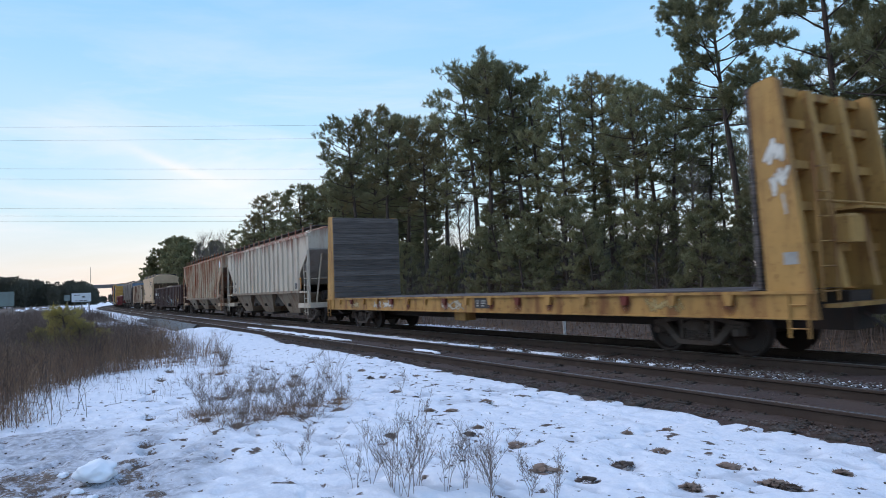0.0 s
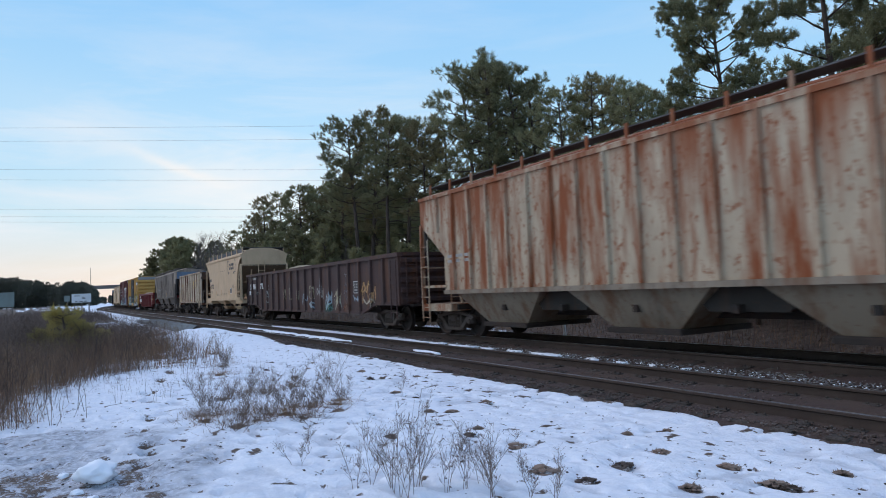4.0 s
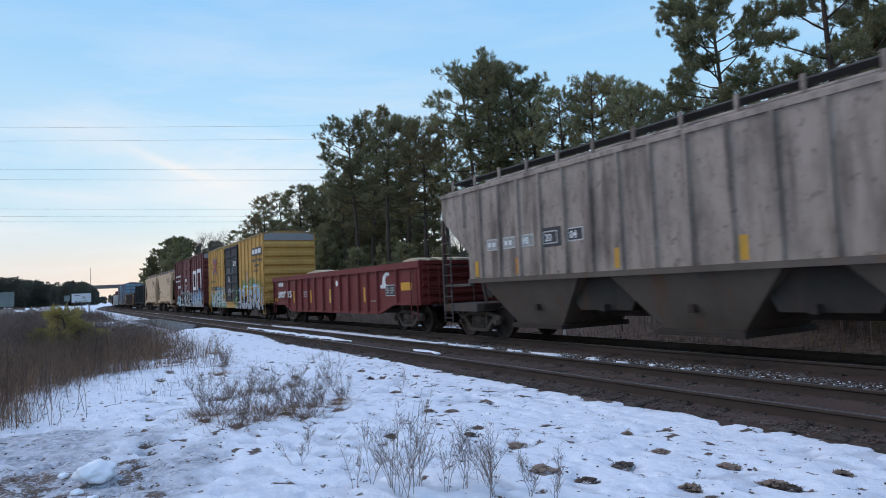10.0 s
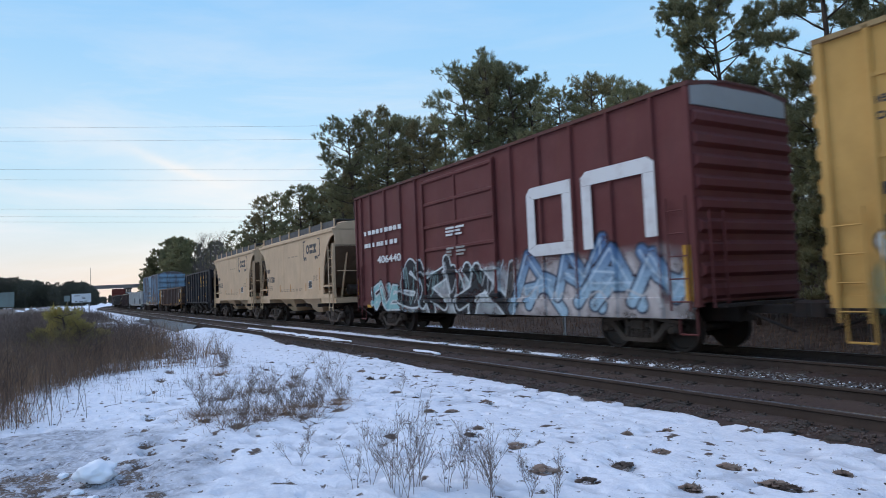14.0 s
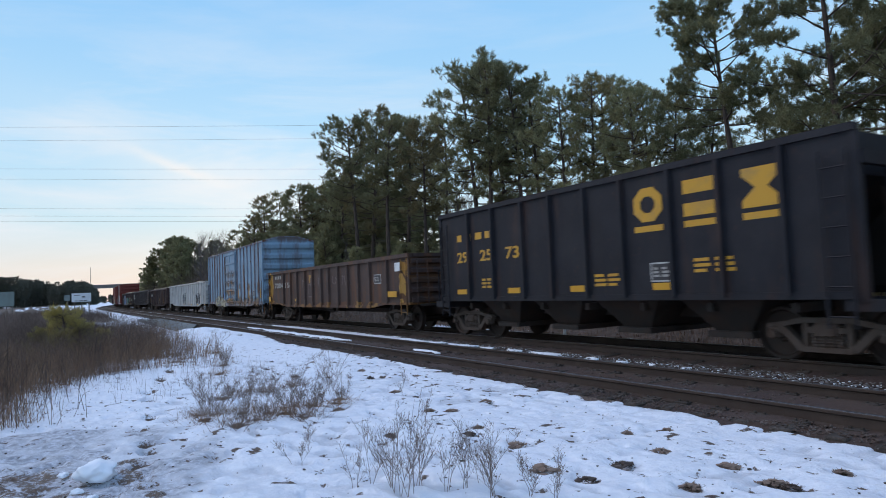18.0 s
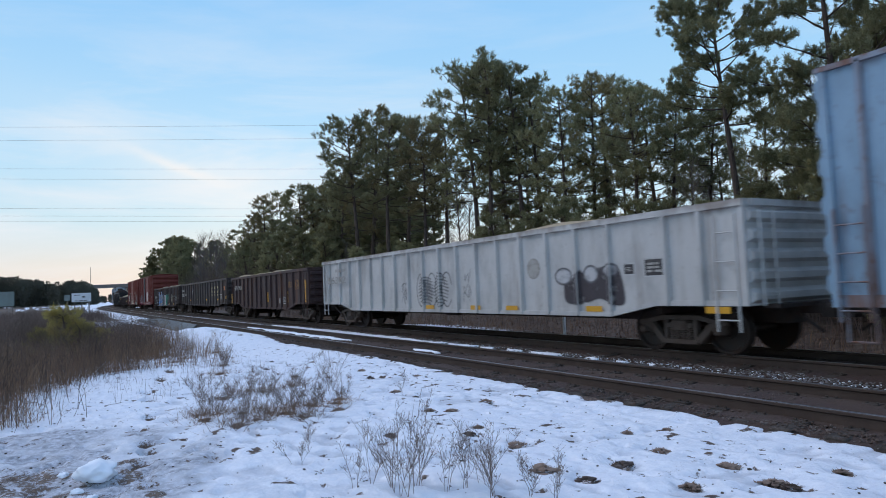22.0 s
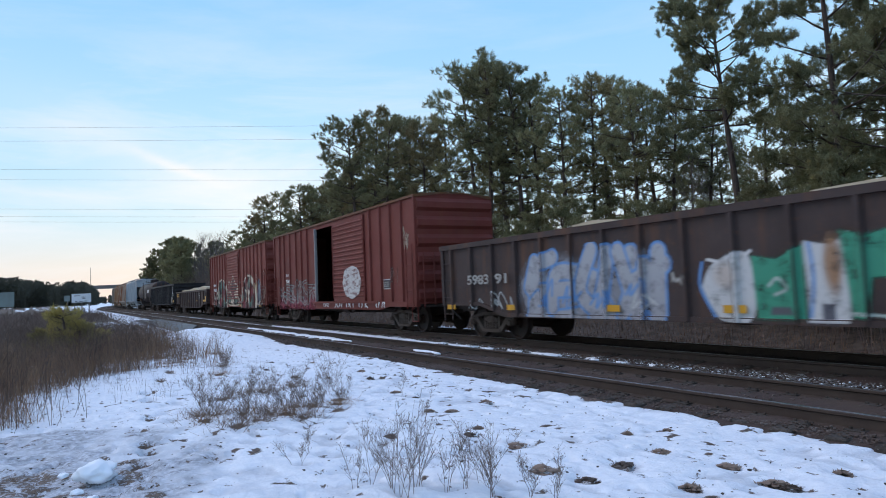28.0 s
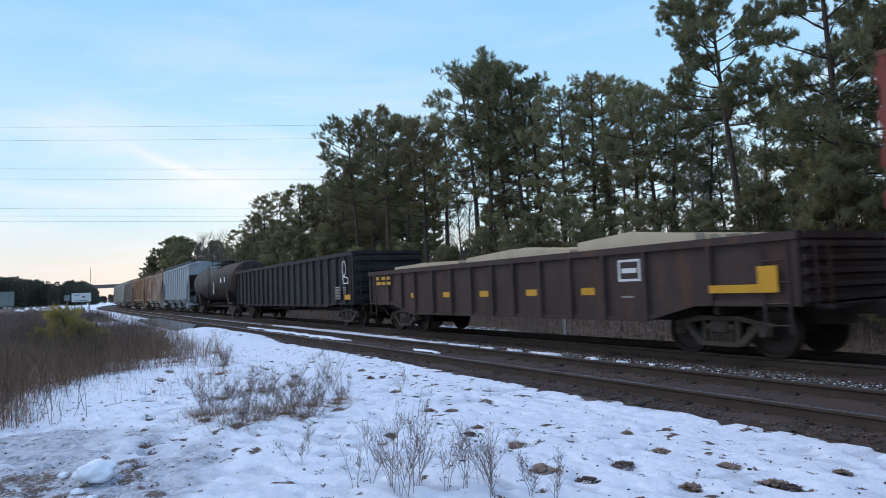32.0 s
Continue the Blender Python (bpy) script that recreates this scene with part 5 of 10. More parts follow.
# ---- hoppers ----
def bay(car, x, w_top, z_top, w_low, z_low, mat, y_top=1.35, y_low=0.85):
    g = Geo()
    top = [(x - w_top / 2, -y_top, z_top), (x + w_top / 2, -y_top, z_top), (x + w_top / 2, y_top, z_top), (x - w_top / 2, y_top, z_top)]
    low = [(x - w_low / 2, -y_low, z_low), (x + w_low / 2, -y_low, z_low), (x + w_low / 2, y_low, z_low), (x - w_low / 2, y_low, z_low)]
    b = part("discharge_bay", g.loft([low, top]), mat, car, "sloped discharge bay")
    part("gate", Geo().block(x - w_low / 2 - 0.12, x + w_low / 2 + 0.12, -y_low - 0.15, y_low + 0.15, z_low - 0.10, z_low + 0.02, 0.02), M_STEEL, b)
    return b


def walkway(car, h, eave, mat, posts, y=0.95, lift=0.36):
    for k in (-1, 1):
        r = part("running_board", Geo().box(-h - 0.06, h + 0.06, k * y - 0.20, k * y + 0.26, eave + lift, eave + lift + 0.03), M_BOARD, car, "steel grating walkway")
        for x in posts:
            part("bracket", Geo().box(x - 0.035, x + 0.035, min(k * (y + 0.27), k * (y + 0.32)), max(k * (y + 0.27), k * (y + 0.32)), eave - 0.02, eave + lift + 0.07), mat, r)
    for k in (-1, 1):
        part("running_board", Geo().box(min(k * (h - 0.35), k * (h + 0.06)), max(k * (h - 0.35), k * (h + 0.06)), -y + 0.205, y - 0.205, eave + lift, eave + lift + 0.03), M_BOARD, car)


def hopper_ends(car, h, inner, zt, zb, mat, ladder_top, floor=1.0, rail=True):
    for k in (-1, 1):
        part("end_sill", Geo().box(min(k * (inner - 0.3), k * (h + 0.10)), max(k * (inner - 0.3), k * (h + 0.10)), -SIDE, SIDE, floor - 0.22, floor), mat, car)
        for j in (-1, 1):
            part("corner_post", Geo().box(min(k * (h - 0.10), k * h), max(k * (h - 0.10), k * h), j * SIDE - 0.05, j * SIDE + 0.05, floor, zt), mat, car)
            part("slope_brace", Geo().rod((k * (inner + 0.25), j * 0.75, floor), (k * (h - 0.25), j * 0.75, zt - 0.1), 0.045), mat, car)
            part("side_rail", Geo().box(min(k * (inner - 0.1), k * h), max(k * (inner - 0.1), k * h), j * SIDE - 0.03, j * SIDE + 0.03, floor + 0.50, floor + 0.58), mat, car)
        ladder(car, k * (h - 0.52), k * (h - 0.10), -SIDE - 0.07, floor - 0.55, ladder_top, 8, mat)
        end_ladder(car, k * (h + 0.06), -0.4, 0.0, floor, zt + 0.2, 6, mat)
        if rail:
            part("hand_rail", Geo().rod((k * (h + 0.04), -1.4, floor + 1.15), (k * (h + 0.04), 1.4, floor + 1.15), 0.018), mat, car)
        part("air_tank", Geo().lathe([(-0.5, 0.0), (-0.5, 0.22), (0.5, 0.22), (0.5, 0.0)], "y", 12, (k * (inner + 0.45), 0, floor + 0.35)), M_STEEL, car)


M_DARK_SLOPE = paint("dark_cross_sheet", (0.034, 0.028, 0.024), 0.2, 0.5)


def ribbed_hopper(label, rear, front, eave, body, rib_x, gaps, belly, dark, bays=3, side_low=1.62, shoulder=3.52, inner_cut=1.42, roof=None, end_mat=None):
    car, h = start_car("covered_hopper", label, rear, front, category="covered hopper")
    xi = h - inner_cut
    out = [(-h, eave), (-h, shoulder), (-xi, 2.44), (-xi, side_low), (xi, side_low), (xi, 2.44), (h, shoulder), (h, eave)]
    pieces(car, "side_sheet", out, body)
    for k in (-1, 1):
        part("slope_sheet", Geo().prism([(k * h, shoulder), (k * h, shoulder + 0.08), (k * (xi - 0.9), side_low + 0.35), (k * (xi - 0.9), side_low + 0.27)], "y", -SIDE + 0.051, SIDE - 0.051), dark, car, "darker sloped end sheet")
        part("end_wall", Geo().box(min(k * h, k * (h - 0.05)), max(k * h, k * (h - 0.05)), -SIDE + 0.051, SIDE - 0.051, shoulder, eave), body, car)
    # belly: a darker colour than the body, for the sills and bays
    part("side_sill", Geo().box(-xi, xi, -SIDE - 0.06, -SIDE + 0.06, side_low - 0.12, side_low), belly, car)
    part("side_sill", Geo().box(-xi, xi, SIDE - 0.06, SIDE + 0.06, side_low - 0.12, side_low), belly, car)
    part("top_rail", Geo().box(-h, h, -SIDE - 0.05, -SIDE + 0.03, eave - 0.10, eave), body, car)
    part("top_rail", Geo().box(-h, h, SIDE - 0.03, SIDE + 0.05, eave - 0.10, eave), body, car)
    arc = [(SIDE * math.sin(a), eave - 0.02 + 0.30 * (math.cos(a) - math.cos(1.25)) / (1 - math.cos(1.25))) for a in np.linspace(-1.25, 1.25, 11)]
    arc = [(y / math.sin(1.25), z) for y, z in arc]
    part("roof", Geo().prism(arc + [(SIDE, eave - 0.06), (-SIDE, eave - 0.06)], "x", -h, h), roof or body, car, "arched steel roof")
    part("hatch_trough", Geo().block(-h + 0.8, h - 0.8, -0.42, 0.42, eave + 0.2, eave + 0.42, 0.05), roof or body, car)
    ribs(car, [x for x in rib_x if abs(x) < xi + 0.1], side_low, eave - 0.1, body, 0.10, 0.08)
    ribs(car, [x for x in rib_x if xi + 0.1 <= abs(x) < h - 0.1], 3.2, eave - 0.1, body, 0.10, 0.08)
    span = 2 * xi / bays
    for i in range(bays):
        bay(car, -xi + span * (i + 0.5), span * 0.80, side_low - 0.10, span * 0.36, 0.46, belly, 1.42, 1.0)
    # Slopes between neighbouring bays, near black against the bays' own colour.
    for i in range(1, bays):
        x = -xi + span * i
        part("cross_slope", Geo().prism([(x - span * 0.26, side_low - 0.11), (x + span * 0.26, side_low - 0.11), (x + span * 0.16, 0.84), (x - span * 0.16, 0.84)], "y", -1.12, 1.12), M_DARK_SLOPE, car, "dark sloped sheet between the bays")
    centre_sill(car, h, 0.66, 0.98, 0.22)
    walkway(car, h, eave, body, np.linspace(-h + 0.3, h - 0.3, 15))
    hopper_ends(car, h, xi, shoulder, 1.0, end_mat or body, 3.0)
    trucks(car, h - 1.15)
    couplers(car, h, *gaps)
    return car, h


def ring_shape(cx, cz, w, h, t, n=8):
    """A flat closed ring with cut corners: outer and inner outline joined at one seam."""
    turn_ = [math.pi / n + 2 * math.pi * i / n for i in range(n + 1)]
    k = 1 / math.cos(math.pi / n)
    outer = [(cx + w / 2 * k * math.cos(a), cz + h / 2 * k * math.sin(a)) for a in turn_]
    inner = [(cx + (w / 2 - t) * k * math.cos(a), cz + (h / 2 - t) * k * math.sin(a)) for a in reversed(turn_)]
    return outer + inner


def emblem(car, x0, z0, w, h, step, mat, y, under=0.0, label="yellow emblem shape"):
    """Three plain shapes in a row in place of a company's mark: a ring, two stacked bars and an hourglass."""
    t = 0.26 * h
    cx = x0 + w / 2
    blob(car, "emblem_ring", ring_shape(cx, z0 + h / 2, w, h, t), mat, y, label)
    a = x0 + step
    for lo, hi in ((0.0, 0.36), (0.62, 1.0)):
        patch(car, "emblem_block", a, a + w, z0 + lo * h, z0 + hi * h, mat, y)
    a = x0 + 2 * step
    blob(car, "emblem_hourglass", [(a, z0), (a + w, z0), (a + w, z0 + 0.18 * h), (a + 0.66 * w, z0 + h / 2), (a + w, z0 + 0.82 * h), (a + w, z0 + h), (a, z0 + h), (a, z0 + 0.82 * h), (a + 0.34 * w, z0 + h / 2), (a, z0 + 0.18 * h)], mat, y, label)
    if under:
        for n in range(3):
            patch(car, "emblem_bar", x0 + n * step, x0 + n * step + w, z0 - under - 0.12, z0 - under, mat, y)


def smooth_hopper(label, rear, front, body, gaps, dark, number):
    """A short two-bay covered hopper with plain curved-end sides."""
    car, h = start_car("covered_hopper", label, rear, front, category="covered hopper")
    eave, low, xi = 4.22, 1.40, h - 1.42
    arc = [(h - 0.02 - 1.40 * math.sin(a), 3.95 - 2.3 * (1 - math.cos(a)) / 1.0 * 1.0) for a in np.linspace(0, math.pi / 2, 8)]
    right = [(h, eave), (h, 3.95)] + [(x, max(z, low + 0.02)) for x, z in arc[1:]] + [(xi, low)]
    out = right + [(-x, z) for x, z in reversed(right)]
    pieces(car, "side_sheet", out, body)
    for k in (-1, 1):
        part("end_wall", Geo().box(min(k * h, k * (h - 0.05)), max(k * h, k * (h - 0.05)), -SIDE + 0.051, SIDE - 0.051, 3.45, eave), body, car)
        part("slope_sheet", Geo().prism([(k * h, 3.45), (k * h, 3.53), (k * (xi - 1.1), 1.75), (k * (xi - 1.1), 1.67)], "y", -SIDE + 0.051, SIDE - 0.051), dark, car, "sloped end sheet in a shaded tan")
        part("side_sill", Geo().box(-h + 0.05, h - 0.05, min(k * (SIDE - 0.1), k * (SIDE + 0.05)), max(k * (SIDE - 0.1), k * (SIDE + 0.05)), low - 0.16, low + 0.04), body, car)
        part("top_rail", Geo().box(-h - 0.02, h + 0.02, min(k * (SIDE - 0.03), k * (SIDE + 0.06)), max(k * (SIDE - 0.03), k * (SIDE + 0.06)), eave - 0.10, eave + 0.02), body, car)
    arcr = [(SIDE * math.sin(a) / math.sin(1.3), eave - 0.02 + 0.42 * (math.cos(a) - math.cos(1.3)) / (1 - math.cos(1.3))) for a in np.linspace(-1.3, 1.3, 13)]
    part("roof", Geo().prism(arcr + [(SIDE, eave - 0.06), (-SIDE, eave - 0.06)], "x", -h, h), body, car, "rounded steel roof")
    for x in (-3.6, -1.2, 1.2, 3.6):
        part("roof_hatch", Geo().lathe([(eave + 0.3, 0.40), (eave + 0.5, 0.40), (eave + 0.55, 0.30), (eave + 0.56, 0.02)], "z", 18, (x, 0, 0)), body, car)
    for x in (-4.1, -1.35, 1.35, 4.1):
        for k in (-1, 1):
            part("weld_seam", Geo().box(x - 0.012, x + 0.012, min(k * SIDE, k * (SIDE + 0.006)), max(k * SIDE, k * (SIDE + 0.006)), low + 0.05, eave - 0.1), body, car)
    walkway(car, h - 0.1, eave, body, np.linspace(-h + 0.25, h - 0.25, 8), 1.05, 0.40)
    for k in (-1, 1):
        part("toe_screen", Geo().box(-h + 0.2, h - 0.2, k * 1.30 - 0.006, k * 1.30 + 0.006, eave + 0.06, eave + 0.40), M_BOARD, car, "dark mesh screen along the roof")
    bay(car, -1.65, 2.5, low - 0.1, 0.75, 0.58, body)
    bay(car, 2.2, 2.7, low - 0.1, 0.75, 0.56, body)
    centre_sill(car, h, 0.70, 1.0, 0.22)
    hopper_ends(car, h, xi, 3.6, 1.0, body, 3.5, floor=1.25)
    trucks(car, h - 1.35)
    couplers(car, h, *gaps)
    # markings
    y = -SIDE - 0.001
    emblem(car, 2.28, 3.34, 0.44, 0.42, 0.49, M_INK, y, label="dark brown emblem shape")
    for x, k in ((1.86, 1), (4.12, -1)):
        part("logo_bracket", Geo().add([], []).box(x, x + 0.06, y - 0.004, y, 3.15, 3.98).box(min(x, x + k * 0.22), max(x + 0.06, x + k * 0.22 + 0.06), y - 0.0045, y - 0.0005, 3.92, 3.98).box(min(x, x + k * 0.22), max(x + 0.06, x + k * 0.22 + 0.06), y - 0.0045, y - 0.0005, 3.15, 3.21), M_INK, car)
    for x in (2.0, 2.22, 3.55, 3.77):
        part("logo_dot", Geo().prism([(x + 0.085 * math.cos(a), 3.12 + 0.085 * math.sin(a)) for a in np.linspace(0, 2 * math.pi, 15)[:-1]], "y", y - 0.004, y), M_INK, car)
    bars(car, "reporting_mark", -4.70, 2.62, 0.85, 0.34, 1, M_INK, y, 1, 4)
    lettering("number", number, 0.44, -4.66, 2.16, y, M_INK, car, 1.55)
    bars(car, "data_stencil", -4.5, 1.72, 1.1, 0.26, 3, M_TAN_INK, y, 2)
    bars(car, "slogan", -0.6, 3.30, 1.8, 0.09, 1, M_TAN_INK, y, 3, 3)
    bars(car, "data_stencil", -2.0, 1.60, 3.6, 0.16, 2, M_TAN_INK, y, 4, 7)
    for x in (-4.85, -2.15, -0.35, 2.05, 4.0):
        patch(car, "reflector", x, x + 0.10, 1.62, 2.62 if x > 3 else 1.98, M_AMBER, y)
    bars(car, "data_stencil", 3.2, 2.05, 0.62, 0.26, 3, M_TAN_INK, y, 6, 2)
    part("plate_rim", Geo().box(2.52, 2.98, y - 0.002, y, 1.72, 2.08), M_WHITE, car)
    patch(car, "data_plate", 2.55, 2.95, 1.75, 2.05, M_INK, y - 0.0022, "black data plate with a white rim")
    return car, h


def open_hopper(label, rear, front, top, body, rib_x, gaps, low, end_mat, rim):
    car, h = start_car("open_hopper", label, rear, front, category="open hopper")
    marks = [-h] + [x for x in rib_x if abs(x) < h - 0.3] + [h]
    for k in (-1, 1):
        for a, b in zip(marks[:-1], marks[1:]):
            part("side_panel", Geo().box(a, b, min(k * SIDE, k * (SIDE - 0.04)), max(k * SIDE, k * (SIDE - 0.04)), low, top - 0.12), body, car)
        part("top_chord", Geo().box(-h - 0.03, h + 0.03, min(k * (SIDE - 0.08), k * (SIDE + 0.07)), max(k * (SIDE - 0.08), k * (SIDE + 0.07)), top - 0.12, top), rim, car)
        part("side_sill", Geo().box(-h, h, min(k * (SIDE - 0.03), k * (SIDE + 0.04)), max(k * (SIDE - 0.03), k * (SIDE + 0.04)), low - 0.06, low + 0.06), rim, car)
        part("slope_sheet", Geo().prism([(k * (h - 0.25), top - 0.5), (k * (h - 0.25), top - 0.42), (k * (h - 2.7), low + 0.2), (k * (h - 2.7), low + 0.12)], "y", -SIDE + 0.045, SIDE - 0.045), end_mat, car, "rusty sloped end sheet")
        # Thin dark plates added on the inside of the side sheets' ends.
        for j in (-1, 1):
            part("end_lining", Geo().prism([(k * (h - 2.6), low + 0.07), (k * (h - 0.01), low + 0.07), (k * (h - 0.01), top - 0.13), (k * (h - 0.3), top - 0.45)], "y", j * (SIDE - 0.041), j * (SIDE - 0.046)), M_DARK_SHEET, car, "dark inner face")
        part("brake_cylinder", Geo().lathe([(-0.42, 0.0), (-0.42, 0.17), (0.42, 0.17), (0.42, 0.0)], "y", 12, (k * (h - 0.75), -0.55, low + 0.32)), M_STEEL, car)
        part("air_pipe", Geo().rod((k * (h - 0.2), -1.1, low), (k * (h - 0.2), -1.1, top - 0.6), 0.03).rod((k * (h - 0.3), 0.25, low), (k * (h - 0.5), 0.25, top - 0.8), 0.035), M_STEEL, car)
        part("end_wall", Geo().box(min(k * (h - 0.3), k * (h - 0.25)), max(k * (h - 0.3), k * (h - 0.25)), -SIDE + 0.045, SIDE - 0.045, top - 0.7, top - 0.02), end_mat, car)
        for j in (-1, 1):
            part("corner_post", Geo().box(min(k * (h - 0.06), k * (h + 0.06)), max(k * (h - 0.06), k * (h + 0.06)), j * (SIDE - 0.03) - 0.06, j * (SIDE - 0.03) + 0.06, low - 0.1, top - 0.12), body, car)
            part("end_post", Geo().box(k * h - 0.05, k * h + 0.05, j * 0.5 - 0.05, j * 0.5 + 0.05, low - 0.1, top - 0.5), end_mat, car)
        part("end_beam", Geo().box(min(k * (h - 0.02), k * (h + 0.10)), max(k * (h - 0.02), k * (h + 0.10)), -SIDE, SIDE, top - 0.62, top - 0.42), end_mat, car)
        part("end_sill", Geo().box(min(k * (h - 0.3), k * (h + 0.45)), max(k * (h - 0.3), k * (h + 0.45)), -SIDE, SIDE, low - 0.24, low - 0.06), rim, car)
        part("hand_rail", Geo().rod((k * (h + 0.42), -1.4, low + 0.9), (k * (h + 0.42), 1.4, low + 0.9), 0.02).rod((k * (h + 0.42), -1.4, low - 0.1), (k * (h + 0.42), -1.4, low + 0.9), 0.02).rod((k * (h + 0.42), 1.4, low - 0.1), (k * (h + 0.42), 1.4, low + 0.9), 0.02), body, car)
        ladder(car, k * (h - 0.5), k * (h - 0.1), -SIDE - 0.1, low - 0.5, low + 2.2, 6, rim)
    ribs(car, [x for x in rib_x if abs(x) < h - 0.2], low, top - 0.12, rim, 0.13, 0.10)
    for x in (-3.4, -1.1, 1.1, 3.4):
        bay(car, x, 1.9, low + 0.02, 0.7, 0.45, M_STEEL, 1.3, 0.9)
    centre_sill(car, h, 0.66, 1.0, 0.22)
    trucks(car, h - 0.85)
    couplers(car, h, *gaps)
    return car, h


# ---- the cars, front to rear; places are metres along the train from the point that is abreast of the camera's foot at 16 s ----
ENDS = [(163.96, 185.16), (144.30, 161.50), (124.96, 142.40), (102.26, 123.35), (88.90, 100.62), (74.90, 86.14), (54.80, 72.25), (36.52, 53.32), (18.48, 34.60), (0.39, 16.14),
        (-13.95, -2.15), (-27.27, -15.46), (-41.00, -28.95), (-60.08, -43.13), (-77.39, -61.29), (-99.28, -78.78), (-117.25, -101.30), (-139.32, -118.65), (-161.12, -140.95),
        (-179.05, -162.75), (-196.88, -180.68), (-214.72, -198.25), (-236.35, -216.25), (-253.60, -238.10), (-272.75, -255.45), (-291.20, -274.40), (-308.30, -292.80), (-325.20, -309.80), (-342.80, -326.70), (-361.00, -344.40)]


def reach(i):
    """How far the couplers of car i reach behind and before it."""
    rear = (ENDS[i][0] - ENDS[i + 1][1]) / 2 if i + 1 < len(ENDS) else 0.7
    front = (ENDS[i - 1][0] - ENDS[i][1]) / 2 if i else 0.7
    return rear, front


def spread(a, b, n):
    return [a + (b - a) * i / (n - 1) for i in range(n)]


Y = -SIDE - 0.001       # marks on the side sheets
YR = -SIDE - 0.0905     # marks that lie over the ribs of a gondola


def bulkhead_flat(i):
    body = paint("yellow_flat_paint", (0.45, 0.25, 0.078), 0.62, 0.55, rust_colour=(0.17, 0.065, 0.03))
    red = paint("oxide_patch", (0.16, 0.035, 0.025), 0.4, 0.4)
    rear, front = ENDS[i]
    car, h = start_car("bulkhead_flatcar", "yellow bulkhead flat car with dark planked bulkheads, running empty", rear, front, category="flat car")
    w, z1, z0 = 1.52, 1.22, 0.74
    for k in (-1, 1):
        part("side_sill", Geo().box(-h, h, min(k * w, k * (w - 0.06)), max(k * w, k * (w - 0.06)), z0 + 0.02, z1 - 0.05), body, car)
        part("sill_flange", Geo().box(-h, h, min(k * (w - 0.1), k * (w + 0.06)), max(k * (w - 0.1), k * (w + 0.06)), z1 - 0.07, z1 - 0.02), body, car)
        part("sill_flange", Geo().box(-h, h, min(k * (w - 0.1), k * (w + 0.04)), max(k * (w - 0.1), k * (w + 0.04)), z0, z0 + 0.03), body, car)
        for n, x in enumerate(spread(-h + 1.5, h - 1.5, 16)):
            part("stake_pocket", Geo().prism([(x - 0.10, z1 - 0.075), (x + 0.10, z1 - 0.075), (x + 0.06, z1 - 0.26), (x - 0.06, z1 - 0.26)], "y", k * w, k * (w + 0.08)), red if n % 3 == 1 else body, car)
    for n, x in enumerate(spread(-h + 1.4, h - 1.4, 40)):
        part("deck_plank", Geo().block(x - 0.245, x + 0.245, -w + 0.02, w - 0.02, z1 - 0.06, z1, 0.008), M_PLANK, car)
    for k in (-1, 1):
        inner, outer = k * (h - 0.77), k * h
        for j in (-1, 1):
            y0, y1 = j * (w + 0.02), j * (w - 0.12)
            part("bulkhead_post", Geo().prism([(inner, z0), (k * (h - 0.88), 4.52), (k * (h - 0.85), 4.62), (k * (h - 0.76), 4.68), (k * (h - 0.46), 4.72), (k * (h - 0.38), 4.64), (outer, z0)], "y", y0, y1), body, car)
        for y in (-0.5, 0.5):
            part("bulkhead_stud", Geo().prism([(k * (h - 0.72), z1), (k * (h - 0.80), 4.60), (k * (h - 0.44), 4.60), (k * (h - 0.06), z1)], "y", y - 0.09, y + 0.09), body, car)
        for z in (1.9, 2.6, 3.3, 4.0, 4.58):
            face_x = h - 0.80 + 0.09 * (4.6 - z) / 3.4
            deep = 0.20 if z > 4.5 else 0.30
            part("bulkhead_beam", Geo().box(min(k * face_x, k * (face_x + deep)), max(k * face_x, k * (face_x + deep)), -w + 0.12, w - 0.12, z - 0.07, z + 0.07), body, car)
        part("bulkhead_sheet", Geo().prism([(k * (h - 0.755), z1), (k * (h - 0.865), 4.62), (k * (h - 0.835), 4.62), (k * (h - 0.725), z1)], "y", -w + 0.12, w - 0.12), body, car)
        part("brake_platform", Geo().box(min(k * (h - 0.35), k * (h + 0.22)), max(k * (h - 0.35), k * (h + 0.22)), -0.35, w - 0.15, 2.50, 2.55), body, car)
        part("hand_rail", Geo().rod((k * (h + 0.02), -w + 0.15, 2.62), (k * (h + 0.02), w - 0.1, 2.62), 0.02), body, car)
        part("brake_chain_box", Geo().block(min(k * (h - 0.2), k * (h + 0.16)), max(k * (h - 0.2), k * (h + 0.16)), -0.62, -0.20, 1.95, 2.42, 0.05), body, car)
        for n in range(15):
            z = z1 + 0.01 + n * 0.228
            part("bulkhead_plank", Geo().block(min(k * (h - 0.88), k * (h - 0.95)), max(k * (h - 0.88), k * (h - 0.95)), -w - 0.03, w + 0.03, z, z + 0.221, 0.006), M_PLANK, car, "grey weathered plank")
        ladder(car, k * (h - 0.42), k * (h - 0.10), -w - 0.05, 0.45, 1.2, 2, body)
        end_ladder(car, k * (h + 0.03), -1.36, -0.92, z1 - 0.2, 3.4, 6, body)
        part("end_platform", Geo().box(min(k * h, k * (h + 0.25)), max(k * h, k * (h + 0.25)), -1.3, 1.3, 0.92, 0.98), body, car)
    y = -w - 0.001
    flat = lambda x, z: 0.028 + 0 * x
    sp = Spray(-9.4, 9.6, 0.78, 1.16, 0.02, 71)
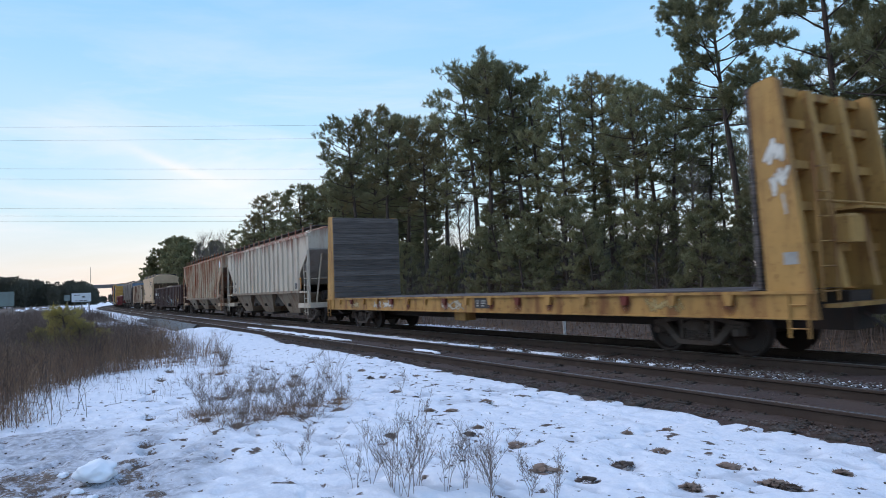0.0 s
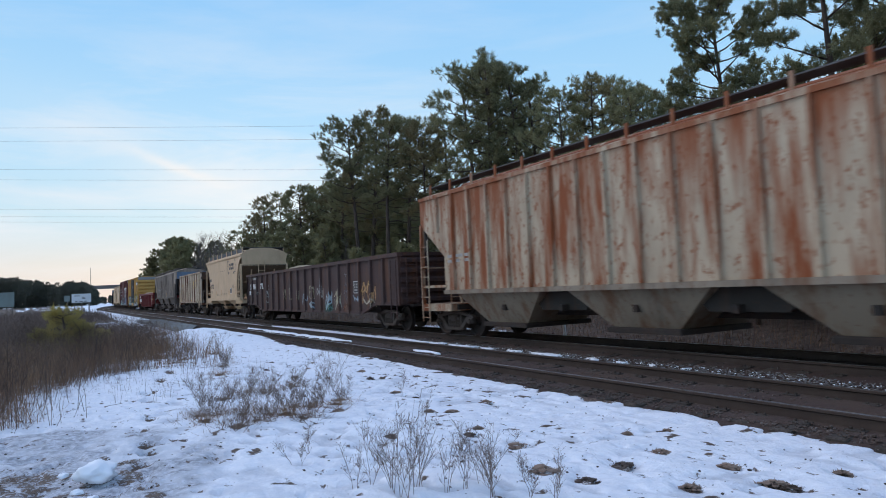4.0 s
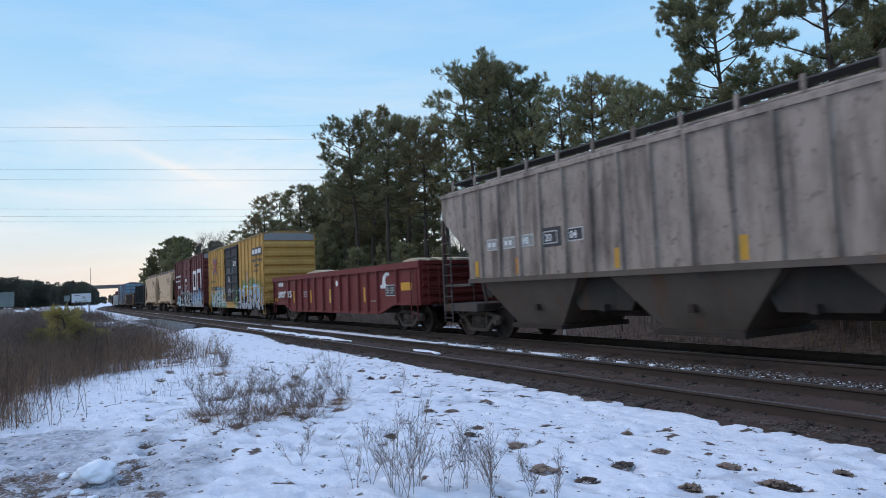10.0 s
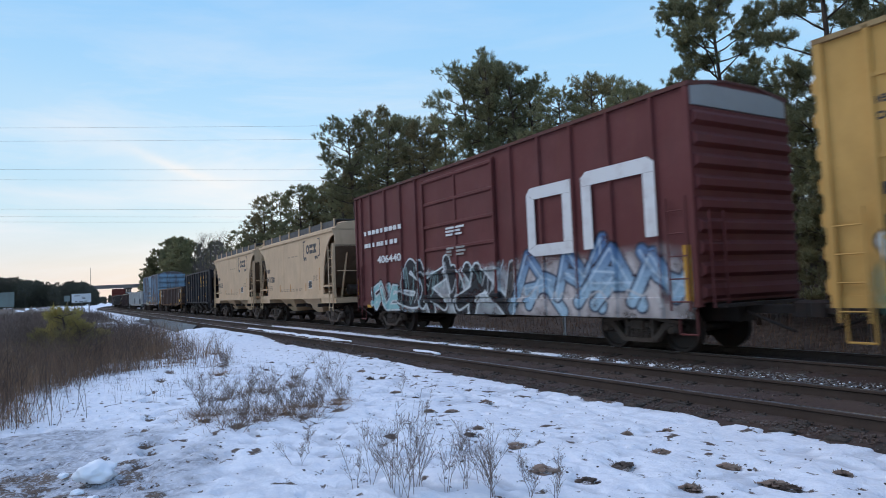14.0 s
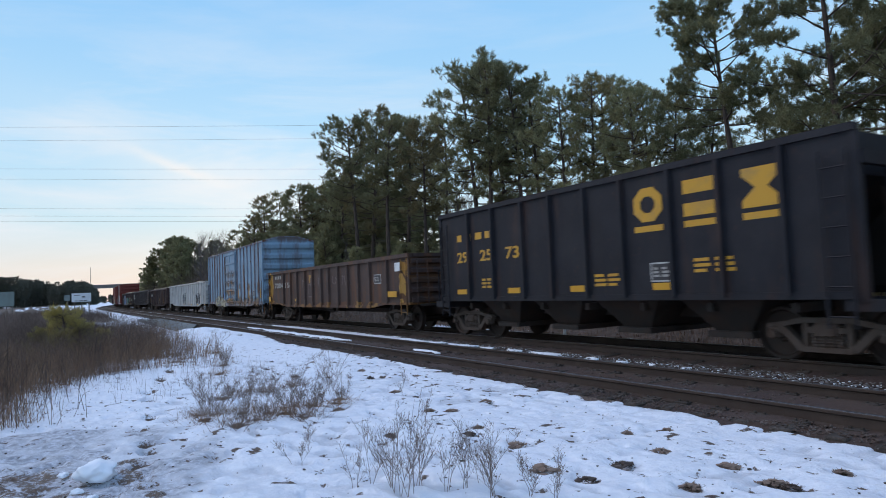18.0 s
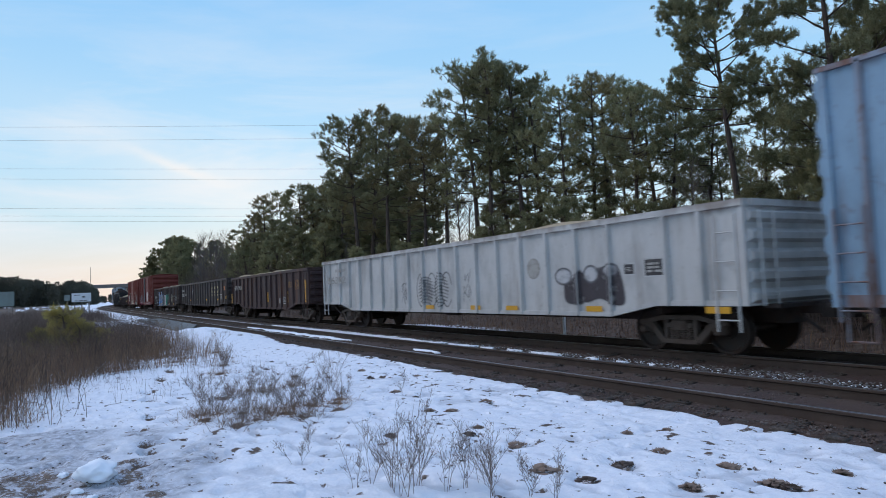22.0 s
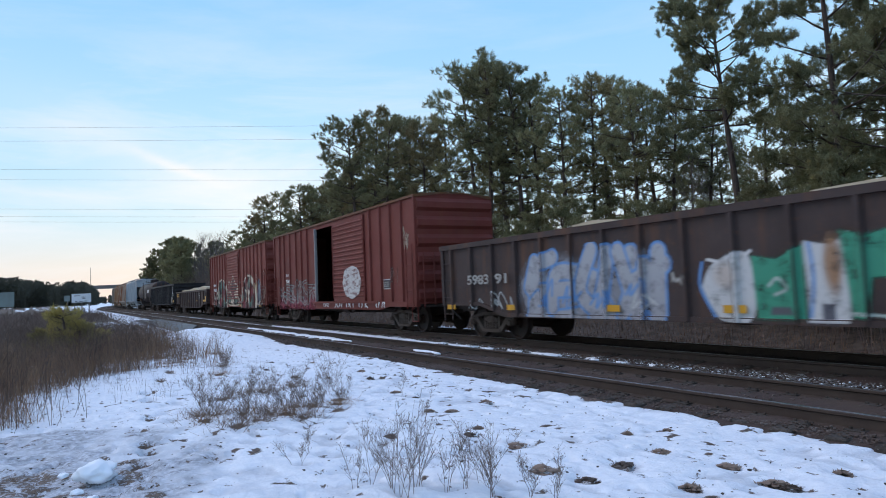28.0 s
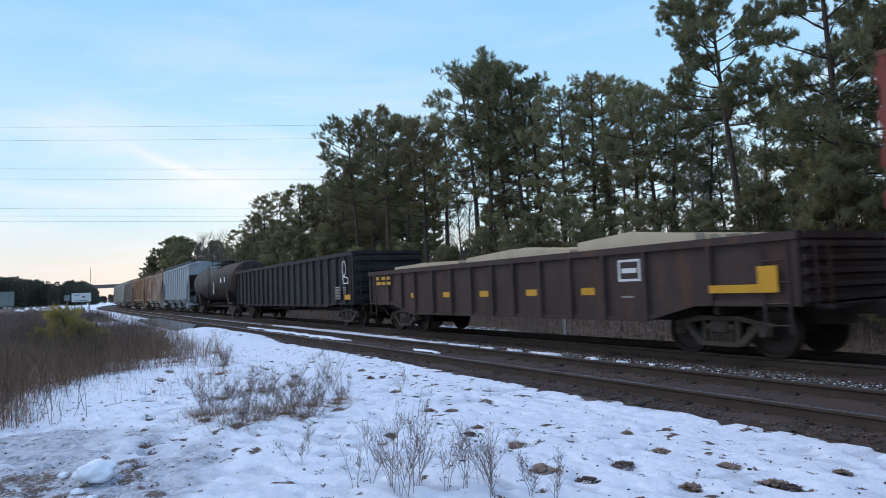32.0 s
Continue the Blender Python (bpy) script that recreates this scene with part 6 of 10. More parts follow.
    for x, wd, c in ((-8.2, 1.1, (0.45, 0.36, 0.20)), (-5.8, 0.6, (0.58, 0.54, 0.46)), (-5.0, 0.9, (0.60, 0.57, 0.50)), (-1.0, 1.4, (0.50, 0.44, 0.34)), (7.2, 0.9, (0.44, 0.32, 0.14))):
        sp.scribble(x, x + wd, 0.82, 1.10, c, 0.05, 11)
        sp.scribble(x, x + wd, 0.82, 1.10, c, 0.04, 9)
    for n, x in enumerate(spread(-h + 1.5, h - 1.5, 16)):
        if n % 2 or n % 3 == 1:
            sp.mist(x, 0.98, 0.16, 0.20, (0.17, 0.045, 0.03), 0.8)
    sp.put(car, "sprayed_mark", "faded sprayed tags and red stains on the sill", flat)
    sp = Spray(h - 0.80, h - 0.12, 2.3, 4.2, 0.02, 72)
    sp.scribble(h - 0.66, h - 0.36, 3.2, 3.75, (0.66, 0.62, 0.54), 0.075, 9)
    sp.scribble(h - 0.58, h - 0.28, 2.75, 3.3, (0.64, 0.60, 0.52), 0.07, 9)
    sp.stroke([(h - 0.40, 2.75), (h - 0.36, 2.45)], 0.05, (0.62, 0.58, 0.50), strength=0.7)
    sp.put(car, "sprayed_mark", "white sprayed tag on the bulkhead post", lambda x, z: 0.045 + 0 * x)
    patch(car, "data_plate", 1.0, 1.75, 0.86, 1.14, M_INK, y)
    bars(car, "data_stencil", 1.08, 0.90, 0.5, 0.2, 3, M_DIM, y - 0.004, 8, 2)
    patch(car, "data_plate", h - 0.46, h - 0.22, 1.62, 1.82, M_DIM, -w - 0.021, "scuffed white data plate")
    part("brake_box", Geo().block(-0.5, 0.1, -1.3, -0.9, 0.48, 0.72, 0.02).box(-0.25, -0.1, -1.2, -1.1, 0.7, 0.80), body, car)
    centre_sill(car, h - 0.1, 0.50, z1 - 0.07, 0.35)
    part("truss_sill", Geo().prism([(-h + 3, 0.8), (h - 3, 0.8), (h - 4.2, 0.48), (-h + 4.2, 0.48)], "y", -0.30, -0.36), M_STEEL, car)
    trucks(car, h - 2.6)
    couplers(car, h, *reach(i))


def plate(car, x, z, w, hh, y, seed=0):
    rim = part("data_plate", Geo().box(x - 0.03, x + w + 0.03, y - 0.004, y, z - 0.03, z + hh + 0.03), M_STENCIL, car, "black data plate with a pale rim")
    part("plate_face", Geo().box(x, x + w, y - 0.006, y - 0.0042, z, z + hh), M_INK, rim)
    bars(rim, "data_stencil", x + 0.05, z + 0.05, w - 0.1, hh - 0.1, 3, M_DIM, y - 0.0065, seed, 2)


M_BAY = paint("brown_hopper_belly", (0.27, 0.215, 0.16), 0.55, 0.6)
bulkhead_flat(0)

# grey ribbed covered hopper with rust running from its roof edge
m = paint("pale_grey_hopper_paint", (0.545, 0.465, 0.37), 0.25, 0.20, rust_colour=(0.24, 0.065, 0.03), runs=(4.28, 0.9, 0.8))
car, h = ribbed_hopper("pale grey ribbed covered hopper with rust streaks", *ENDS[1], 4.30, m, spread(-7.37, 7.09, 18), reach(1), M_BAY, paint("grey_slope_sheet", (0.30, 0.28, 0.26), 0.15, 0.6))
lettering("number", "16 29 4", 0.34, -7.2, 1.75, Y, M_INK, car, 1.5)
bars(car, "reporting_mark", -7.25, 2.15, 1.2, 0.28, 1, M_INK, Y, 3, 3)
plate(car, 6.45, 1.72, 0.35, 0.26, Y, 4)
patch(car, "orange_strip", 6.85, 7.42, 2.14, 2.24, M_AMBER, Y)
patch(car, "orange_strip", 7.32, 7.42, 1.70, 2.138, M_AMBER, Y)
for x in (-5.3, -1.9, 0.1, 3.5):
    patch(car, "reflector", x, x + 0.12, 1.66, 2.05, M_AMBER, Y)

# rusty covered hopper
m = paint("rusted_cream_hopper_paint", (0.46, 0.36, 0.25), 0.85, 0.25, rust_colour=(0.25, 0.072, 0.026), runs=(4.40, 1.9, 0.9))
car, h = ribbed_hopper("cream covered hopper thickly streaked with orange rust", *ENDS[2], 4.38, m, spread(-7.6, 7.6, 18), reach(2), M_BAY, paint("rusty_slope_sheet", (0.15, 0.10, 0.08), 0.6, 0.6), side_low=1.42)
part("round_emblem", Geo().prism([(7.85 + 0.26 * math.cos(a), 3.85 + 0.26 * math.sin(a)) for a in np.linspace(0, 2 * math.pi, 25)[:-1]], "y", Y - 0.004, Y), M_WHITE, car, "white round emblem")
plate(car, 5.6, 1.7, 0.5, 0.3, Y, 5)
bars(car, "reporting_mark", -7.1, 2.2, 1.4, 0.3, 2, M_DIM, Y, 6, 3)

# long brown gondola with scattered white tags
m = paint("brown_gondola_paint", (0.066, 0.038, 0.035), 0.35, 0.35)
car, h = gondola("long brown gondola with white scrawled tags", *ENDS[3], 2.78, m, spread(-9.3, 9.3, 18), reach(3), 0.62)
lettering("number", "5 98 5 72", 0.42, -9.6, 1.88, YR - 0.001, M_WHITE, car, 3.0)
bars(car, "reporting_mark", -8.9, 2.38, 0.8, 0.2, 1, M_DIM, YR, 1, 3)


M_FAINT = material("faint_spray", (0.16, 0.12, 0.115), 0.8)


def outline(car, name, pts, width, mat, y, label=""):
    """A closed painted line."""
    g = Geo()
    for a, b in zip(pts, pts[1:] + pts[:1]):
        dx, dz = b[0] - a[0], b[1] - a[1]
        ln = math.hypot(dx, dz) or 1
        u, w = -dz / ln * width / 2, dx / ln * width / 2
        g.prism([(a[0] + u, a[1] + w), (b[0] + u, b[1] + w), (b[0] - u, b[1] - w), (a[0] - u, a[1] - w)], "y", y - 0.003, y)
    return part(name, g, mat, car, label)


def scrawl(car, x0, x1, z0, z1, mat, y, seed, width=0.05, strokes=9, name="sprayed_tag", label="sprayed scrawl"):
    """A hand-sprayed tag: a few bent strokes of paint."""
    q = random.Random(seed)
    g = Geo()
    n = strokes
    for i in range(n):
        cx = x0 + (x1 - x0) * (i + 0.5) / n
        w = (x1 - x0) / n * 0.75
        pts = [(cx + q.uniform(-w, w) * 0.6, z0 + (z1 - z0) * f) for f in (q.uniform(0, 0.15), q.uniform(0.3, 0.6), q.uniform(0.8, 1))]
        if q.random() < 0.5:
            pts.append((pts[-1][0] + w * 0.8, pts[-1][1] - 0.4 * (z1 - z0) * q.random()))
        lay = y - 0.0002 * i
        for a, b in zip(pts[:-1], pts[1:]):
            dx, dz = b[0] - a[0], b[1] - a[1]
            ln = math.hypot(dx, dz) or 1
            nx_, nz_ = -dz / ln * width / 2, dx / ln * width / 2
            g.prism([(a[0] + nx_, a[1] + nz_), (b[0] + nx_, b[1] + nz_), (b[0] - nx_, b[1] - nz_), (a[0] - nx_, a[1] - nz_)], "y", lay - 0.003, lay)
    return tagged(part(name, g, mat, car, label), kind="stuff")


face = gondola_face(spread(-9.3, 9.3, 18), 0.62)
BEIGE, ICE = (0.46, 0.39, 0.27), (0.36, 0.42, 0.46)
sp = Spray(-9.9, 9.6, 0.66, 2.4, 0.03, 61)
for word, a, b, lo, hi in (("EI", -3.1, -2.5, 1.22, 1.78), ("EL", -2.05, -1.5, 1.25, 1.80), ("EI", -0.9, -0.3, 1.2, 1.72), ("ELI", 1.08, 1.85, 1.25, 1.82)):
    sp.letters(word, a, b, lo, hi, 0.045, BEIGE, None, 0.0, None, 0.1)
sp.scribble(0.05, 0.85, 0.95, 1.5, ICE, 0.055, 12)
sp.scribble(1.05, 1.75, 0.75, 1.1, ICE, 0.05, 9)
sp.stroke([(1.1, 1.0), (1.4, 1.12), (1.8, 1.02)], 0.05, ICE)
sp.scribble(2.15, 2.95, 1.2, 1.75, (0.46, 0.42, 0.38), 0.06, 11)
sp.stroke([(2.75, 2.15), (2.78, 1.3)], 0.05, (0.40, 0.38, 0.36))
sp.mist(3.6, 0.85, 0.55, 0.22, (0.10, 0.22, 0.18), 0.8)
sp.scribble(3.2, 4.0, 0.95, 1.55, ICE, 0.06, 12)
sp.scribble(3.25, 3.95, 0.75, 1.3, ICE, 0.05, 8)
sp.scribble(4.3, 5.1, 0.95, 1.65, BEIGE, 0.06, 12)
sp.scribble(4.35, 5.1, 0.70, 1.2, (0.42, 0.38, 0.30), 0.06, 8)
sp.stroke([(5.45, 2.22), (5.8, 2.2)], 0.05, (0.17, 0.15, 0.155))
sp.stroke([(5.62, 2.2), (5.62, 1.8)], 0.05, (0.17, 0.15, 0.155))
sp.stroke([(5.45, 1.78), (5.82, 1.76)], 0.05, (0.17, 0.15, 0.155))
sp.stroke([(5.65, 1.18), (5.45, 1.45), (5.55, 1.58), (5.66, 1.47), (5.78, 1.58), (5.88, 1.45), (5.65, 1.18)], 0.05, (0.17, 0.15, 0.165))
sp.mist(5.7, 0.85, 0.5, 0.2, (0.18, 0.08, 0.05), 0.7)
sp.scribble(6.4, 7.0, 1.1, 1.38, (0.32, 0.38, 0.44), 0.06, 9)
sp.scribble(7.2, 8.1, 1.25, 1.95, (0.46, 0.27, 0.12), 0.07, 12)
sp.scribble(7.3, 8.5, 1.0, 1.7, (0.42, 0.24, 0.12), 0.06, 10)
sp.scribble(7.4, 8.6, 0.9, 1.2, (0.48, 0.42, 0.32), 0.06, 9)
sp.stroke([(-5.0, 1.25), (-5.35, 1.7), (-5.15, 1.9), (-4.98, 1.7), (-4.75, 1.85), (-4.65, 1.6), (-5.0, 1.25)], 0.04, (0.16, 0.12, 0.12))
for n in range(3):
    sp.scribble(-6.4, -5.8, 0.95 + 0.3 * n, 1.5 + 0.3 * n, (0.40, 0.38, 0.36), 0.04, 9)
sp.scribble(-9.5, -9.0, 1.35, 1.75, (0.20, 0.17, 0.17), 0.04, 8)
sp.scribble(-8.5, -7.7, 1.5, 1.85, (0.30, 0.28, 0.27), 0.04, 9)
sp.put(car, "sprayed_tag", "beige, pale blue and orange sprayed tags", face)
plate(car, 6.45, 1.45, 0.50, 0.42, Y, 57)
blob(car, "paint_blot", [(-10.15, 1.55), (-9.85, 1.52), (-9.72, 1.68), (-9.80, 1.80), (-10.1, 1.78)], M_WHITE, Y, "white blot of paint")
bundle("timber_load", "stack of pale boards lying in a gondola", (ENDS[3][0] + ENDS[3][1]) / 2, -3.6, -0.2, 2.90, M_LOAD, half=1.0, seed=3)

# tan two-bay covered hoppers
M_TAN = paint("tan_hopper_paint", (0.58, 0.405, 0.255), 0.10, 0.15)
# The slope sheets' tan is darkened, with their shade put into the colour.
M_TAN_SHADED = paint("tan_hopper_shade_sheet", (0.16, 0.12, 0.085), 0.3, 0.6)
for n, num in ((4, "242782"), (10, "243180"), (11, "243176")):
    smooth_hopper("tan two-bay covered hopper with dark brown markings", *ENDS[n], M_TAN, reach(n), M_TAN_SHADED, num)

# white open hopper with rusty ribs
m = paint("chalky_white_hopper_paint", (0.60, 0.48, 0.36), 0.35, 0.20, rust_colour=(0.15, 0.055, 0.032), runs=(3.70, 0.45, 0.8))
mr = paint("rusty_hopper_frame", (0.085, 0.050, 0.036), 0.8, 0.5)
car, h = open_hopper("chalky white open hopper with rusty ribs and yellow markings", *ENDS[5], 3.69, m, spread(-4.2, 5.18, 9), reach(5), 1.14, mr, paint("stained_hopper_ribs", (0.50, 0.38, 0.27), 0.9, 0.3, rust_colour=(0.14, 0.06, 0.035)))
emblem(car, 1.98, 2.55, 0.62, 0.50, 1.16, M_GOLD, Y, 0.08)
lettering("number", "29  15  47", 0.46, -5.0, 1.96, Y, M_GOLD, car, 3.0)
bars(car, "reporting_mark", -4.95, 2.50, 2.0, 0.40, 1, M_GOLD, Y, 4, 4)
patch(car, "reflector", -5.25, -5.05, 1.25, 2.0, M_REFLECT, Y)
patch(car, "reflector", 5.25, 5.42, 1.25, 2.3, M_REFLECT, Y)
for x in (-2.6, 0.8, 2.2):
    patch(car, "reflector", x, x + 0.5, 1.22, 1.34, M_REFLECT, Y)
plate(car, 2.2, 1.42, 0.4, 0.28, Y, 9)

# grey ribbed covered hopper with a blue end
m = paint("grey_hopper_paint", (0.335, 0.265, 0.217), 0.55, 0.7, rust_colour=(0.085, 0.06, 0.048))
car, h = ribbed_hopper("weathered grey ribbed covered hopper with a blue end", *ENDS[6], 4.27, m, spread(-7.48, 7.20, 18), reach(6), paint("grey_belly", (0.115, 0.090, 0.073), 0.3, 0.6), M_DARK_SHEET, side_low=1.70, end_mat=paint("grimy_end_steel", (0.085, 0.072, 0.066), 0.4, 0.6))
M_BLUE_END = paint("blue_end_paint", (0.15, 0.21, 0.29), 0.3, 0.6)
part("end_sheet", Geo().box(h + 0.002, h + 0.012, -1.40, 1.40, 3.56, 4.24), M_BLUE_END, car, "faded blue end sheet")
part("brake_wheel", Geo().lathe([(h + 0.10, 0.28), (h + 0.13, 0.28), (h + 0.13, 0.22), (h + 0.10, 0.22)], "x", 18, (0, 0.6, 2.2)), M_STEEL, car)
for n, x in enumerate((-6.38, -5.62, -4.87, -3.98, -3.10)):
    if n == 3:
        patch(car, "dark_patch", x - 0.12, x + 0.66, 2.36, 2.82, M_INK, Y)
    p = patch(car, "number_patch", x, x + 0.52, 2.43, 2.74, M_STENCIL, Y - 0.002)
    patch(car, "number_field", x + 0.03, x + 0.49, 2.46, 2.71, M_DIM if n < 3 else M_INK, Y - 0.004)
    if n < 2:
        bars(car, "reporting_mark", x + 0.07, 2.49, 0.38, 0.19, 1, M_WHITE, Y - 0.006, 40 + n, 2)
    else:
        lettering("number", ("98", "20", "04")[n - 2], 0.24, x + 0.08, 2.50, Y - 0.006, M_WHITE, car)
for x in (-7.0, -5.12, -1.68, 1.25, 4.2, 7.0):
    patch(car, "reflector", x, x + (0.10 if x == -5.12 else 0.17), 1.75, 2.18 if x < 5 else 2.7, M_AMBER if x == -5.12 else M_GOLD, Y)
plate(car, 4.45, 1.85, 0.45, 0.28, Y, 12)

# red gondola
m = paint("red_gondola_paint", (0.155, 0.028, 0.026), 0.15, 0.25)
car, h = gondola("dark red gondola with white numbers and yellow reflectors", *ENDS[7], 2.40, m, [-5.66, -4.46, -3.56, -2.64, -1.70, -0.62, 0.48, 1.42, 2.34, 3.36, 4.20, 5.10, 6.70], reach(7), 0.62, rim=0.22)
lettering("number", "5807 15", 0.44, -7.3, 1.32, YR, M_WHITE, car, 2.3)
bars(car, "reporting_mark", -7.2, 1.82, 0.9, 0.34, 1, M_WHITE, YR, 3, 3)
for x in (-5.0, -2.45, 0.05, 3.75):
    patch(car, "reflector", x, x + 0.16, 1.05, 1.62, M_REFLECT, Y)
patch(car, "reflector", 6.95, 7.75, 1.45, 1.72, M_REFLECT, Y)
patch(car, "reflector", -8.2, -7.75, 1.12, 1.28, M_REFLECT, Y)
plate(car, 5.75, 1.30, 0.75, 0.34, Y, 14)
part("round_emblem", Geo().prism([(5.3, 1.55), (5.9, 1.55), (5.9, 1.68), (5.75, 1.68), (5.70, 1.85), (5.85, 2.0), (6.05, 2.0), (6.05, 2.1), (5.75, 2.12), (5.52, 1.98), (5.45, 1.68), (5.3, 1.68)], "y", Y - 0.004, Y), M_WHITE, car, "white wheel-like emblem")
part("round_emblem", Geo().prism([(0.95 + 0.13 * math.cos(a), 1.85 + 0.13 * math.sin(a)) for a in np.linspace(0, 2 * math.pi, 17)[:-1]], "y", Y - 0.004, Y), M_WHITE, car)
bars(car, "data_stencil", -3.4, 1.3, 0.7, 0.3, 3, M_DIM, Y, 15, 2)
bars(car, "data_stencil", 4.4, 1.05, 0.5, 0.1, 1, M_DIM, Y, 16, 2)
bundle("timber_load", "stack of pale boards lying in a gondola", (ENDS[7][0] + ENDS[7][1]) / 2, -4.0, -1.0, 2.49, M_LOAD, seed=5, slope=0.06)
bundle("timber_load", "stack of pale boards lying in a gondola", (ENDS[7][0] + ENDS[7][1]) / 2, 6.3, 8.0, 2.50, M_LOAD, seed=6, slope=0.02)

# yellow box car with a black door and sprayed letters
TEAL, SKY, CHALK, GREYP, LIME = (0.13, 0.33, 0.33), (0.22, 0.45, 0.62), (0.68, 0.72, 0.74), (0.26, 0.25, 0.30), (0.36, 0.50, 0.32)
m = paint("yellow_boxcar_paint", (0.53, 0.30, 0.085), 0.10, 0.22)
md = paint("black_door_paint", (0.022, 0.022, 0.028), 0.15, 0.3)
fb_ribs = [-7.3, -6.38, -5.46, -4.68, -3.79, -2.80, 2.68, 3.62, 4.50, 5.39, 6.38, 7.24]
car, h = boxcar("tall yellow box car with black door and sprayed letters", *ENDS[8], 5.04, (m, m, paint("tan_roof", (0.33, 0.22, 0.10), 0.4, 0.4)), fb_ribs, (-2.02, 1.84), reach(8), seams=(4.30, 3.12, 1.95), ends=7, end_panel=M_GALV, door_mat=md, door_ribs=7, lip=0.1)
patch(car, "logo_plate", 5.60, 7.86, 3.86, 4.32, M_INK, Y - 0.071, "black logo plate")
for x in (5.74, 6.42, 7.10):
    patch(car, "logo_block", x, x + 0.56, 3.96, 4.22, M_WHITE, Y - 0.0755, "white logo block")
lettering("slogan", "Railcar Pooling", 0.26, 5.62, 3.50, Y - 0.071, M_INK, car, 2.25)
lettering("slogan", "Experts", 0.26, 6.05, 3.20, Y - 0.071, M_INK, car, 1.15)
bars(car, "web_address", 6.05, 2.86, 1.1, 0.18, 1, M_INK, Y - 0.071, 4, 3)
lettering("slogan", "next", 0.24, -7.34, 3.88, Y, M_INK, car, 0.5)
lettering("slogan", "load", 0.24, -7.34, 3.64, Y, M_INK, car, 0.5)
lettering("slogan", "any", 0.24, -4.55, 3.88, Y, M_INK, car, 0.42)
lettering("slogan", "road", 0.24, -4.55, 3.64, Y, M_INK, car, 0.5)
M_RED_MARK, M_BLUE_MARK = material("red_mark", (0.48, 0.06, 0.06), 0.6), material("blue_mark", (0.06, 0.08, 0.28), 0.6)
for k, side, mm, dz in ((1, -1, M_BLUE_MARK, -0.11), (1, -1, M_RED_MARK, 0.11), (-1, -1, M_RED_MARK, -0.11), (-1, -1, M_BLUE_MARK, 0.11), (1, 1, M_BLUE_MARK, 0.11), (1, 1, M_RED_MARK, -0.11), (-1, 1, M_RED_MARK, 0.11), (-1, 1, M_BLUE_MARK, -0.11)):
    z, xa, xb = 3.80, -5.55 + side * 0.10, -5.55 + side * 0.66
    za, zb = z + side * k * 0.08 + dz, z + side * k * 0.52 + dz
    blob(car, "crossed_arrow", [(xa, za - 0.085), (xb, zb - 0.085), (xb, zb + 0.085), (xa, za + 0.085)], mm, Y - 0.071)
lettering("number", "50", 0.42, -7.28, 1.98, Y, M_INK, car, 0.68)
lettering("number", "8980", 0.42, -6.30, 1.98, Y - 0.071, M_INK, car, 1.35)
bars(car, "reporting_mark", -7.28, 2.5, 1.5, 0.30, 1, M_INK, Y, 5, 4)
YD = -SIDE - 0.1205
bars(car, "door_notice", 0.75, 3.5, 0.95, 0.34, 4, M_WHITE, YD, 73, 2)
bars(car, "door_notice", -0.9, 1.5, 0.9, 0.5, 5, M_DIM, YD, 74, 2)
patch(car, "reflector", -1.9, -1.76, 1.25, 1.75, M_REFLECT, YD)
face = boxcar_face(fb_ribs + [-7.99, 7.99], 0.82, (-2.02, 1.84), (np.linspace(1.24, 4.76, 7), 0.055))
sp = Spray(-7.9, -1.75, 0.72, 2.3, 0.028, 1)
for cx, cz, rx, rz, c in ((-6.6, 1.25, 0.9, 0.6, (0.10, 0.30, 0.24)), (-5.2, 1.5, 1.1, 0.7, (0.11, 0.33, 0.30)), (-3.6, 1.45, 1.2, 0.75, (0.20, 0.42, 0.26)), (-2.6, 1.0, 0.9, 0.35, (0.13, 0.36, 0.24)), (-4.6, 1.95, 1.3, 0.3, (0.18, 0.36, 0.52))):
    sp.mist(cx, cz, rx, rz, c, 0.9)
sp.letters("WNRXA", -7.2, -2.4, 0.85, 1.85, 0.17, ((0.26, 0.26, 0.29), (0.42, 0.50, 0.50), 0.8, 1.9), (0.62, 0.68, 0.66), 0.045, (0.05, 0.06, 0.07), 0.25, wild=0.8)
for n in range(5):
    sp.scribble(-7.2 + n, -6.2 + n, 0.85, 1.9, (0.74, 0.78, 0.76), 0.035, 6, 0.8)
sp.put(car, "sprayed_lettering", "pale grey sprayed letters on a green cloud", face)
sp = Spray(0.15, 8.0, 0.66, 2.75, 0.028, 2)
for cx, cz, rx, rz, c, a in ((1.55, 1.7, 0.35, 0.6, (0.20, 0.34, 0.16), 0.7), (1.25, 1.1, 0.4, 0.35, (0.22, 0.36, 0.18), 0.7), (3.2, 2.15, 0.9, 0.4, (0.25, 0.42, 0.20), 0.6), (5.0, 2.25, 1.2, 0.4, (0.22, 0.38, 0.20), 0.6), (6.9, 2.05, 0.9, 0.4, (0.24, 0.42, 0.22), 0.6)):
    sp.mist(cx, cz, rx, rz, c, a)
sp.fill([(1.3, 0.60), (1.7, 1.1), (2.4, 1.35), (4.5, 1.5), (6.5, 1.45), (7.8, 1.2), (7.95, 0.60)], (0.025, 0.025, 0.032), 0.10)
KUS = ((0.30, 0.30, 0.33), (0.25, 0.50, 0.70), 1.25, 1.95)
sp.letters("KUS", 1.95, 5.35, 0.78, 1.90, 0.26, KUS, (0.66, 0.70, 0.74), 0.035, (0.02, 0.02, 0.025), 0.10, (0.78, 0.80, 0.82))
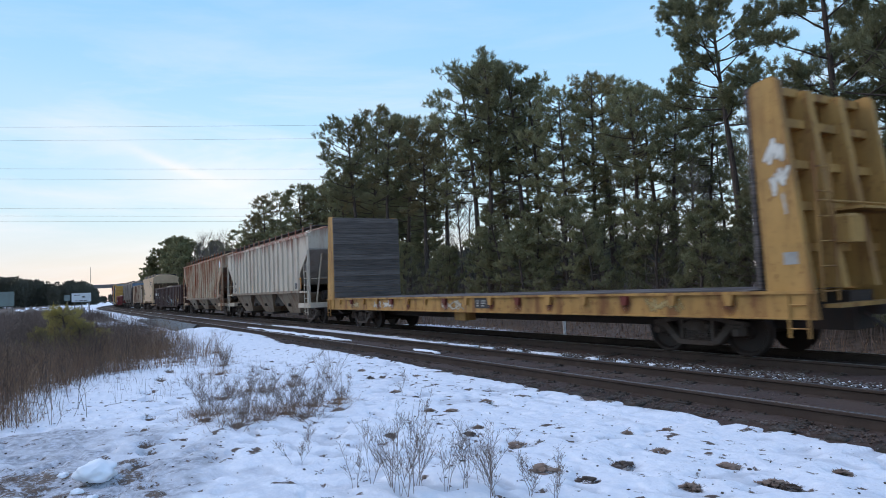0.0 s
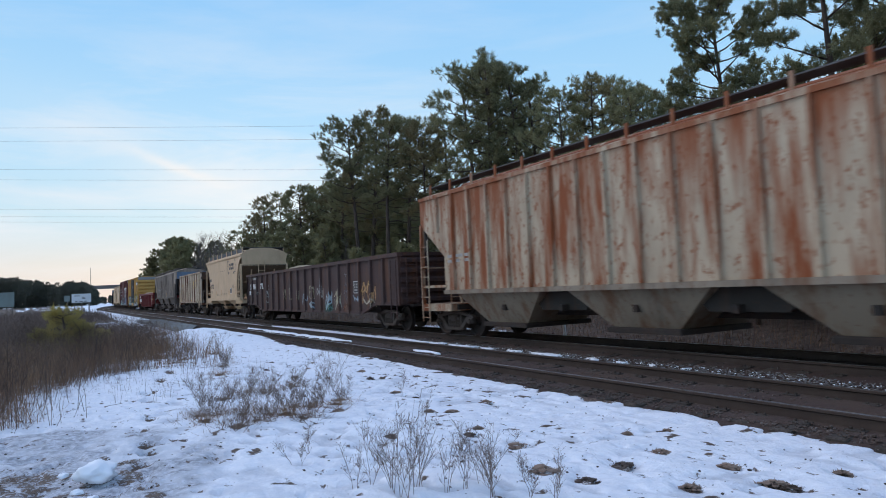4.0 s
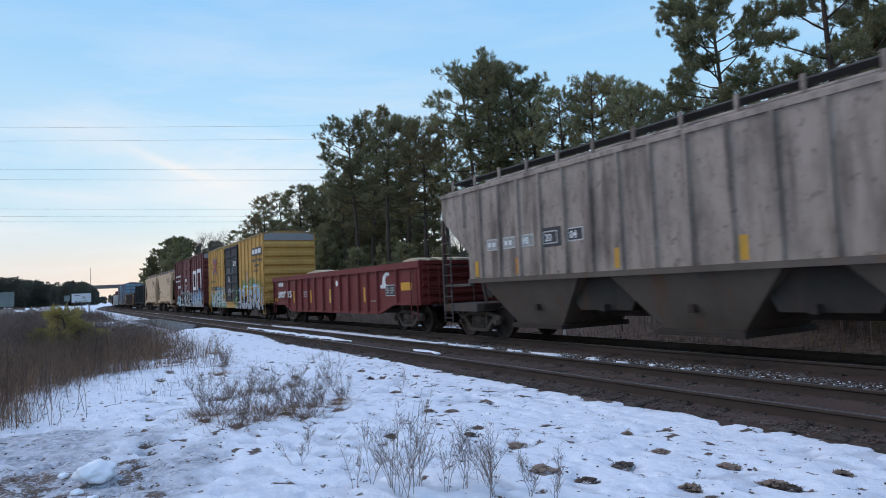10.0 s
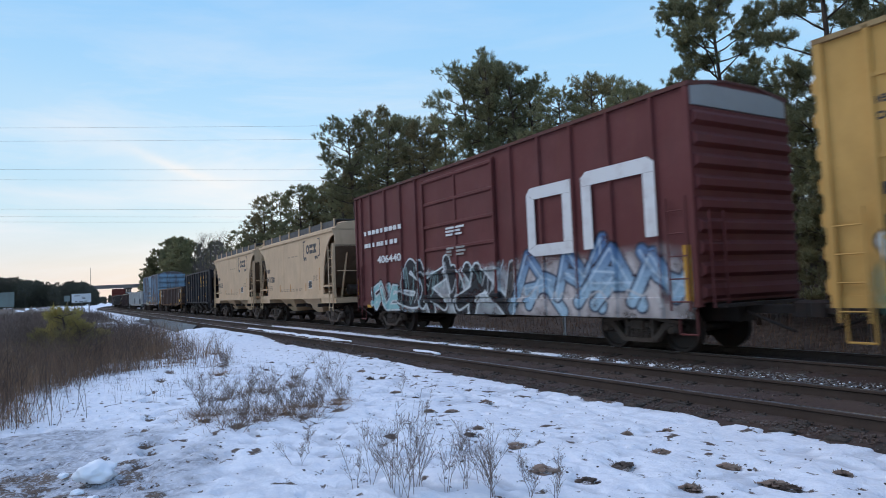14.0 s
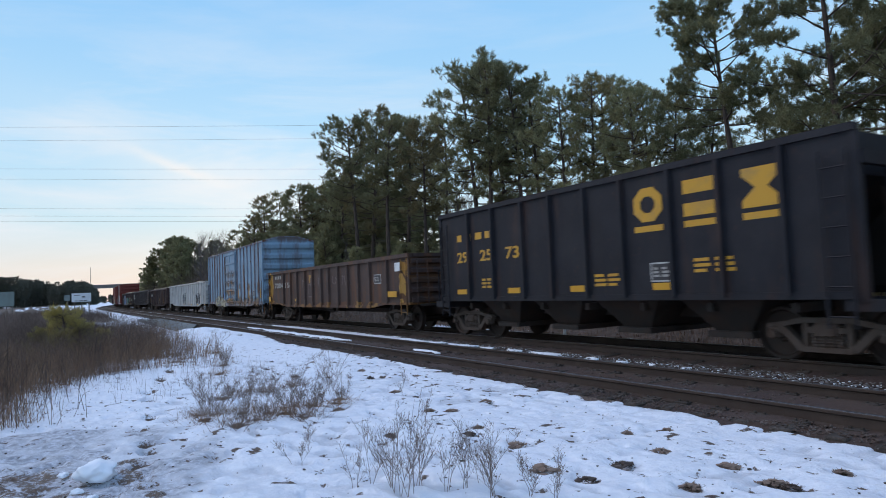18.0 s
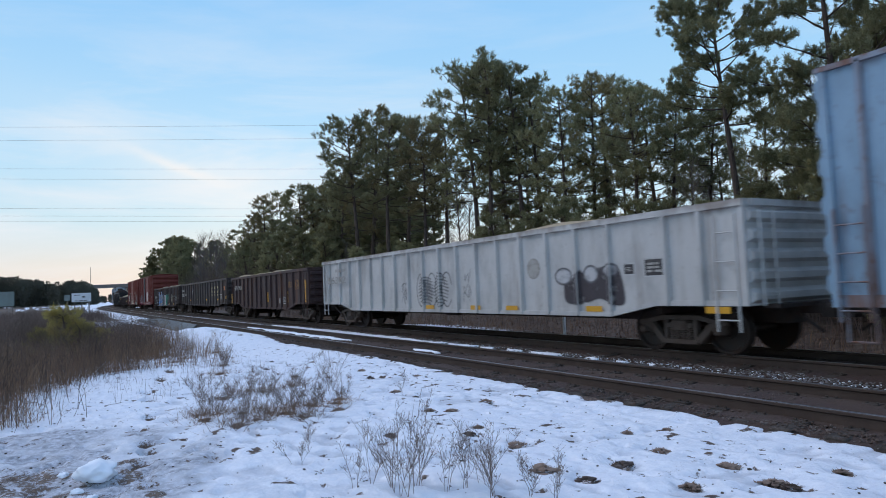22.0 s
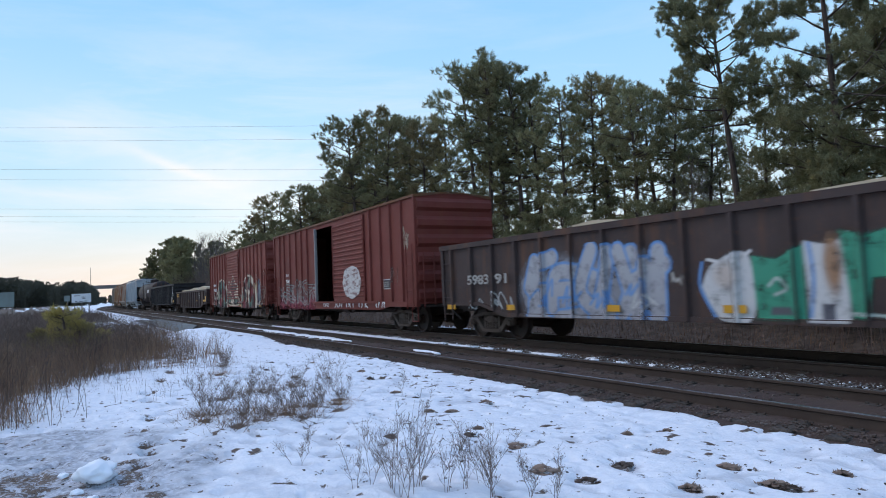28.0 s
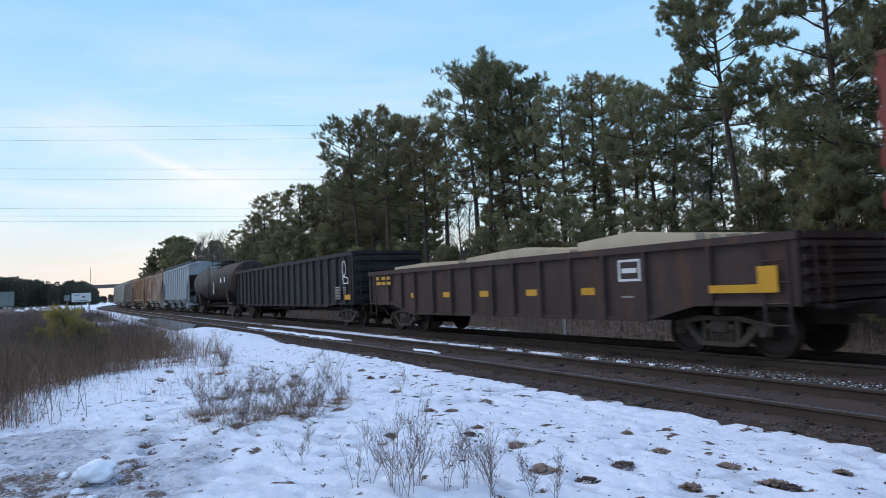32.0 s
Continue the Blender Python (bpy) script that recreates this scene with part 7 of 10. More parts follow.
sp.letters("RX", 5.45, 7.6, 0.78, 1.90, 0.26, KUS, (0.66, 0.70, 0.74), 0.035, (0.02, 0.02, 0.025), 0.10, (0.78, 0.80, 0.82), wild=0.8)
sp.stroke([(1.9, 1.85), (2.3, 2.0), (2.9, 1.85), (3.2, 1.95), (3.75, 2.08), (4.3, 1.95), (5.0, 2.06), (5.8, 1.98), (6.6, 2.05), (7.4, 1.9)], 0.05, (0.80, 0.82, 0.82), strength=0.8)
sp.stroke([(1.75, 0.78), (1.3, 0.72), (0.75, 0.80), (0.42, 1.0), (0.50, 1.22), (0.80, 1.25), (0.88, 1.08), (0.72, 1.02)], 0.15, (0.03, 0.03, 0.035))
sp.stroke([(1.70, 0.80), (1.3, 0.74), (0.78, 0.82), (0.46, 1.0), (0.53, 1.19), (0.78, 1.22)], 0.05, (0.66, 0.68, 0.62))
sp.put(car, "sprayed_lettering", "grey and sky-blue sprayed letters with white rims", face)
sp = Spray(-1.5, 1.75, 1.25, 4.7, 0.028, 3)
sp.letters("RANE", -1.12, 0.62, 3.02, 3.38, 0.035, (0.36, 0.43, 0.48), None, 0.0, None, 0.2)
sp.stroke([(-0.98, 2.50), (-0.94, 2.84)], 0.10, (0.62, 0.64, 0.66))
sp.stroke([(-0.80, 2.84), (-0.62, 2.52)], 0.11, (0.62, 0.64, 0.66))
for a, b, lo, hi in ((-0.35, 0.05, 1.5, 2.45), (-0.9, -0.3, 1.7, 2.1), (0.2, 0.7, 1.6, 2.0)):
    sp.scribble(a, b, lo, hi, (0.40, 0.42, 0.44), 0.07, 7, 0.6)
for n in range(5):
    sp.scribble(-0.9 + 0.35 * n, -0.2 + 0.4 * n, 3.75, 4.5, (0.075, 0.08, 0.09), 0.03, 6, 0.6)
sp.put(car, "sprayed_tag", "pale sprayed tags on the black door", face)
sp = Spray(3.3, 5.0, 2.1, 3.3, 0.03, 4)
for cx, cz in ((4.0, 2.85), (4.25, 2.45), (3.9, 2.5)):
    sp.mist(cx, cz, 0.38, 0.26, (0.60, 0.42, 0.30), 0.5)
sp.put(car, "sprayed_cloud", "faint pinkish cloud of spray", face)

# oxide-brown box car
m = paint("oxide_boxcar_paint", (0.125, 0.034, 0.032), 0.12, 0.25)
cn_ribs = [-7.3, -6.47, -5.23, -4.01, -2.89, 2.33, 3.47, 4.63, 5.79, 6.99]
car, h = boxcar("oxide-brown box car with white emblem and sprayed letters along its base", *ENDS[9], 5.12, (m, m, paint("brown_roof", (0.10, 0.035, 0.03), 0.3, 0.4)), cn_ribs, (-2.37, 1.59), reach(9), ends=9, end_panel=M_GALV, door_ribs=6)
YB = Y - 0.071
M_EMB = material("white_emblem", (0.70, 0.68, 0.66), 0.6, 0, (((0.50, 0.44, 0.42), 3, (1, 1, 1), 0.5, 0.7, 0.5),))
for pts in ([(2.98, 2.30), (3.28, 2.45), (3.28, 3.55), (2.98, 3.70)], [(2.98, 3.705), (3.285, 3.555), (4.60, 3.555), (4.60, 3.85), (3.14, 3.85)], [(2.98, 2.295), (3.20, 2.16), (4.60, 2.16), (4.60, 2.44), (3.285, 2.44)], [(4.30, 2.445), (4.60, 2.445), (4.60, 3.55), (4.30, 3.55)],
            [(4.95, 2.20), (5.25, 2.20), (5.25, 3.60), (4.95, 3.60)], [(4.95, 3.605), (7.02, 3.605), (7.02, 3.80), (6.85, 3.92), (5.12, 3.92), (4.95, 3.80)], [(6.72, 2.32), (7.02, 2.32), (7.02, 3.60), (6.72, 3.60)]):
    blob(car, "white_emblem", pts, M_EMB, YB, "white winding band emblem")
face = boxcar_face(cn_ribs + [-7.81, 7.81], 0.82, (-2.37, 1.59), (np.linspace(1.24, 4.84, 6), 0.055))
CHALK = (0.60, 0.62, 0.62)
sp = Spray(-6.9, -4.0, 0.72, 2.0, 0.028, 11)
sp.letters("OUE", -6.5, -4.4, 0.9, 1.6, 0.17, (0.26, 0.46, 0.46), CHALK, 0.05, (0.03, 0.03, 0.035), wild=0.8)
sp.put(car, "sprayed_lettering", "small teal sprayed letters with pale rims", face)
sp = Spray(-4.5, 2.2, 0.72, 2.6, 0.028, 12)
for cx in (-3.6, -2.2, -0.8, 0.6, 1.5):
    sp.mist(cx, 1.35, 0.8, 0.75, (0.50, 0.53, 0.54), 0.75)
sp.letters("SKUN", -4.15, 1.55, 0.88, 2.15, 0.36, (0.018, 0.018, 0.022), (0.66, 0.69, 0.69), 0.055, None, 0.10, wild=0.8)
for n in range(6):
    sp.scribble(-4.2 + n, -3.2 + n, 0.85, 2.3, (0.66, 0.69, 0.70) if n % 2 else (0.30, 0.46, 0.46), 0.035, 6, 0.75)
sp.put(car, "sprayed_lettering", "heavy black sprayed letters with chalk-white edges", face)
sp = Spray(1.9, 7.75, 0.72, 2.7, 0.028, 13)
for cx in (2.6, 3.5, 4.4, 5.3, 6.2, 7.0):
    sp.mist(cx, 1.30, 0.85, 0.85, (0.52, 0.46, 0.44), 0.85)
sp.letters("AMAN", 2.4, 7.5, 0.95, 2.28, 0.28, ((0.34, 0.48, 0.58), (0.09, 0.17, 0.32), 1.2, 2.2), (0.03, 0.04, 0.07), 0.05, None, 0.10, (0.55, 0.66, 0.74), wild=0.8)
for n in range(4):
    sp.scribble(2.5 + 1.2 * n, 3.5 + 1.2 * n, 0.85, 1.5, (0.55, 0.52, 0.50), 0.05, 6, 0.7)
sp.put(car, "sprayed_lettering", "blue sprayed letters on a chalky cloud", face)
bars(car, "owner_name", -7.0, 3.52, 3.2, 0.26, 1, M_WHITE, YB, 21, 9)
bars(car, "owner_name", -7.0, 3.05, 2.9, 0.26, 1, M_WHITE, YB, 22, 8)
lettering("number", "406440", 0.36, -5.9, 2.48, YB, M_WHITE, car, 1.9)
bars(car, "door_notice", -0.9, 3.0, 1.1, 0.3, 3, M_WHITE, -SIDE - 0.1205, 23, 2)
bars(car, "door_notice", -0.9, 2.4, 1.1, 0.3, 3, M_DIM, -SIDE - 0.1205, 24, 2)
patch(car, "reflector", 7.58, 7.74, 1.05, 2.1, M_REFLECT, -SIDE - 0.0605)
patch(car, "reflector", -7.85, -7.74, 1.2, 2.0, M_REFLECT, -SIDE - 0.0605)
for x in (-7.0, 2.5, 4.2, 6.2):
    patch(car, "reflector", x, x + 0.5, 0.86, 0.97, M_REFLECT, -SIDE - 0.0305)

# black open hopper
m = paint("black_hopper_paint", (0.016, 0.0155, 0.020), 0.12, 0.35)
car, h = open_hopper("black open hopper with yellow markings", *ENDS[12], 3.68, m, [-4.36 - 0.1, -3.28, -1.96, -0.88, 0.30, 1.40, 2.64, 3.72, 4.9], reach(12), 1.12, m, m)
emblem(car, 1.72, 2.62, 0.72, 0.68, 1.22, M_GOLD, Y, 0.08)
lettering("number", "29  25  73", 0.42, -5.15, 2.18, Y, M_GOLD, car, 3.0)
bars(car, "reporting_mark", -5.1, 2.72, 1.9, 0.32, 1, M_GOLD, Y, 31, 4)
for x in (-5.2, -2.7, -0.3, 2.1):
    patch(car, "reflector", x, x + 0.5, 1.26, 1.40, M_REFLECT, Y)
plate(car, 2.1, 1.45, 0.5, 0.32, Y, 32)
bars(car, "data_stencil", -3.9, 1.4, 0.5, 0.3, 3, M_GOLD, Y, 33, 2)
bars(car, "data_stencil", 0.5, 1.35, 0.8, 0.3, 3, M_GOLD, Y, 34, 2)
bars(car, "data_stencil", 3.1, 1.55, 0.9, 0.3, 3, M_GOLD, Y, 35, 2)

# dark gondola with worn yellow ends
m = graffiti_paint("brown_black_gondola_paint", (0.070, 0.044, 0.037), [(-8.45, -7.75, 0.9, 2.45, (0.12, 0.06, 0.03), [(0.40, 0.215, 0.04), (0.30, 0.15, 0.035), (0.42, 0.24, 0.06)], 0.8), (7.65, 8.45, 0.9, 2.45, (0.12, 0.06, 0.03), [(0.40, 0.215, 0.04), (0.10, 0.055, 0.035), (0.42, 0.24, 0.06), (0.34, 0.17, 0.04)], 1.1), (-8.5, 8.5, 0.62, 1.02, (0.10, 0.05, 0.03), [(0.27, 0.145, 0.045), (0.22, 0.11, 0.04), (0.12, 0.06, 0.035), (0.08, 0.045, 0.035)], 1.2)], 0.45, 0.3, 14.0)
car, h = gondola("dark brown gondola with worn yellow ends", *ENDS[13], 2.68, m, [-5.67, -4.49, -3.45, -2.23, -1.17, -0.01, 0.91, 2.03, 3.09, 4.19, 5.27, 6.77], reach(13), 0.82, high=0.95)
lettering("number", "7084 15", 0.36, -7.1, 1.80, YR, M_DIM, car, 2.6)
bars(car, "reporting_mark", -7.0, 2.2, 1.1, 0.28, 1, M_DIM, YR, 41, 4)
patch(car, "reflector", 6.9, 7.6, 1.22, 1.42, M_REFLECT, YR)
patch(car, "reflector", -8.3, -7.95, 1.1, 1.35, M_REFLECT, YR)
plate(car, 5.6, 1.75, 0.55, 0.28, Y, 42)
patch(car, "white_patch", 7.5, 7.9, 2.1, 2.4, M_WHITE, YR)
for n, x in enumerate((-2.9, -1.6, -0.5, 1.2, 2.3)):
    scrawl(car, x, x + 0.5, 1.75, 2.2, M_FAINT, Y, 43 + n, 0.05, 2)
M_OCHRE = material("ochre_stripe", (0.36, 0.19, 0.05), 0.7, 0, (((0.15, 0.075, 0.035), 4, (1, 1, 1), 0.5, 0.64, 0.8),))
patch(car, "ochre_bar", -1.77, -1.25, 2.17, 2.32, M_OCHRE, Y)
patch(car, "ochre_bar", -1.77, -1.60, 1.94, 2.165, M_OCHRE, Y)
for a, b, z0, z1 in ((-1.87, -1.0, 1.86, 1.91), (-1.87, -1.83, 1.33, 1.855), (-1.87, -1.25, 1.28, 1.325), (-1.29, -1.25, 1.33, 1.855)):
    patch(car, "faded_line", a, b, z0, z1, M_FAINT, Y)
patch(car, "reflector", -3.95, -3.42, 1.10, 1.22, M_REFLECT, Y)

# blue box car
m = paint("faded_blue_boxcar_paint", (0.215, 0.32, 0.415), 0.40, 0.20, rust_colour=(0.13, 0.07, 0.045), runs=(4.62, 0.35, 0.75))
mt = paint("rusty_blue_trim", (0.22, 0.25, 0.30), 0.85, 0.35)
bl_ribs = [-7.46, -6.50, -5.62, -4.74, -3.78, -2.82, 1.68, 2.64, 3.54, 4.42, 5.34, 6.24, 7.10]
car, h = boxcar("faded blue box car with rusty seams and door", *ENDS[14], 4.58, (m, mt, mt), bl_ribs, (-1.76, 1.32), reach(14), ends=6, peak=0.26, door_ribs=6)
for x in (1.75, 4.50, 7.2):
    patch(car, "reflector", x, x + 0.16, 1.3, 1.85, M_REFLECT, Y)
face = boxcar_face(bl_ribs + [-7.99, 7.99], 0.82, (-1.76, 1.32), (np.linspace(1.24, 4.30, 6), 0.055))
sp = Spray(-5.9, 7.9, 0.74, 3.6, 0.04, 51)
for cx, cz in ((-5.0, 1.1), (-4.2, 1.2), (-3.3, 1.1), (-2.4, 1.0)):
    sp.mist(cx, cz, 0.6, 0.40, (0.50, 0.44, 0.32), 0.7)
for n in range(5):
    sp.scribble(-5.5 + 0.75 * n, -4.6 + 0.75 * n, 0.85, 1.55, (0.62, 0.57, 0.42), 0.07, 7)
    sp.scribble(-5.5 + 0.75 * n, -4.6 + 0.75 * n, 0.85, 1.65, (0.10, 0.075, 0.05), 0.04, 7)
for n in range(4):
    sp.scribble(-1.6 + 0.7 * n, -0.7 + 0.7 * n, 1.2, 1.9, (0.13, 0.12, 0.12), 0.035, 7, 0.8)
# bare rusty bands across the door, and stains low on the panels beside it
for z, amount in ((1.15, 0.8), (1.75, 0.85), (2.35, 0.6), (2.95, 0.5)):
    sp.mist(-0.1, z, 1.7, 0.28, (0.24, 0.15, 0.095), amount)
for cx, cz, rx, rz in ((2.3, 1.15, 0.6, 0.35), (3.6, 1.1, 0.8, 0.28), (5.0, 1.2, 0.7, 0.35), (6.5, 1.1, 0.8, 0.3), (2.2, 2.1, 0.25, 0.22), (4.6, 2.0, 0.35, 0.25), (6.9, 1.9, 0.4, 0.4)):
    sp.mist(cx, cz, rx, rz, (0.27, 0.18, 0.115), 0.75)
sp.put(car, "sprayed_tag", "cream and brown sprayed scribbles", face)
plate(car, 5.65, 1.45, 0.42, 0.30, Y, 51)
patch(car, "blue_patch", -2.7, -1.95, 1.25, 1.75, material("bright_blue_patch", (0.07, 0.19, 0.42), 0.6), Y)
patch(car, "reflector", -0.6, -0.1, 1.2, 1.32, M_REFLECT, -SIDE - 0.1205)

# white gondola
m = paint("scuffed_white_gondola_paint", (0.48, 0.465, 0.445), 0.22, 0.38, rust_colour=(0.17, 0.12, 0.09), runs=(2.80, 0.22, 0.6))
wg_ribs = [-9.5, -8.3] + spread(-7.29, 7.05, 15) + [8.55, 9.35]
car, h = gondola("scuffed white gondola with dark sprayed shapes", *ENDS[15], 2.80, m, wg_ribs, reach(15), 0.72, rim=0.12)
lettering("number", "56302", 0.40, -9.55, 1.82, YR, M_DIM, car, 2.0)
bars(car, "reporting_mark", -8.7, 2.25, 1.2, 0.2, 1, M_DIM, YR, 61, 3)
part("round_emblem", Geo().prism([(4.45 + 0.26 * math.cos(a), 1.85 + 0.26 * math.sin(a)) for a in np.linspace(0, 2 * math.pi, 21)[:-1]], "y", Y - 0.004, Y), M_DIM, car)
plate(car, 8.0, 1.55, 0.5, 0.32, Y, 62)
plate(car, 7.45, 1.6, 0.25, 0.2, Y, 63)
for x in (-1.0, 1.6, 3.3, 6.3, 9.4):
    patch(car, "reflector", x, x + 0.5, 0.82, 0.94, M_REFLECT, Y - 0.051)
face = gondola_face(wg_ribs, 0.72)
sp = Spray(-5.2, 2.0, 0.78, 2.2, 0.025, 81)
GREY_LINE = (0.10, 0.10, 0.105)
for cx, rx in ((-1.05, 0.48), (-0.10, 0.44)):
    for n in range(9):
        z = 0.98 + 0.10 * n
        w = rx * math.sqrt(max(0.05, 1 - ((z - 1.42) / 0.52) ** 2))
        sp.stroke([(cx - w, z - 0.04), (cx, z + 0.05), (cx + w, z - 0.02)], 0.032, GREY_LINE, strength=0.75)
for cx in (-1.35, -0.65, -0.15, 0.25):
    sp.stroke([(cx + 0.30 * math.cos(a), 1.42 + 0.52 * math.sin(a)) for a in np.linspace(0.3, 5.6, 10)], 0.035, GREY_LINE, strength=0.8)
sp.mist(-1.0, 1.35, 0.4, 0.45, (0.22, 0.22, 0.225), 0.5)
for n in range(3):
    sp.scribble(-2.75, -2.3, 0.95 + 0.25 * n, 1.35 + 0.25 * n, (0.25, 0.25, 0.25), 0.025, 7, 0.7)
    sp.scribble(1.2, 1.6, 0.95 + 0.28 * n, 1.4 + 0.28 * n, (0.28, 0.28, 0.28), 0.025, 7, 0.6)
sp.put(car, "sprayed_tag", "grey scribbled ovals of thin spray", face)
sp = Spray(5.0, 7.7, 0.80, 2.1, 0.025, 82)
DARK = (0.060, 0.050, 0.055)
sp.fill([(5.55, 1.50), (5.95, 1.60), (6.15, 1.72), (6.22, 1.05), (5.85, 0.98), (5.58, 1.08)], DARK)
sp.fill([(6.15, 1.68), (6.6, 1.76), (7.0, 1.78), (7.30, 1.66), (7.42, 1.05), (7.15, 0.96), (6.7, 1.10), (6.2, 1.05)], DARK)
for cx, cz, rx, rz in ((5.55, 1.62, 0.28, 0.18), (6.45, 1.64, 0.22, 0.18), (7.05, 1.70, 0.22, 0.13)):
    ring = [(cx + rx * math.cos(a), cz + rz * math.sin(a)) for a in np.linspace(0, 6.3, 11)]
    sp.fill(ring[:-1], (0.46, 0.45, 0.45), strength=0.85)
    sp.stroke(ring, 0.04, GREY_LINE)
sp.mist(7.1, 1.6, 0.25, 0.2, DARK, 0.7)
sp.put(car, "sprayed_shapes", "black sprayed boot-like shapes", face)
bundle("timber_load", "stack of tan boards lying in a gondola", (ENDS[15][0] + ENDS[15][1]) / 2, 3.7, 6.7, 2.87, M_LOAD, seed=7, slope=0.03)

# brown gondola with yellow strips
m = paint("dark_brown_gondola_paint", (0.050, 0.030, 0.029), 0.3, 0.35)
car, h = gondola("dark brown gondola with yellow reflector strips and pale load", *ENDS[16], 2.68, m, [-6.62, -5.68, -4.62, -3.60, -2.62, -1.54, -0.54, 0.62, 1.58, 2.62, 3.56, 4.50, 5.58, 6.70], reach(16), 0.68)
lettering("number", "479 903", 0.36, -6.9, 1.85, YR, M_DIM, car, 1.9)
for x in (-4.9, -1.85, 0.75, 4.45, 7.3):
    patch(car, "reflector", x, x + 0.16, 1.05, 1.6 if x < 7 else 2.1, M_REFLECT, Y)
patch(car, "reflector", -7.8, -7.65, 1.0, 1.6, M_REFLECT, YR)
scrawl(car, 4.7, 5.5, 1.75, 2.1, M_OCHRE, Y, 65, 0.025, 6)
scrawl(car, 5.8, 6.6, 1.65, 2.2, M_OCHRE, Y, 66, 0.025, 7)
patch(car, "white_patch", 3.0, 3.5, 1.0, 1.25, M_DIM, Y)
plate(car, 3.8, 1.0, 0.5, 0.3, Y, 67)
for a, b in ((-7.5, -4.1), (-3.3, -0.6), (0.7, 2.6)):
    bundle("timber_load", "stack of pale boards lying in a gondola", (ENDS[16][0] + ENDS[16][1]) / 2, a, b, 2.76, M_LOAD, seed=int(10 * (a + 9)))

# long black gondola
m = paint("black_gondola_paint", (0.050, 0.040, 0.038), 0.2, 0.35)
M_FADED = material("faded_yellow_stencil", (0.42, 0.36, 0.19), 0.7, 0, (((0.12, 0.10, 0.07), 5, (1, 1, 1), 0.50, 0.62, 0.8),))
car, h = gondola("long black gondola with faded yellow markings", *ENDS[17], 2.77, m, [-8.9] + spread(-7.77, 7.47, 15) + [8.81], reach(17), 0.80)
emblem(car, 4.5, 1.76, 0.66, 0.50, 1.10, M_FADED, Y, 0.08, "faded yellow emblem shape")
lettering("number", "7202 41", 0.36, -9.6, 1.62, YR, M_DIM, car, 2.6)
bars(car, "reporting_mark", -9.5, 2.0, 1.6, 0.26, 1, M_DIM, YR, 68, 5)
patch(car, "white_notice", -4.1, -3.7, 1.7, 2.25, M_WHITE, Y)
patch(car, "orange_notice", 8.95, 9.32, 1.93, 2.24, material("orange_notice_paint", (0.52, 0.17, 0.06), 0.6), Y)
patch(car, "reflector", 9.3, 10.0, 1.3, 1.52, M_REFLECT, Y)
for x in (-5.4, -1.9, 2.2, 6.6):
    patch(car, "reflector", x, x + 0.5, 1.22, 1.32, M_REFLECT, Y)
plate(car, 7.75, 1.32, 0.6, 0.30, Y, 69)

# sprayed gondola
m = paint("sprayed_brown_gondola_paint", (0.054, 0.036, 0.033), 0.3, 0.3)
car, h = gondola("brown gondola sprayed with blue, white and green shapes", *ENDS[18], 2.74, m, spread(-9.5, 9.2, 19), reach(18), 0.66)
lettering("number", "5983 91", 0.36, -8.6, 1.55, YR, M_DIM, car, 1.9)
face = gondola_face(spread(-9.5, 9.2, 19), 0.66)
BLUE_LINE, PALE = (0.13, 0.27, 0.52), (0.34, 0.335, 0.355)
sp = Spray(-8.9, -1.1, 0.68, 2.35, 0.03, 21)
for x in (-5.6, -4.5, -3.4, -2.4):
    sp.mist(x, 1.3, 0.7, 0.85, (0.30, 0.30, 0.33), 0.9)
sp.letters("EDUW", -5.95, -1.85, 0.78, 2.0, 0.34, (PALE, (0.38, 0.38, 0.40), 0.8, 2.0), BLUE_LINE, 0.06, None, 0.12, wild=0.8)
for n in range(4):
    sp.scribble(-5.9 + n, -5.0 + n, 0.8, 1.6, BLUE_LINE, 0.07, 5, 0.8)
sp.scribble(-2.7, -1.9, 0.75, 1.3, (0.55, 0.54, 0.53), 0.05, 9)
sp.scribble(-7.5, -6.6, 0.85, 1.35, (0.45, 0.45, 0.44), 0.05, 9)
sp.scribble(-8.7, -7.9, 0.85, 1.15, (0.40, 0.42, 0.42), 0.04, 6)
sp.scribble(-1.5, -1.2, 1.3, 1.65, (0.45, 0.42, 0.38), 0.05, 6)
sp.put(car, "sprayed_lettering", "pale grey sprayed letters edged in blue", face)
sp = Spray(-1.1, 3.15, 0.68, 2.3, 0.03, 22)
GREEN, OFF_WHITE = (0.05, 0.27, 0.17), (0.55, 0.54, 0.53)
sp.fill([(-0.85, 1.3), (-0.6, 1.72), (0.1, 1.85), (0.15, 0.75), (-0.5, 0.74)], OFF_WHITE)
sp.stroke([(-0.82, 1.75), (-0.88, 1.3), (-0.6, 0.78)], 0.07, BLUE_LINE)
sp.stroke([(-0.7, 1.8), (-0.2, 1.72), (0.15, 1.9)], 0.06, (0.62, 0.60, 0.58))
sp.mist(-0.35, 1.5, 0.3, 0.25, (0.42, 0.26, 0.15), 0.4)
sp.fill([(0.16, 1.82), (0.6, 1.74), (1.06, 1.95), (1.05, 0.74), (0.22, 0.74)], GREEN, 0.04, False)
sp.stroke([(0.45, 1.3), (0.6, 1.42), (0.75, 1.25), (0.55, 1.15)], 0.05, (0.45, 0.50, 0.46))
sp.fill([(0.45, 0.82), (0.9, 0.82), (0.86, 0.95), (0.48, 0.95)], (0.10, 0.10, 0.11), 0.03, False)
sp.fill([(1.06, 2.0), (1.5, 1.9), (1.75, 2.1), (1.72, 0.70), (1.1, 0.70)], OFF_WHITE, 0.04, False)
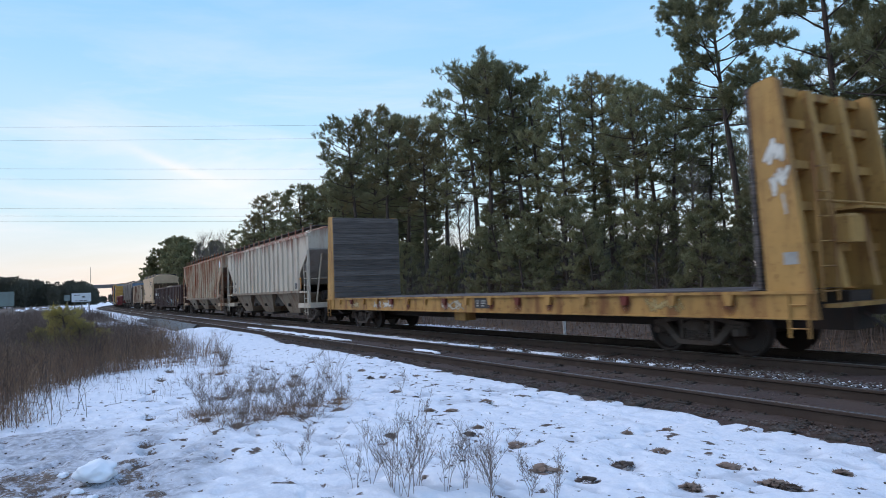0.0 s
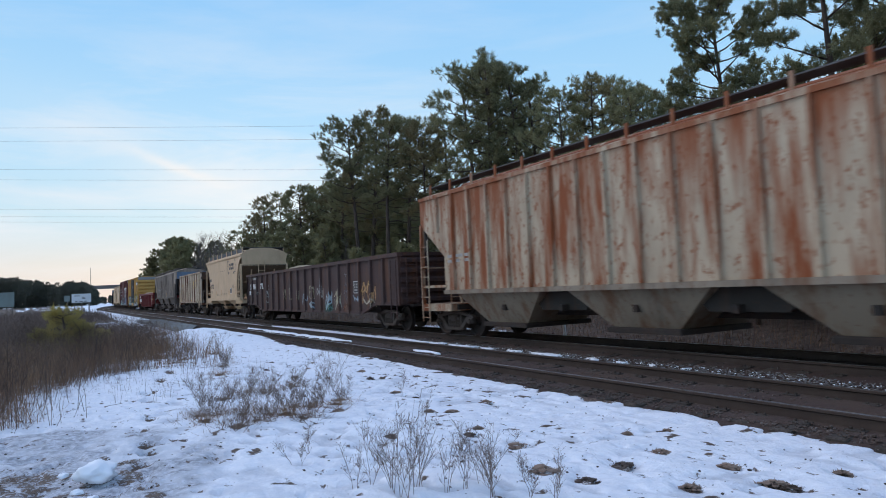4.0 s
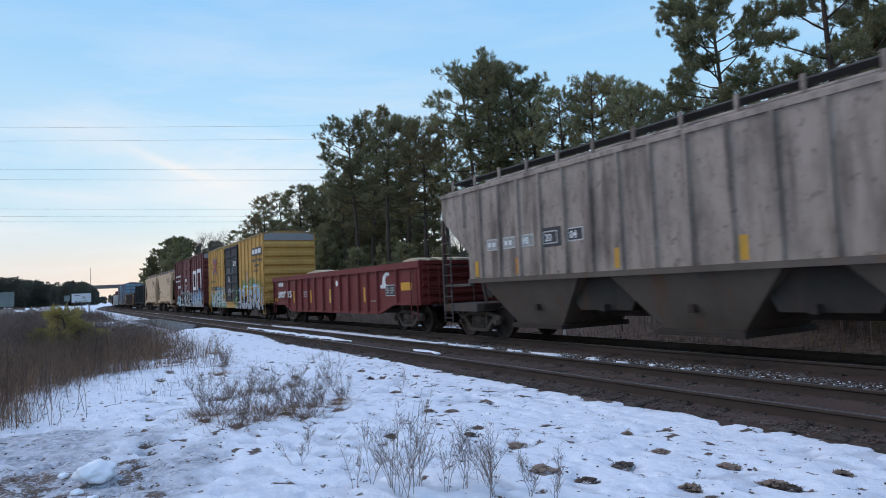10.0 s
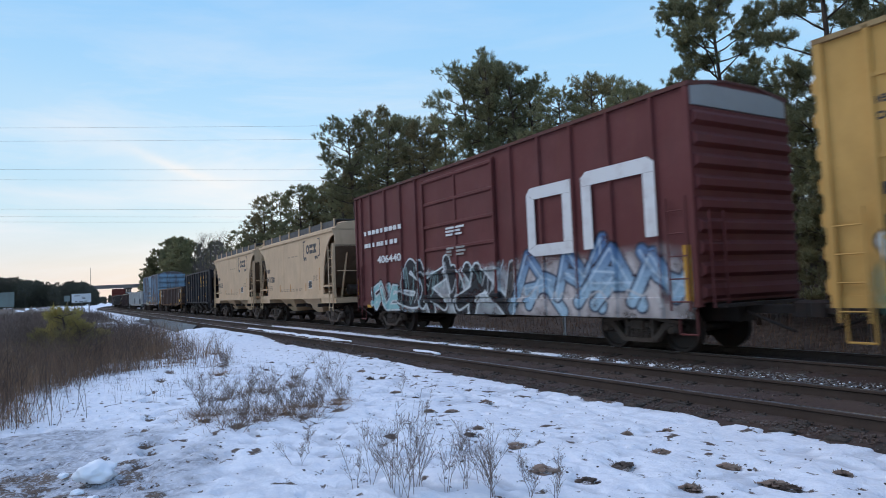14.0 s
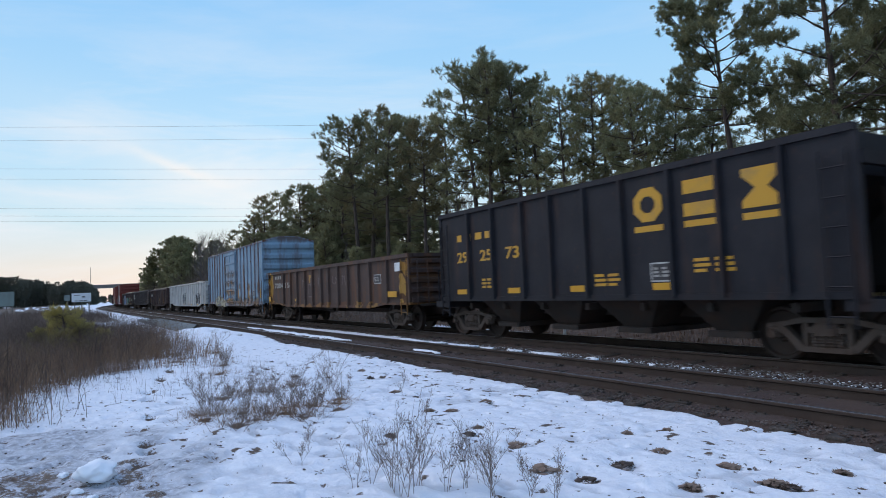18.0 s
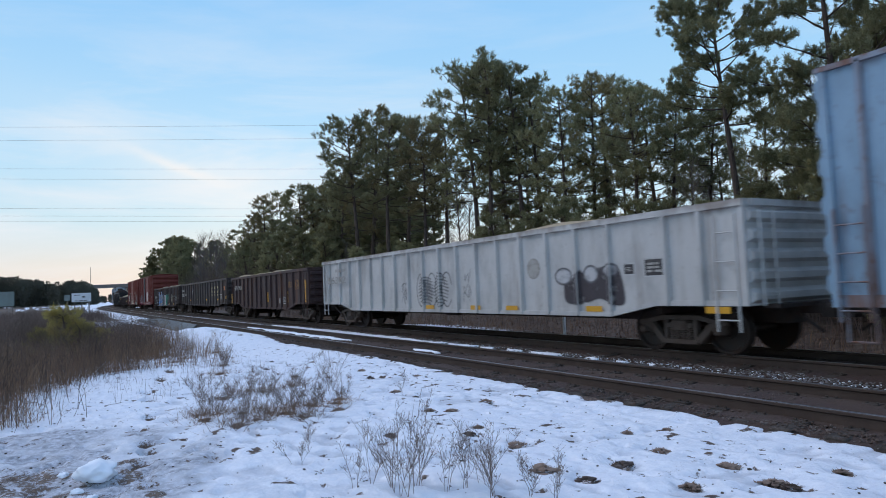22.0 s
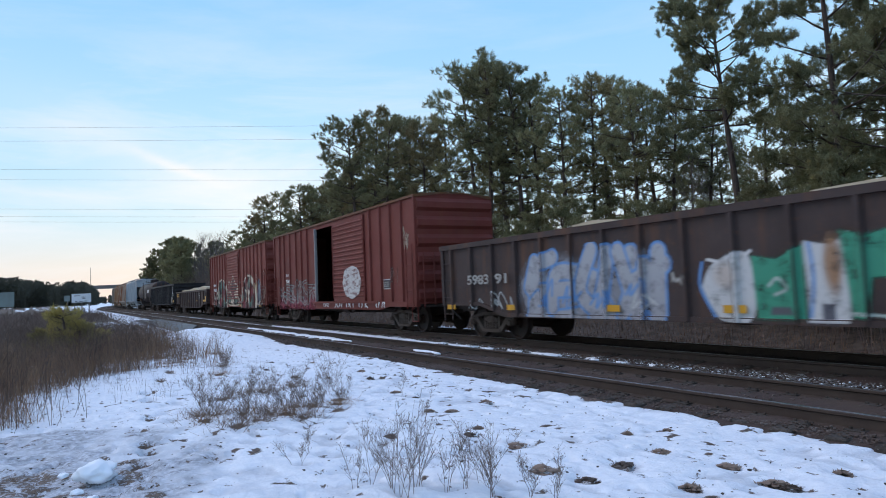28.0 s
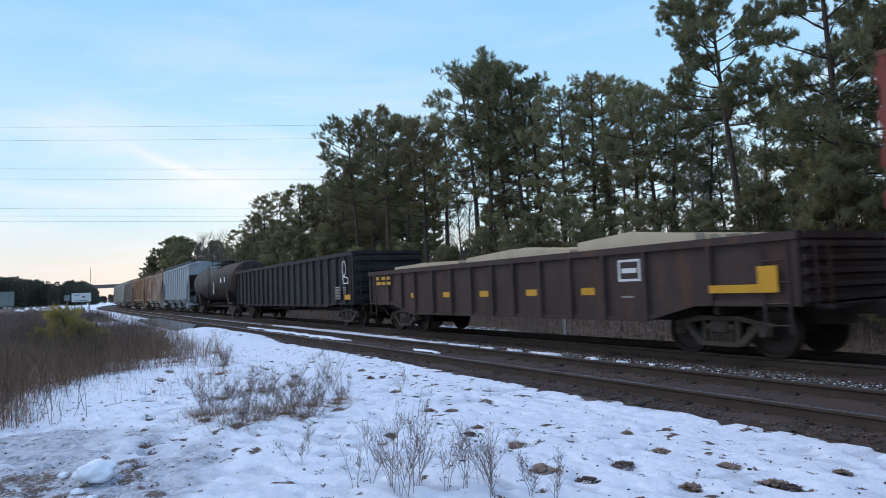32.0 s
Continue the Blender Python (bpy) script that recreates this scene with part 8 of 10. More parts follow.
sp.stroke([(1.15, 1.95), (1.2, 1.4), (1.12, 0.8)], 0.06, BLUE_LINE)
sp.mist(1.5, 1.6, 0.16, 0.5, (0.32, 0.18, 0.10), 0.8)
sp.fill([(1.3, 0.75), (1.5, 0.75), (1.5, 1.0), (1.3, 1.0)], (0.10, 0.10, 0.12), 0.03, False)
sp.fill([(1.62, 2.12), (2.0, 2.02), (2.62, 2.14), (2.5, 1.4), (2.05, 1.38), (1.95, 0.78), (1.75, 0.78)], GREEN, 0.05, False)
sp.stroke([(2.55, 2.2), (2.45, 1.75), (2.3, 1.4)], 0.06, (0.50, 0.52, 0.48))
sp.stroke([(1.75, 0.85), (2.3, 0.82)], 0.05, (0.40, 0.46, 0.42))
sp.fill([(2.3, 1.18), (2.42, 1.45), (2.62, 1.52), (2.85, 1.42), (2.94, 1.15), (2.6, 1.12)], (0.50, 0.52, 0.56))
sp.stroke([(2.36, 1.22), (2.6, 1.17), (2.9, 1.2)], 0.06, (0.20, 0.33, 0.56))
sp.stroke([(2.28, 0.98), (3.0, 0.95)], 0.05, (0.45, 0.46, 0.46))
sp.put(car, "sprayed_shapes", "white, green and blue sprayed shapes", face)
sp = Spray(3.2, 10.0, 0.70, 2.35, 0.03, 23)
for a, b, lo, hi, c in ((3.32, 4.05, 1.2, 2.0, (0.36, 0.35, 0.37)), (4.33, 5.1, 0.78, 2.0, (0.52, 0.46, 0.34)), (5.37, 6.15, 0.98, 1.92, (0.48, 0.44, 0.33)), (6.45, 7.2, 1.3, 2.1, (0.46, 0.44, 0.38)), (7.5, 8.4, 0.9, 1.9, (0.50, 0.46, 0.38)), (8.7, 9.7, 0.9, 2.0, (0.44, 0.40, 0.32))):
    sp.mist((a + b) / 2, (lo + hi) / 2, (b - a) * 0.5, (hi - lo) * 0.45, tuple(0.4 * v for v in c), 0.4)
    sp.scribble(a, b, lo + 0.35 * (hi - lo), hi, c, 0.055, 11)
    sp.scribble(a, b, lo, hi - 0.3 * (hi - lo), c, 0.045, 8)
    sp.stroke([(a + 0.1, lo + 0.55 * (hi - lo)), ((a + b) / 2, lo + 0.62 * (hi - lo)), (b - 0.05, lo + 0.45 * (hi - lo))], 0.04, c)
sp.put(car, "sprayed_tag", "looping cream and grey sprayed tags", face)
for x in (-9.8, -6.8, -3.3, -0.4, 3.0, 6.4):
    patch(car, "reflector", x, x + 0.45, 0.84, 0.98, M_REFLECT, Y - 0.051)
for a, b, z in ((-4.8, -3.2, 2.84), (0.95, 4.6, 2.83), (5.0, 7.6, 2.82)):
    bundle("timber_load", "stack of pale boards lying in a gondola", (ENDS[18][0] + ENDS[18][1]) / 2, a, b, z, M_LOAD, seed=int(10 * (a + 9)))

# red box car with one door slid open
m = paint("red_boxcar_paint", (0.155, 0.035, 0.026), 0.15, 0.22)
M_ROOF_RED = paint("rusted_roof", (0.13, 0.06, 0.035), 0.8, 0.4)
car, h = boxcar("brick-red box car with its door standing open", *ENDS[19], 4.58, (m, m, M_ROOF_RED), [-7.10, -6.34, -5.38, -4.40, -3.56, -2.70, 4.52, 5.42, 6.26, 7.14], (-1.56, 1.3), reach(19), ends=6, peak=0.10, open_door=(-1.56, 0.78, 3.98), plain_door=True, bottom=0.78)
part("door_jamb", Geo().box(-1.62, -1.54, -SIDE - 0.06, -SIDE + 0.05, 1.1, 4.40), M_GALV, car)
M_BLOT = material("scuffed_white_spray", (0.56, 0.53, 0.50), 0.8, 0, (((0.17, 0.06, 0.05), 2.4, (1, 1, 3), 0.50, 0.60, 0.85), ((0.36, 0.30, 0.28), 6, (1, 1, 2), 0.48, 0.64, 0.6)))
rr = random.Random(9)
blob(car, "white_blot", [(2.80 + (0.95 + rr.uniform(-0.06, 0.06)) * math.cos(a), 1.86 + (0.66 + rr.uniform(-0.05, 0.05)) * math.sin(a)) for a in np.linspace(0, 2 * math.pi, 27)[:-1]], M_BLOT, -SIDE - 0.1005, "scuffed white sprayed blot")
for n, x in enumerate((-0.6, 0.8, 2.0, 3.4, 5.0)):
    scrawl(car, x, x + 0.9, 0.85, 1.08, M_WHITE, -SIDE - 0.0905, 90 + n, 0.05, 4)
face = boxcar_face([-7.10, -6.34, -5.38, -4.40, -3.56, -2.70, 4.52, 5.42, 6.26, 7.14], 0.78, (0.73, 3.98))
sp = Spray(-7.3, -1.7, 0.72, 2.5, 0.03, 31)
for x in (-6.6, -5.4, -4.2, -3.0, -2.2):
    sp.mist(x, 1.05, 0.8, 0.38, (0.20, 0.03, 0.05), 0.8)
sp.letters("WEUNSR", -7.0, -1.85, 1.15, 2.05, 0.10, (0.155, 0.04, 0.035), (0.30, 0.36, 0.33), 0.04, None, 0.2, wild=0.8)
for n in range(5):
    sp.scribble(-6.9 + n, -5.8 + n, 0.85, 1.5, (0.30, 0.22, 0.22), 0.035, 6, 0.7)
sp.put(car, "sprayed_lettering", "grey-green sprayed letters over crimson spray", face)
sp = Spray(6.2, 7.9, 1.4, 3.9, 0.03, 32)
sp.scribble(6.3, 6.7, 1.7, 2.3, (0.30, 0.16, 0.13), 0.035, 7, 0.8)
sp.scribble(7.25, 7.6, 2.8, 3.75, (0.36, 0.27, 0.20), 0.06, 8, 0.8)
sp.put(car, "sprayed_tag", "faded sprayed tags by the corner", face)
plate(car, 5.6, 1.55, 0.5, 0.3, Y, 99)
bars(car, "reporting_mark", -6.2, 2.35, 0.5, 0.2, 1, M_WHITE, Y, 99, 3)
lettering("number", "8066", 0.26, -6.2, 2.05, Y, M_WHITE, car, 0.6)

# red box car with round sprayed shapes
m = paint("red_sprayed_boxcar_paint", (0.185, 0.046, 0.034), 0.15, 0.22)
rd_ribs = [-7.21, -6.33, -5.49, -4.53, -3.65, -2.75, 1.71, 2.71, 3.55, 4.39, 5.29, 6.17, 7.03]
car, h = boxcar("brick-red box car with round sprayed shapes and a star", *ENDS[20], 4.56, (m, m, M_ROOF_RED), rd_ribs, (-1.83, 1.39), reach(20), ends=6, peak=0.10, plain_door=True, bottom=0.80)
M_CREAM = material("cream_spray", (0.62, 0.52, 0.42), 0.8, 0, (((0.45, 0.30, 0.20), 3, (1, 1, 1), 0.45, 0.65, 0.6),))
face = boxcar_face(rd_ribs + [-8.04, 8.04], 0.80, (-1.83, 1.39))
CREAM, SOOT, SAGE, ROSE = (0.60, 0.49, 0.38), (0.045, 0.035, 0.034), (0.13, 0.20, 0.15), (0.22, 0.05, 0.06)
half_round = lambda cx, cz, rx, rz: [(cx + rx * math.cos(a), cz + rz * math.sin(a)) for a in np.linspace(math.pi, 0, 13)]
sp = Spray(-7.2, 1.6, 0.74, 3.1, 0.03, 41)
sp.mist(-6.6, 1.3, 0.7, 0.7, (0.22, 0.14, 0.12), 0.5)
sp.fill(half_round(-3.95, 0.75, 1.75, 1.95) + [(-2.2, 0.5), (-5.7, 0.5)], SOOT, 0.05, False)
for cx, cz, c in ((-4.8, 1.5, SAGE), (-4.1, 2.2, SAGE), (-3.3, 1.7, ROSE), (-4.3, 1.1, ROSE), (-3.0, 1.2, SAGE), (-3.6, 2.4, (0.16, 0.17, 0.15))):
    sp.mist(cx, cz, 0.42, 0.38, c, 0.9)
sp.stroke(half_round(-3.95, 0.75, 1.75, 1.98), 0.11, CREAM, 0.05)
sp.stroke([(-2.5, 2.2), (-2.1, 1.6), (-2.15, 0.85)], 0.30, (0.58, 0.50, 0.40), 0.08)
sp.stroke([(-5.75, 0.85), (-5.4, 1.5), (-5.0, 1.9), (-5.15, 1.2), (-4.7, 1.0)], 0.10, CREAM)
sp.scribble(-4.3, -3.4, 1.1, 1.7, CREAM, 0.05, 7, 0.7)
sp.scribble(-6.5, -5.8, 0.9, 1.9, (0.50, 0.44, 0.38), 0.05, 8, 0.6)
sp.scribble(-2.4, -2.0, 2.2, 2.9, (0.55, 0.47, 0.40), 0.04, 6, 0.7)
shape = [(-1.7, 2.1), (-1.3, 2.6), (-0.85, 2.25), (-0.1, 2.85), (0.5, 2.35), (1.15, 2.2), (1.3, 1.5), (1.25, 0.95), (-1.6, 0.95), (-1.75, 1.5)]
sp.fill(shape, (0.06, 0.035, 0.035), 0.05)
for cx, cz, c in ((-1.2, 1.3, SAGE), (-0.2, 1.6, ROSE), (0.7, 1.3, SAGE), (0.1, 2.3, (0.14, 0.09, 0.08)), (-1.3, 2.1, ROSE)):
    sp.mist(cx, cz, 0.36, 0.32, c, 0.85)
sp.stroke(shape + [shape[0]], 0.10, CREAM, 0.05)
sp.fill([(0.1, 1.75), (0.7, 1.85), (1.1, 2.15), (1.25, 1.7), (0.95, 1.35), (0.4, 1.45)], CREAM, 0.05)
sp.fill([(-0.75, 1.15), (-0.45, 1.45), (0.05, 1.2), (-0.1, 0.95), (-0.6, 0.95)], CREAM, 0.05)
sp.stroke([(-1.55, 1.7), (-1.1, 1.85), (-0.7, 1.6)], 0.12, CREAM)
sp.stroke([(-0.4, 1.6), (-0.2, 1.95), (0.2, 2.1)], 0.05, (0.02, 0.02, 0.02))
sp.put(car, "sprayed_shapes", "cream-rimmed dark sprayed arch and beast-like shape", face)
sp = Spray(1.5, 8.0, 0.74, 3.1, 0.03, 42)
sp.mist(6.15, 1.7, 0.6, 0.8, (0.26, 0.27, 0.30), 0.85)
sp.mist(6.9, 1.2, 0.9, 0.5, (0.06, 0.05, 0.05), 0.6)
sp.mist(7.4, 1.5, 0.6, 0.5, (0.24, 0.15, 0.13), 0.5)
sp.fill(half_round(3.75, 0.70, 1.85, 2.02) + [(5.6, 0.5), (1.9, 0.5)], (0.09, 0.035, 0.035), 0.05, False)
for cx, cz, c in ((2.5, 1.3, SAGE), (2.9, 2.0, (0.05, 0.04, 0.04)), (3.4, 2.3, ROSE), (4.1, 2.35, SAGE), (4.6, 1.7, ROSE), (4.9, 1.2, (0.05, 0.04, 0.04)), (2.7, 1.0, ROSE), (4.3, 1.1, SAGE), (3.2, 1.6, (0.05, 0.04, 0.045))):
    sp.mist(cx, cz, 0.40, 0.36, c, 0.95)
sp.stroke(half_round(3.75, 0.70, 1.85, 2.05), 0.12, CREAM, 0.05)
sp.stroke([(4.4, 2.55), (5.15, 2.2), (5.6, 1.5), (5.65, 0.85)], 0.40, (0.58, 0.49, 0.38), 0.10)
sp.mist(5.7, 2.0, 0.25, 0.4, (0.42, 0.25, 0.10), 0.6)
star = [(3.55 + (0.74 if i % 2 == 0 else 0.30) * math.sin(i * math.pi / 5 + 0.08), 1.62 + (0.74 if i % 2 == 0 else 0.30) * math.cos(i * math.pi / 5 + 0.08)) for i in range(10)]
sp.fill(star, CREAM, 0.05, False)
sp.mist(3.6, 1.5, 0.16, 0.16, (0.10, 0.06, 0.05), 0.7)
for cx, cz, rx, rz in ((1.75, 2.3, 0.14, 0.10), (1.95, 1.9, 0.10, 0.14), (1.85, 1.5, 0.10, 0.10), (5.75, 2.65, 0.16, 0.12), (6.75, 2.2, 0.12, 0.08), (7.1, 1.9, 0.14, 0.10), (7.5, 2.75, 0.25, 0.12), (6.5, 1.05, 0.12, 0.10), (7.0, 1.1, 0.16, 0.12)):
    sp.stroke([(cx + rx * math.cos(a), cz + rz * math.sin(a)) for a in np.linspace(0, 6.3, 9)], 0.04, (0.52, 0.42, 0.34), strength=0.8)
sp.scribble(7.2, 7.9, 1.3, 2.3, (0.38, 0.28, 0.24), 0.05, 10, 0.7)
sp.scribble(5.9, 6.5, 0.85, 1.2, CREAM, 0.06, 8, 0.7)
sp.put(car, "sprayed_shapes", "cream sprayed arch with a star and grey cloud", face)
for x in (-1.0, 1.5, 5.0, 6.3):
    patch(car, "reflector", x, x + 0.6, 0.84, 0.95, M_REFLECT, -SIDE - 0.0305)
lettering("number", "95 003", 0.30, -6.6, 1.90, YB, M_WHITE, car, 1.1)
bars(car, "reporting_mark", -6.6, 2.25, 1.0, 0.22, 1, M_WHITE, YB, 111, 4)

# gondola heaped with pale timber
m = paint("umber_gondola_paint", (0.052, 0.033, 0.030), 0.25, 0.35)
car, h = gondola("dark brown gondola with a heaped pale load and yellow reflectors", *ENDS[21], 2.16, m, [-6.58, -5.6, -4.64, -3.44, -2.34, -1.26, -0.20, 0.74, 1.82, 2.90, 3.96, 5.10, 6.60], reach(21), 0.64)
bundle("timber_load", "heaped pale timber lying in a gondola", (ENDS[21][0] + ENDS[21][1]) / 2, -6.8, -2.2, 2.26, M_LOAD, seed=21)
bundle("timber_load", "heaped pale timber lying in a gondola", (ENDS[21][0] + ENDS[21][1]) / 2, -2.3, 2.6, 2.40, M_LOAD, slope=0.12, seed=22)
bundle("timber_load", "heaped pale timber lying in a gondola", (ENDS[21][0] + ENDS[21][1]) / 2, 2.5, 6.4, 2.42, M_LOAD, slope=0.12, seed=23)
for x in (-5.0, -2.9, -0.9, 1.2, 3.2):
    patch(car, "reflector", x, x + 0.42, 1.18, 1.34, M_REFLECT, Y)
patch(car, "reflector", 6.6, 7.9, 1.18, 1.32, M_REFLECT, YR)
patch(car, "reflector", 7.55, 7.9, 1.32, 1.62, M_REFLECT, YR)
part("square_emblem", Geo().box(4.35, 4.95, Y - 0.004, Y, 1.45, 1.5).box(4.35, 4.95, Y - 0.004, Y, 1.85, 1.9).box(4.35, 4.4, Y - 0.0045, Y, 1.5, 1.85).box(4.9, 4.95, Y - 0.0045, Y, 1.5, 1.85).box(4.45, 4.85, Y - 0.004, Y, 1.62, 1.72), M_WHITE, car, "white square emblem")
bars(car, "reporting_mark", -7.5, 1.62, 1.3, 0.36, 2, M_GOLD, YR, 121, 3)
bars(car, "data_stencil", 4.4, 1.1, 0.5, 0.06, 1, M_DIM, Y, 122, 1)

# tall black gondola, black tank car, and the covered hoppers behind
m = paint("soot_black_gondola_paint", (0.024, 0.022, 0.023), 0.1, 0.3)
car, h = gondola("tall black ribbed gondola with a white emblem", *ENDS[22], 3.08, m, spread(-9.2, 9.2, 20), reach(22), 0.85, rim=0.16)
outline(car, "oval_emblem", [(9.2 + 0.20 * math.cos(a), 2.42 + 0.30 * math.sin(a)) for a in np.linspace(0, 2 * math.pi, 17)[:-1]], 0.05, M_WHITE, YR, "white oval line emblem")
outline(car, "emblem_foot", [(9.05, 2.1), (9.6, 2.02), (9.62, 1.82), (9.12, 1.80)], 0.05, M_WHITE, YR - 0.004, "white line emblem")
bars(car, "data_stencil", 9.05, 1.38, 0.35, 0.3, 3, M_DIM, YR, 133, 2)
patch(car, "reflector", 9.2, 9.8, 1.15, 1.35, M_REFLECT, YR)
plate(car, 8.2, 1.2, 0.5, 0.45, YR, 131)


def tank_car(i):
    body = paint("black_tank_paint", (0.024, 0.019, 0.019), 0.35, 0.4)
    rear, front = ENDS[i]
    car, h = start_car("tank_car", "black tank car with a pale run down its side", rear, front, category="tank car")
    rad, zc = 1.42, 2.55
    prof = [(-h + 0.35 - 0.42 * math.cos(a), rad * math.sin(a)) for a in np.linspace(0.05, math.pi / 2, 7)]
    prof = prof + [(-x, r_) for x, r_ in reversed(prof)]
    part("tank_shell", Geo().lathe(prof, "x", 36, (0, 0, zc)), body, car, smooth=True)
    for x in (-h + 2.0, -h / 3, h / 3, h - 2.0):
        part("shell_band", Geo().lathe([(x - 0.05, rad + 0.01), (x + 0.05, rad + 0.01), (x + 0.05, rad - 0.05), (x - 0.05, rad - 0.05)], "x", 36, (0, 0, zc)), body, car)
    part("dome", Geo().lathe([(zc + rad - 0.1, 0.55), (zc + rad + 0.35, 0.55), (zc + rad + 0.42, 0.4), (zc + rad + 0.42, 0.02)], "z", 20), body, car)
    part("dome_platform", Geo().box(-1.1, 1.1, -1.0, 1.0, zc + rad + 0.02, zc + rad + 0.06), M_BOARD, car)
    for y in (-1.0, 1.0):
        part("platform_rail", Geo().rod((-1.1, y, zc + rad + 0.9), (1.1, y, zc + rad + 0.9), 0.02).rod((-1.1, y, zc + rad), (-1.1, y, zc + rad + 0.9), 0.02).rod((1.1, y, zc + rad), (1.1, y, zc + rad + 0.9), 0.02), body, car)
    ladder(car, -0.25, 0.25, -rad - 0.1, 1.0, zc + rad, 9, body)
    for k in (-1, 1):
        part("saddle", Geo().prism([(-1.2, 0.95), (1.2, 0.95), (1.35, 1.9), (0.7, 1.30), (-0.7, 1.30), (-1.35, 1.9)], "x", k * (h - 2.2) - 0.25, k * (h - 2.2) + 0.25), body, car)
        part("end_platform", Geo().box(min(k * (h - 0.8), k * h), max(k * (h - 0.8), k * h), -1.45, 1.45, 0.95, 1.05), body, car)
    patch(car, "placard", 3.9, 4.3, 2.5, 2.85, M_WHITE, -rad - 0.01)
    patch(car, "placard", 5.2, 5.6, 2.5, 2.85, M_WHITE, -rad - 0.01)
    patch(car, "pale_run", 1.2, 1.7, 1.7, 2.6, M_DIM, -rad - 0.01)
    centre_sill(car, h, 0.62, 1.0)
    trucks(car, h - 1.8)
    couplers(car, h, *reach(i))


tank_car(23)
for n, (i, colour, rust, label, eave) in enumerate(((24, (0.34, 0.37, 0.39), 0.1, "pale blue-grey ribbed covered hopper", 4.5), (25, (0.44, 0.38, 0.31), 1.0, "cream covered hopper with rust at its roof edge", 4.45), (26, (0.36, 0.25, 0.16), 0.95, "rusty orange covered hopper", 4.45),
                                                   (27, (0.26, 0.21, 0.17), 0.3, "brown-grey ribbed covered hopper", 4.5), (28, (0.46, 0.42, 0.36), 0.2, "cream ribbed covered hopper", 4.5), (29, (0.40, 0.36, 0.30), 0.3, "dusty cream covered hopper", 4.5))):
    m = paint("far_hopper_paint", colour, rust, 0.3, rust_colour=(0.26, 0.085, 0.03))
    half = (ENDS[i][1] - ENDS[i][0]) / 2
    ribbed_hopper(label, *ENDS[i], eave, m, spread(-half + 1.4, half - 1.4, 12), reach(i), paint("far_hopper_belly", tuple(c * 0.8 for c in colour), 0.3, 0.5), M_DARK_SHEET, side_low=1.45)


# ---- woods, weeds and the distance ----
def blades(centres, rnd, per, length, width, droop=0.0, squash=1.0):
    """Tufts of thin pointed blades round each centre: arrays of vertices and triangles."""
    c = np.repeat(np.asarray(centres, float), per, axis=0)
    n = len(c)
    d = rnd.normal(size=(n, 3))
    d[:, 2] = d[:, 2] * squash + 0.25 - droop
    d /= np.linalg.norm(d, axis=1, keepdims=True)
    side = np.cross(d, rnd.normal(size=(n, 3)))
    side /= np.linalg.norm(side, axis=1, keepdims=True)
    ln = length * rnd.uniform(0.6, 1.25, (n, 1))
    w = width * rnd.uniform(0.6, 1.3, (n, 1))
    v = np.stack([c - side * w / 2 + d * ln * 0.12, c + side * w / 2 + d * ln * 0.12, c + d * ln], 1).reshape(-1, 3)
    return v, np.arange(3 * n).reshape(-1, 3)


def raw_mesh(name, parts_):
    """A mesh from (vertices, faces) pairs."""
    vs, fs, n = [], [], 0
    for v, f in parts_:
        vs.append(np.asarray(v, float).reshape(-1, 3))
        fs += [[int(i) + n for i in face] for face in f]
        n += len(vs[-1])
    me = bpy.data.meshes.new(name)
    me.from_pydata(np.concatenate(vs).tolist(), [], fs)
    me.update()
    return me


def limb(points, radii, n=5):
    """A bent, tapering branch."""
    g = Geo()
    rings = []
    for i, p in enumerate(points):
        a = Vector(points[max(i - 1, 0)])
        b = Vector(points[min(i + 1, len(points) - 1)])
        way = (b - a).normalized()
        s = way.orthogonal().normalized()
        o = way.cross(s)
        rings.append([Vector(p) + float(radii[i]) * (math.cos(2 * math.pi * k / n) * s + math.sin(2 * math.pi * k / n) * o) for k in range(n)])
    return g.loft(rings)


def needles(starts, ways, rnd, per, length, width, reach):
    """Bottle-brush shoots: thin blades set along each shoot and pointing outwards and forwards."""
    c = np.repeat(np.asarray(starts, float), per, axis=0)
    d = np.repeat(np.asarray(ways, float), per, axis=0)
    n = len(c)
    c = c + d * reach * rnd.random((n, 1)) + rnd.normal(0, reach * 0.16, (n, 3))
    out_ = d * rnd.uniform(0.25, 1.0, (n, 1)) + rnd.normal(size=(n, 3)) * 0.5
    out_ /= np.linalg.norm(out_, axis=1, keepdims=True)
    side = np.cross(out_, rnd.normal(size=(n, 3)))
    side /= np.linalg.norm(side, axis=1, keepdims=True)
    ln = length * rnd.uniform(0.6, 1.25, (n, 1))
    w = width * rnd.uniform(0.6, 1.3, (n, 1))
    v = np.stack([c - side * w / 2, c + side * w / 2, c + out_ * ln], 1).reshape(-1, 3)
    return v, np.arange(3 * n).reshape(-1, 3)


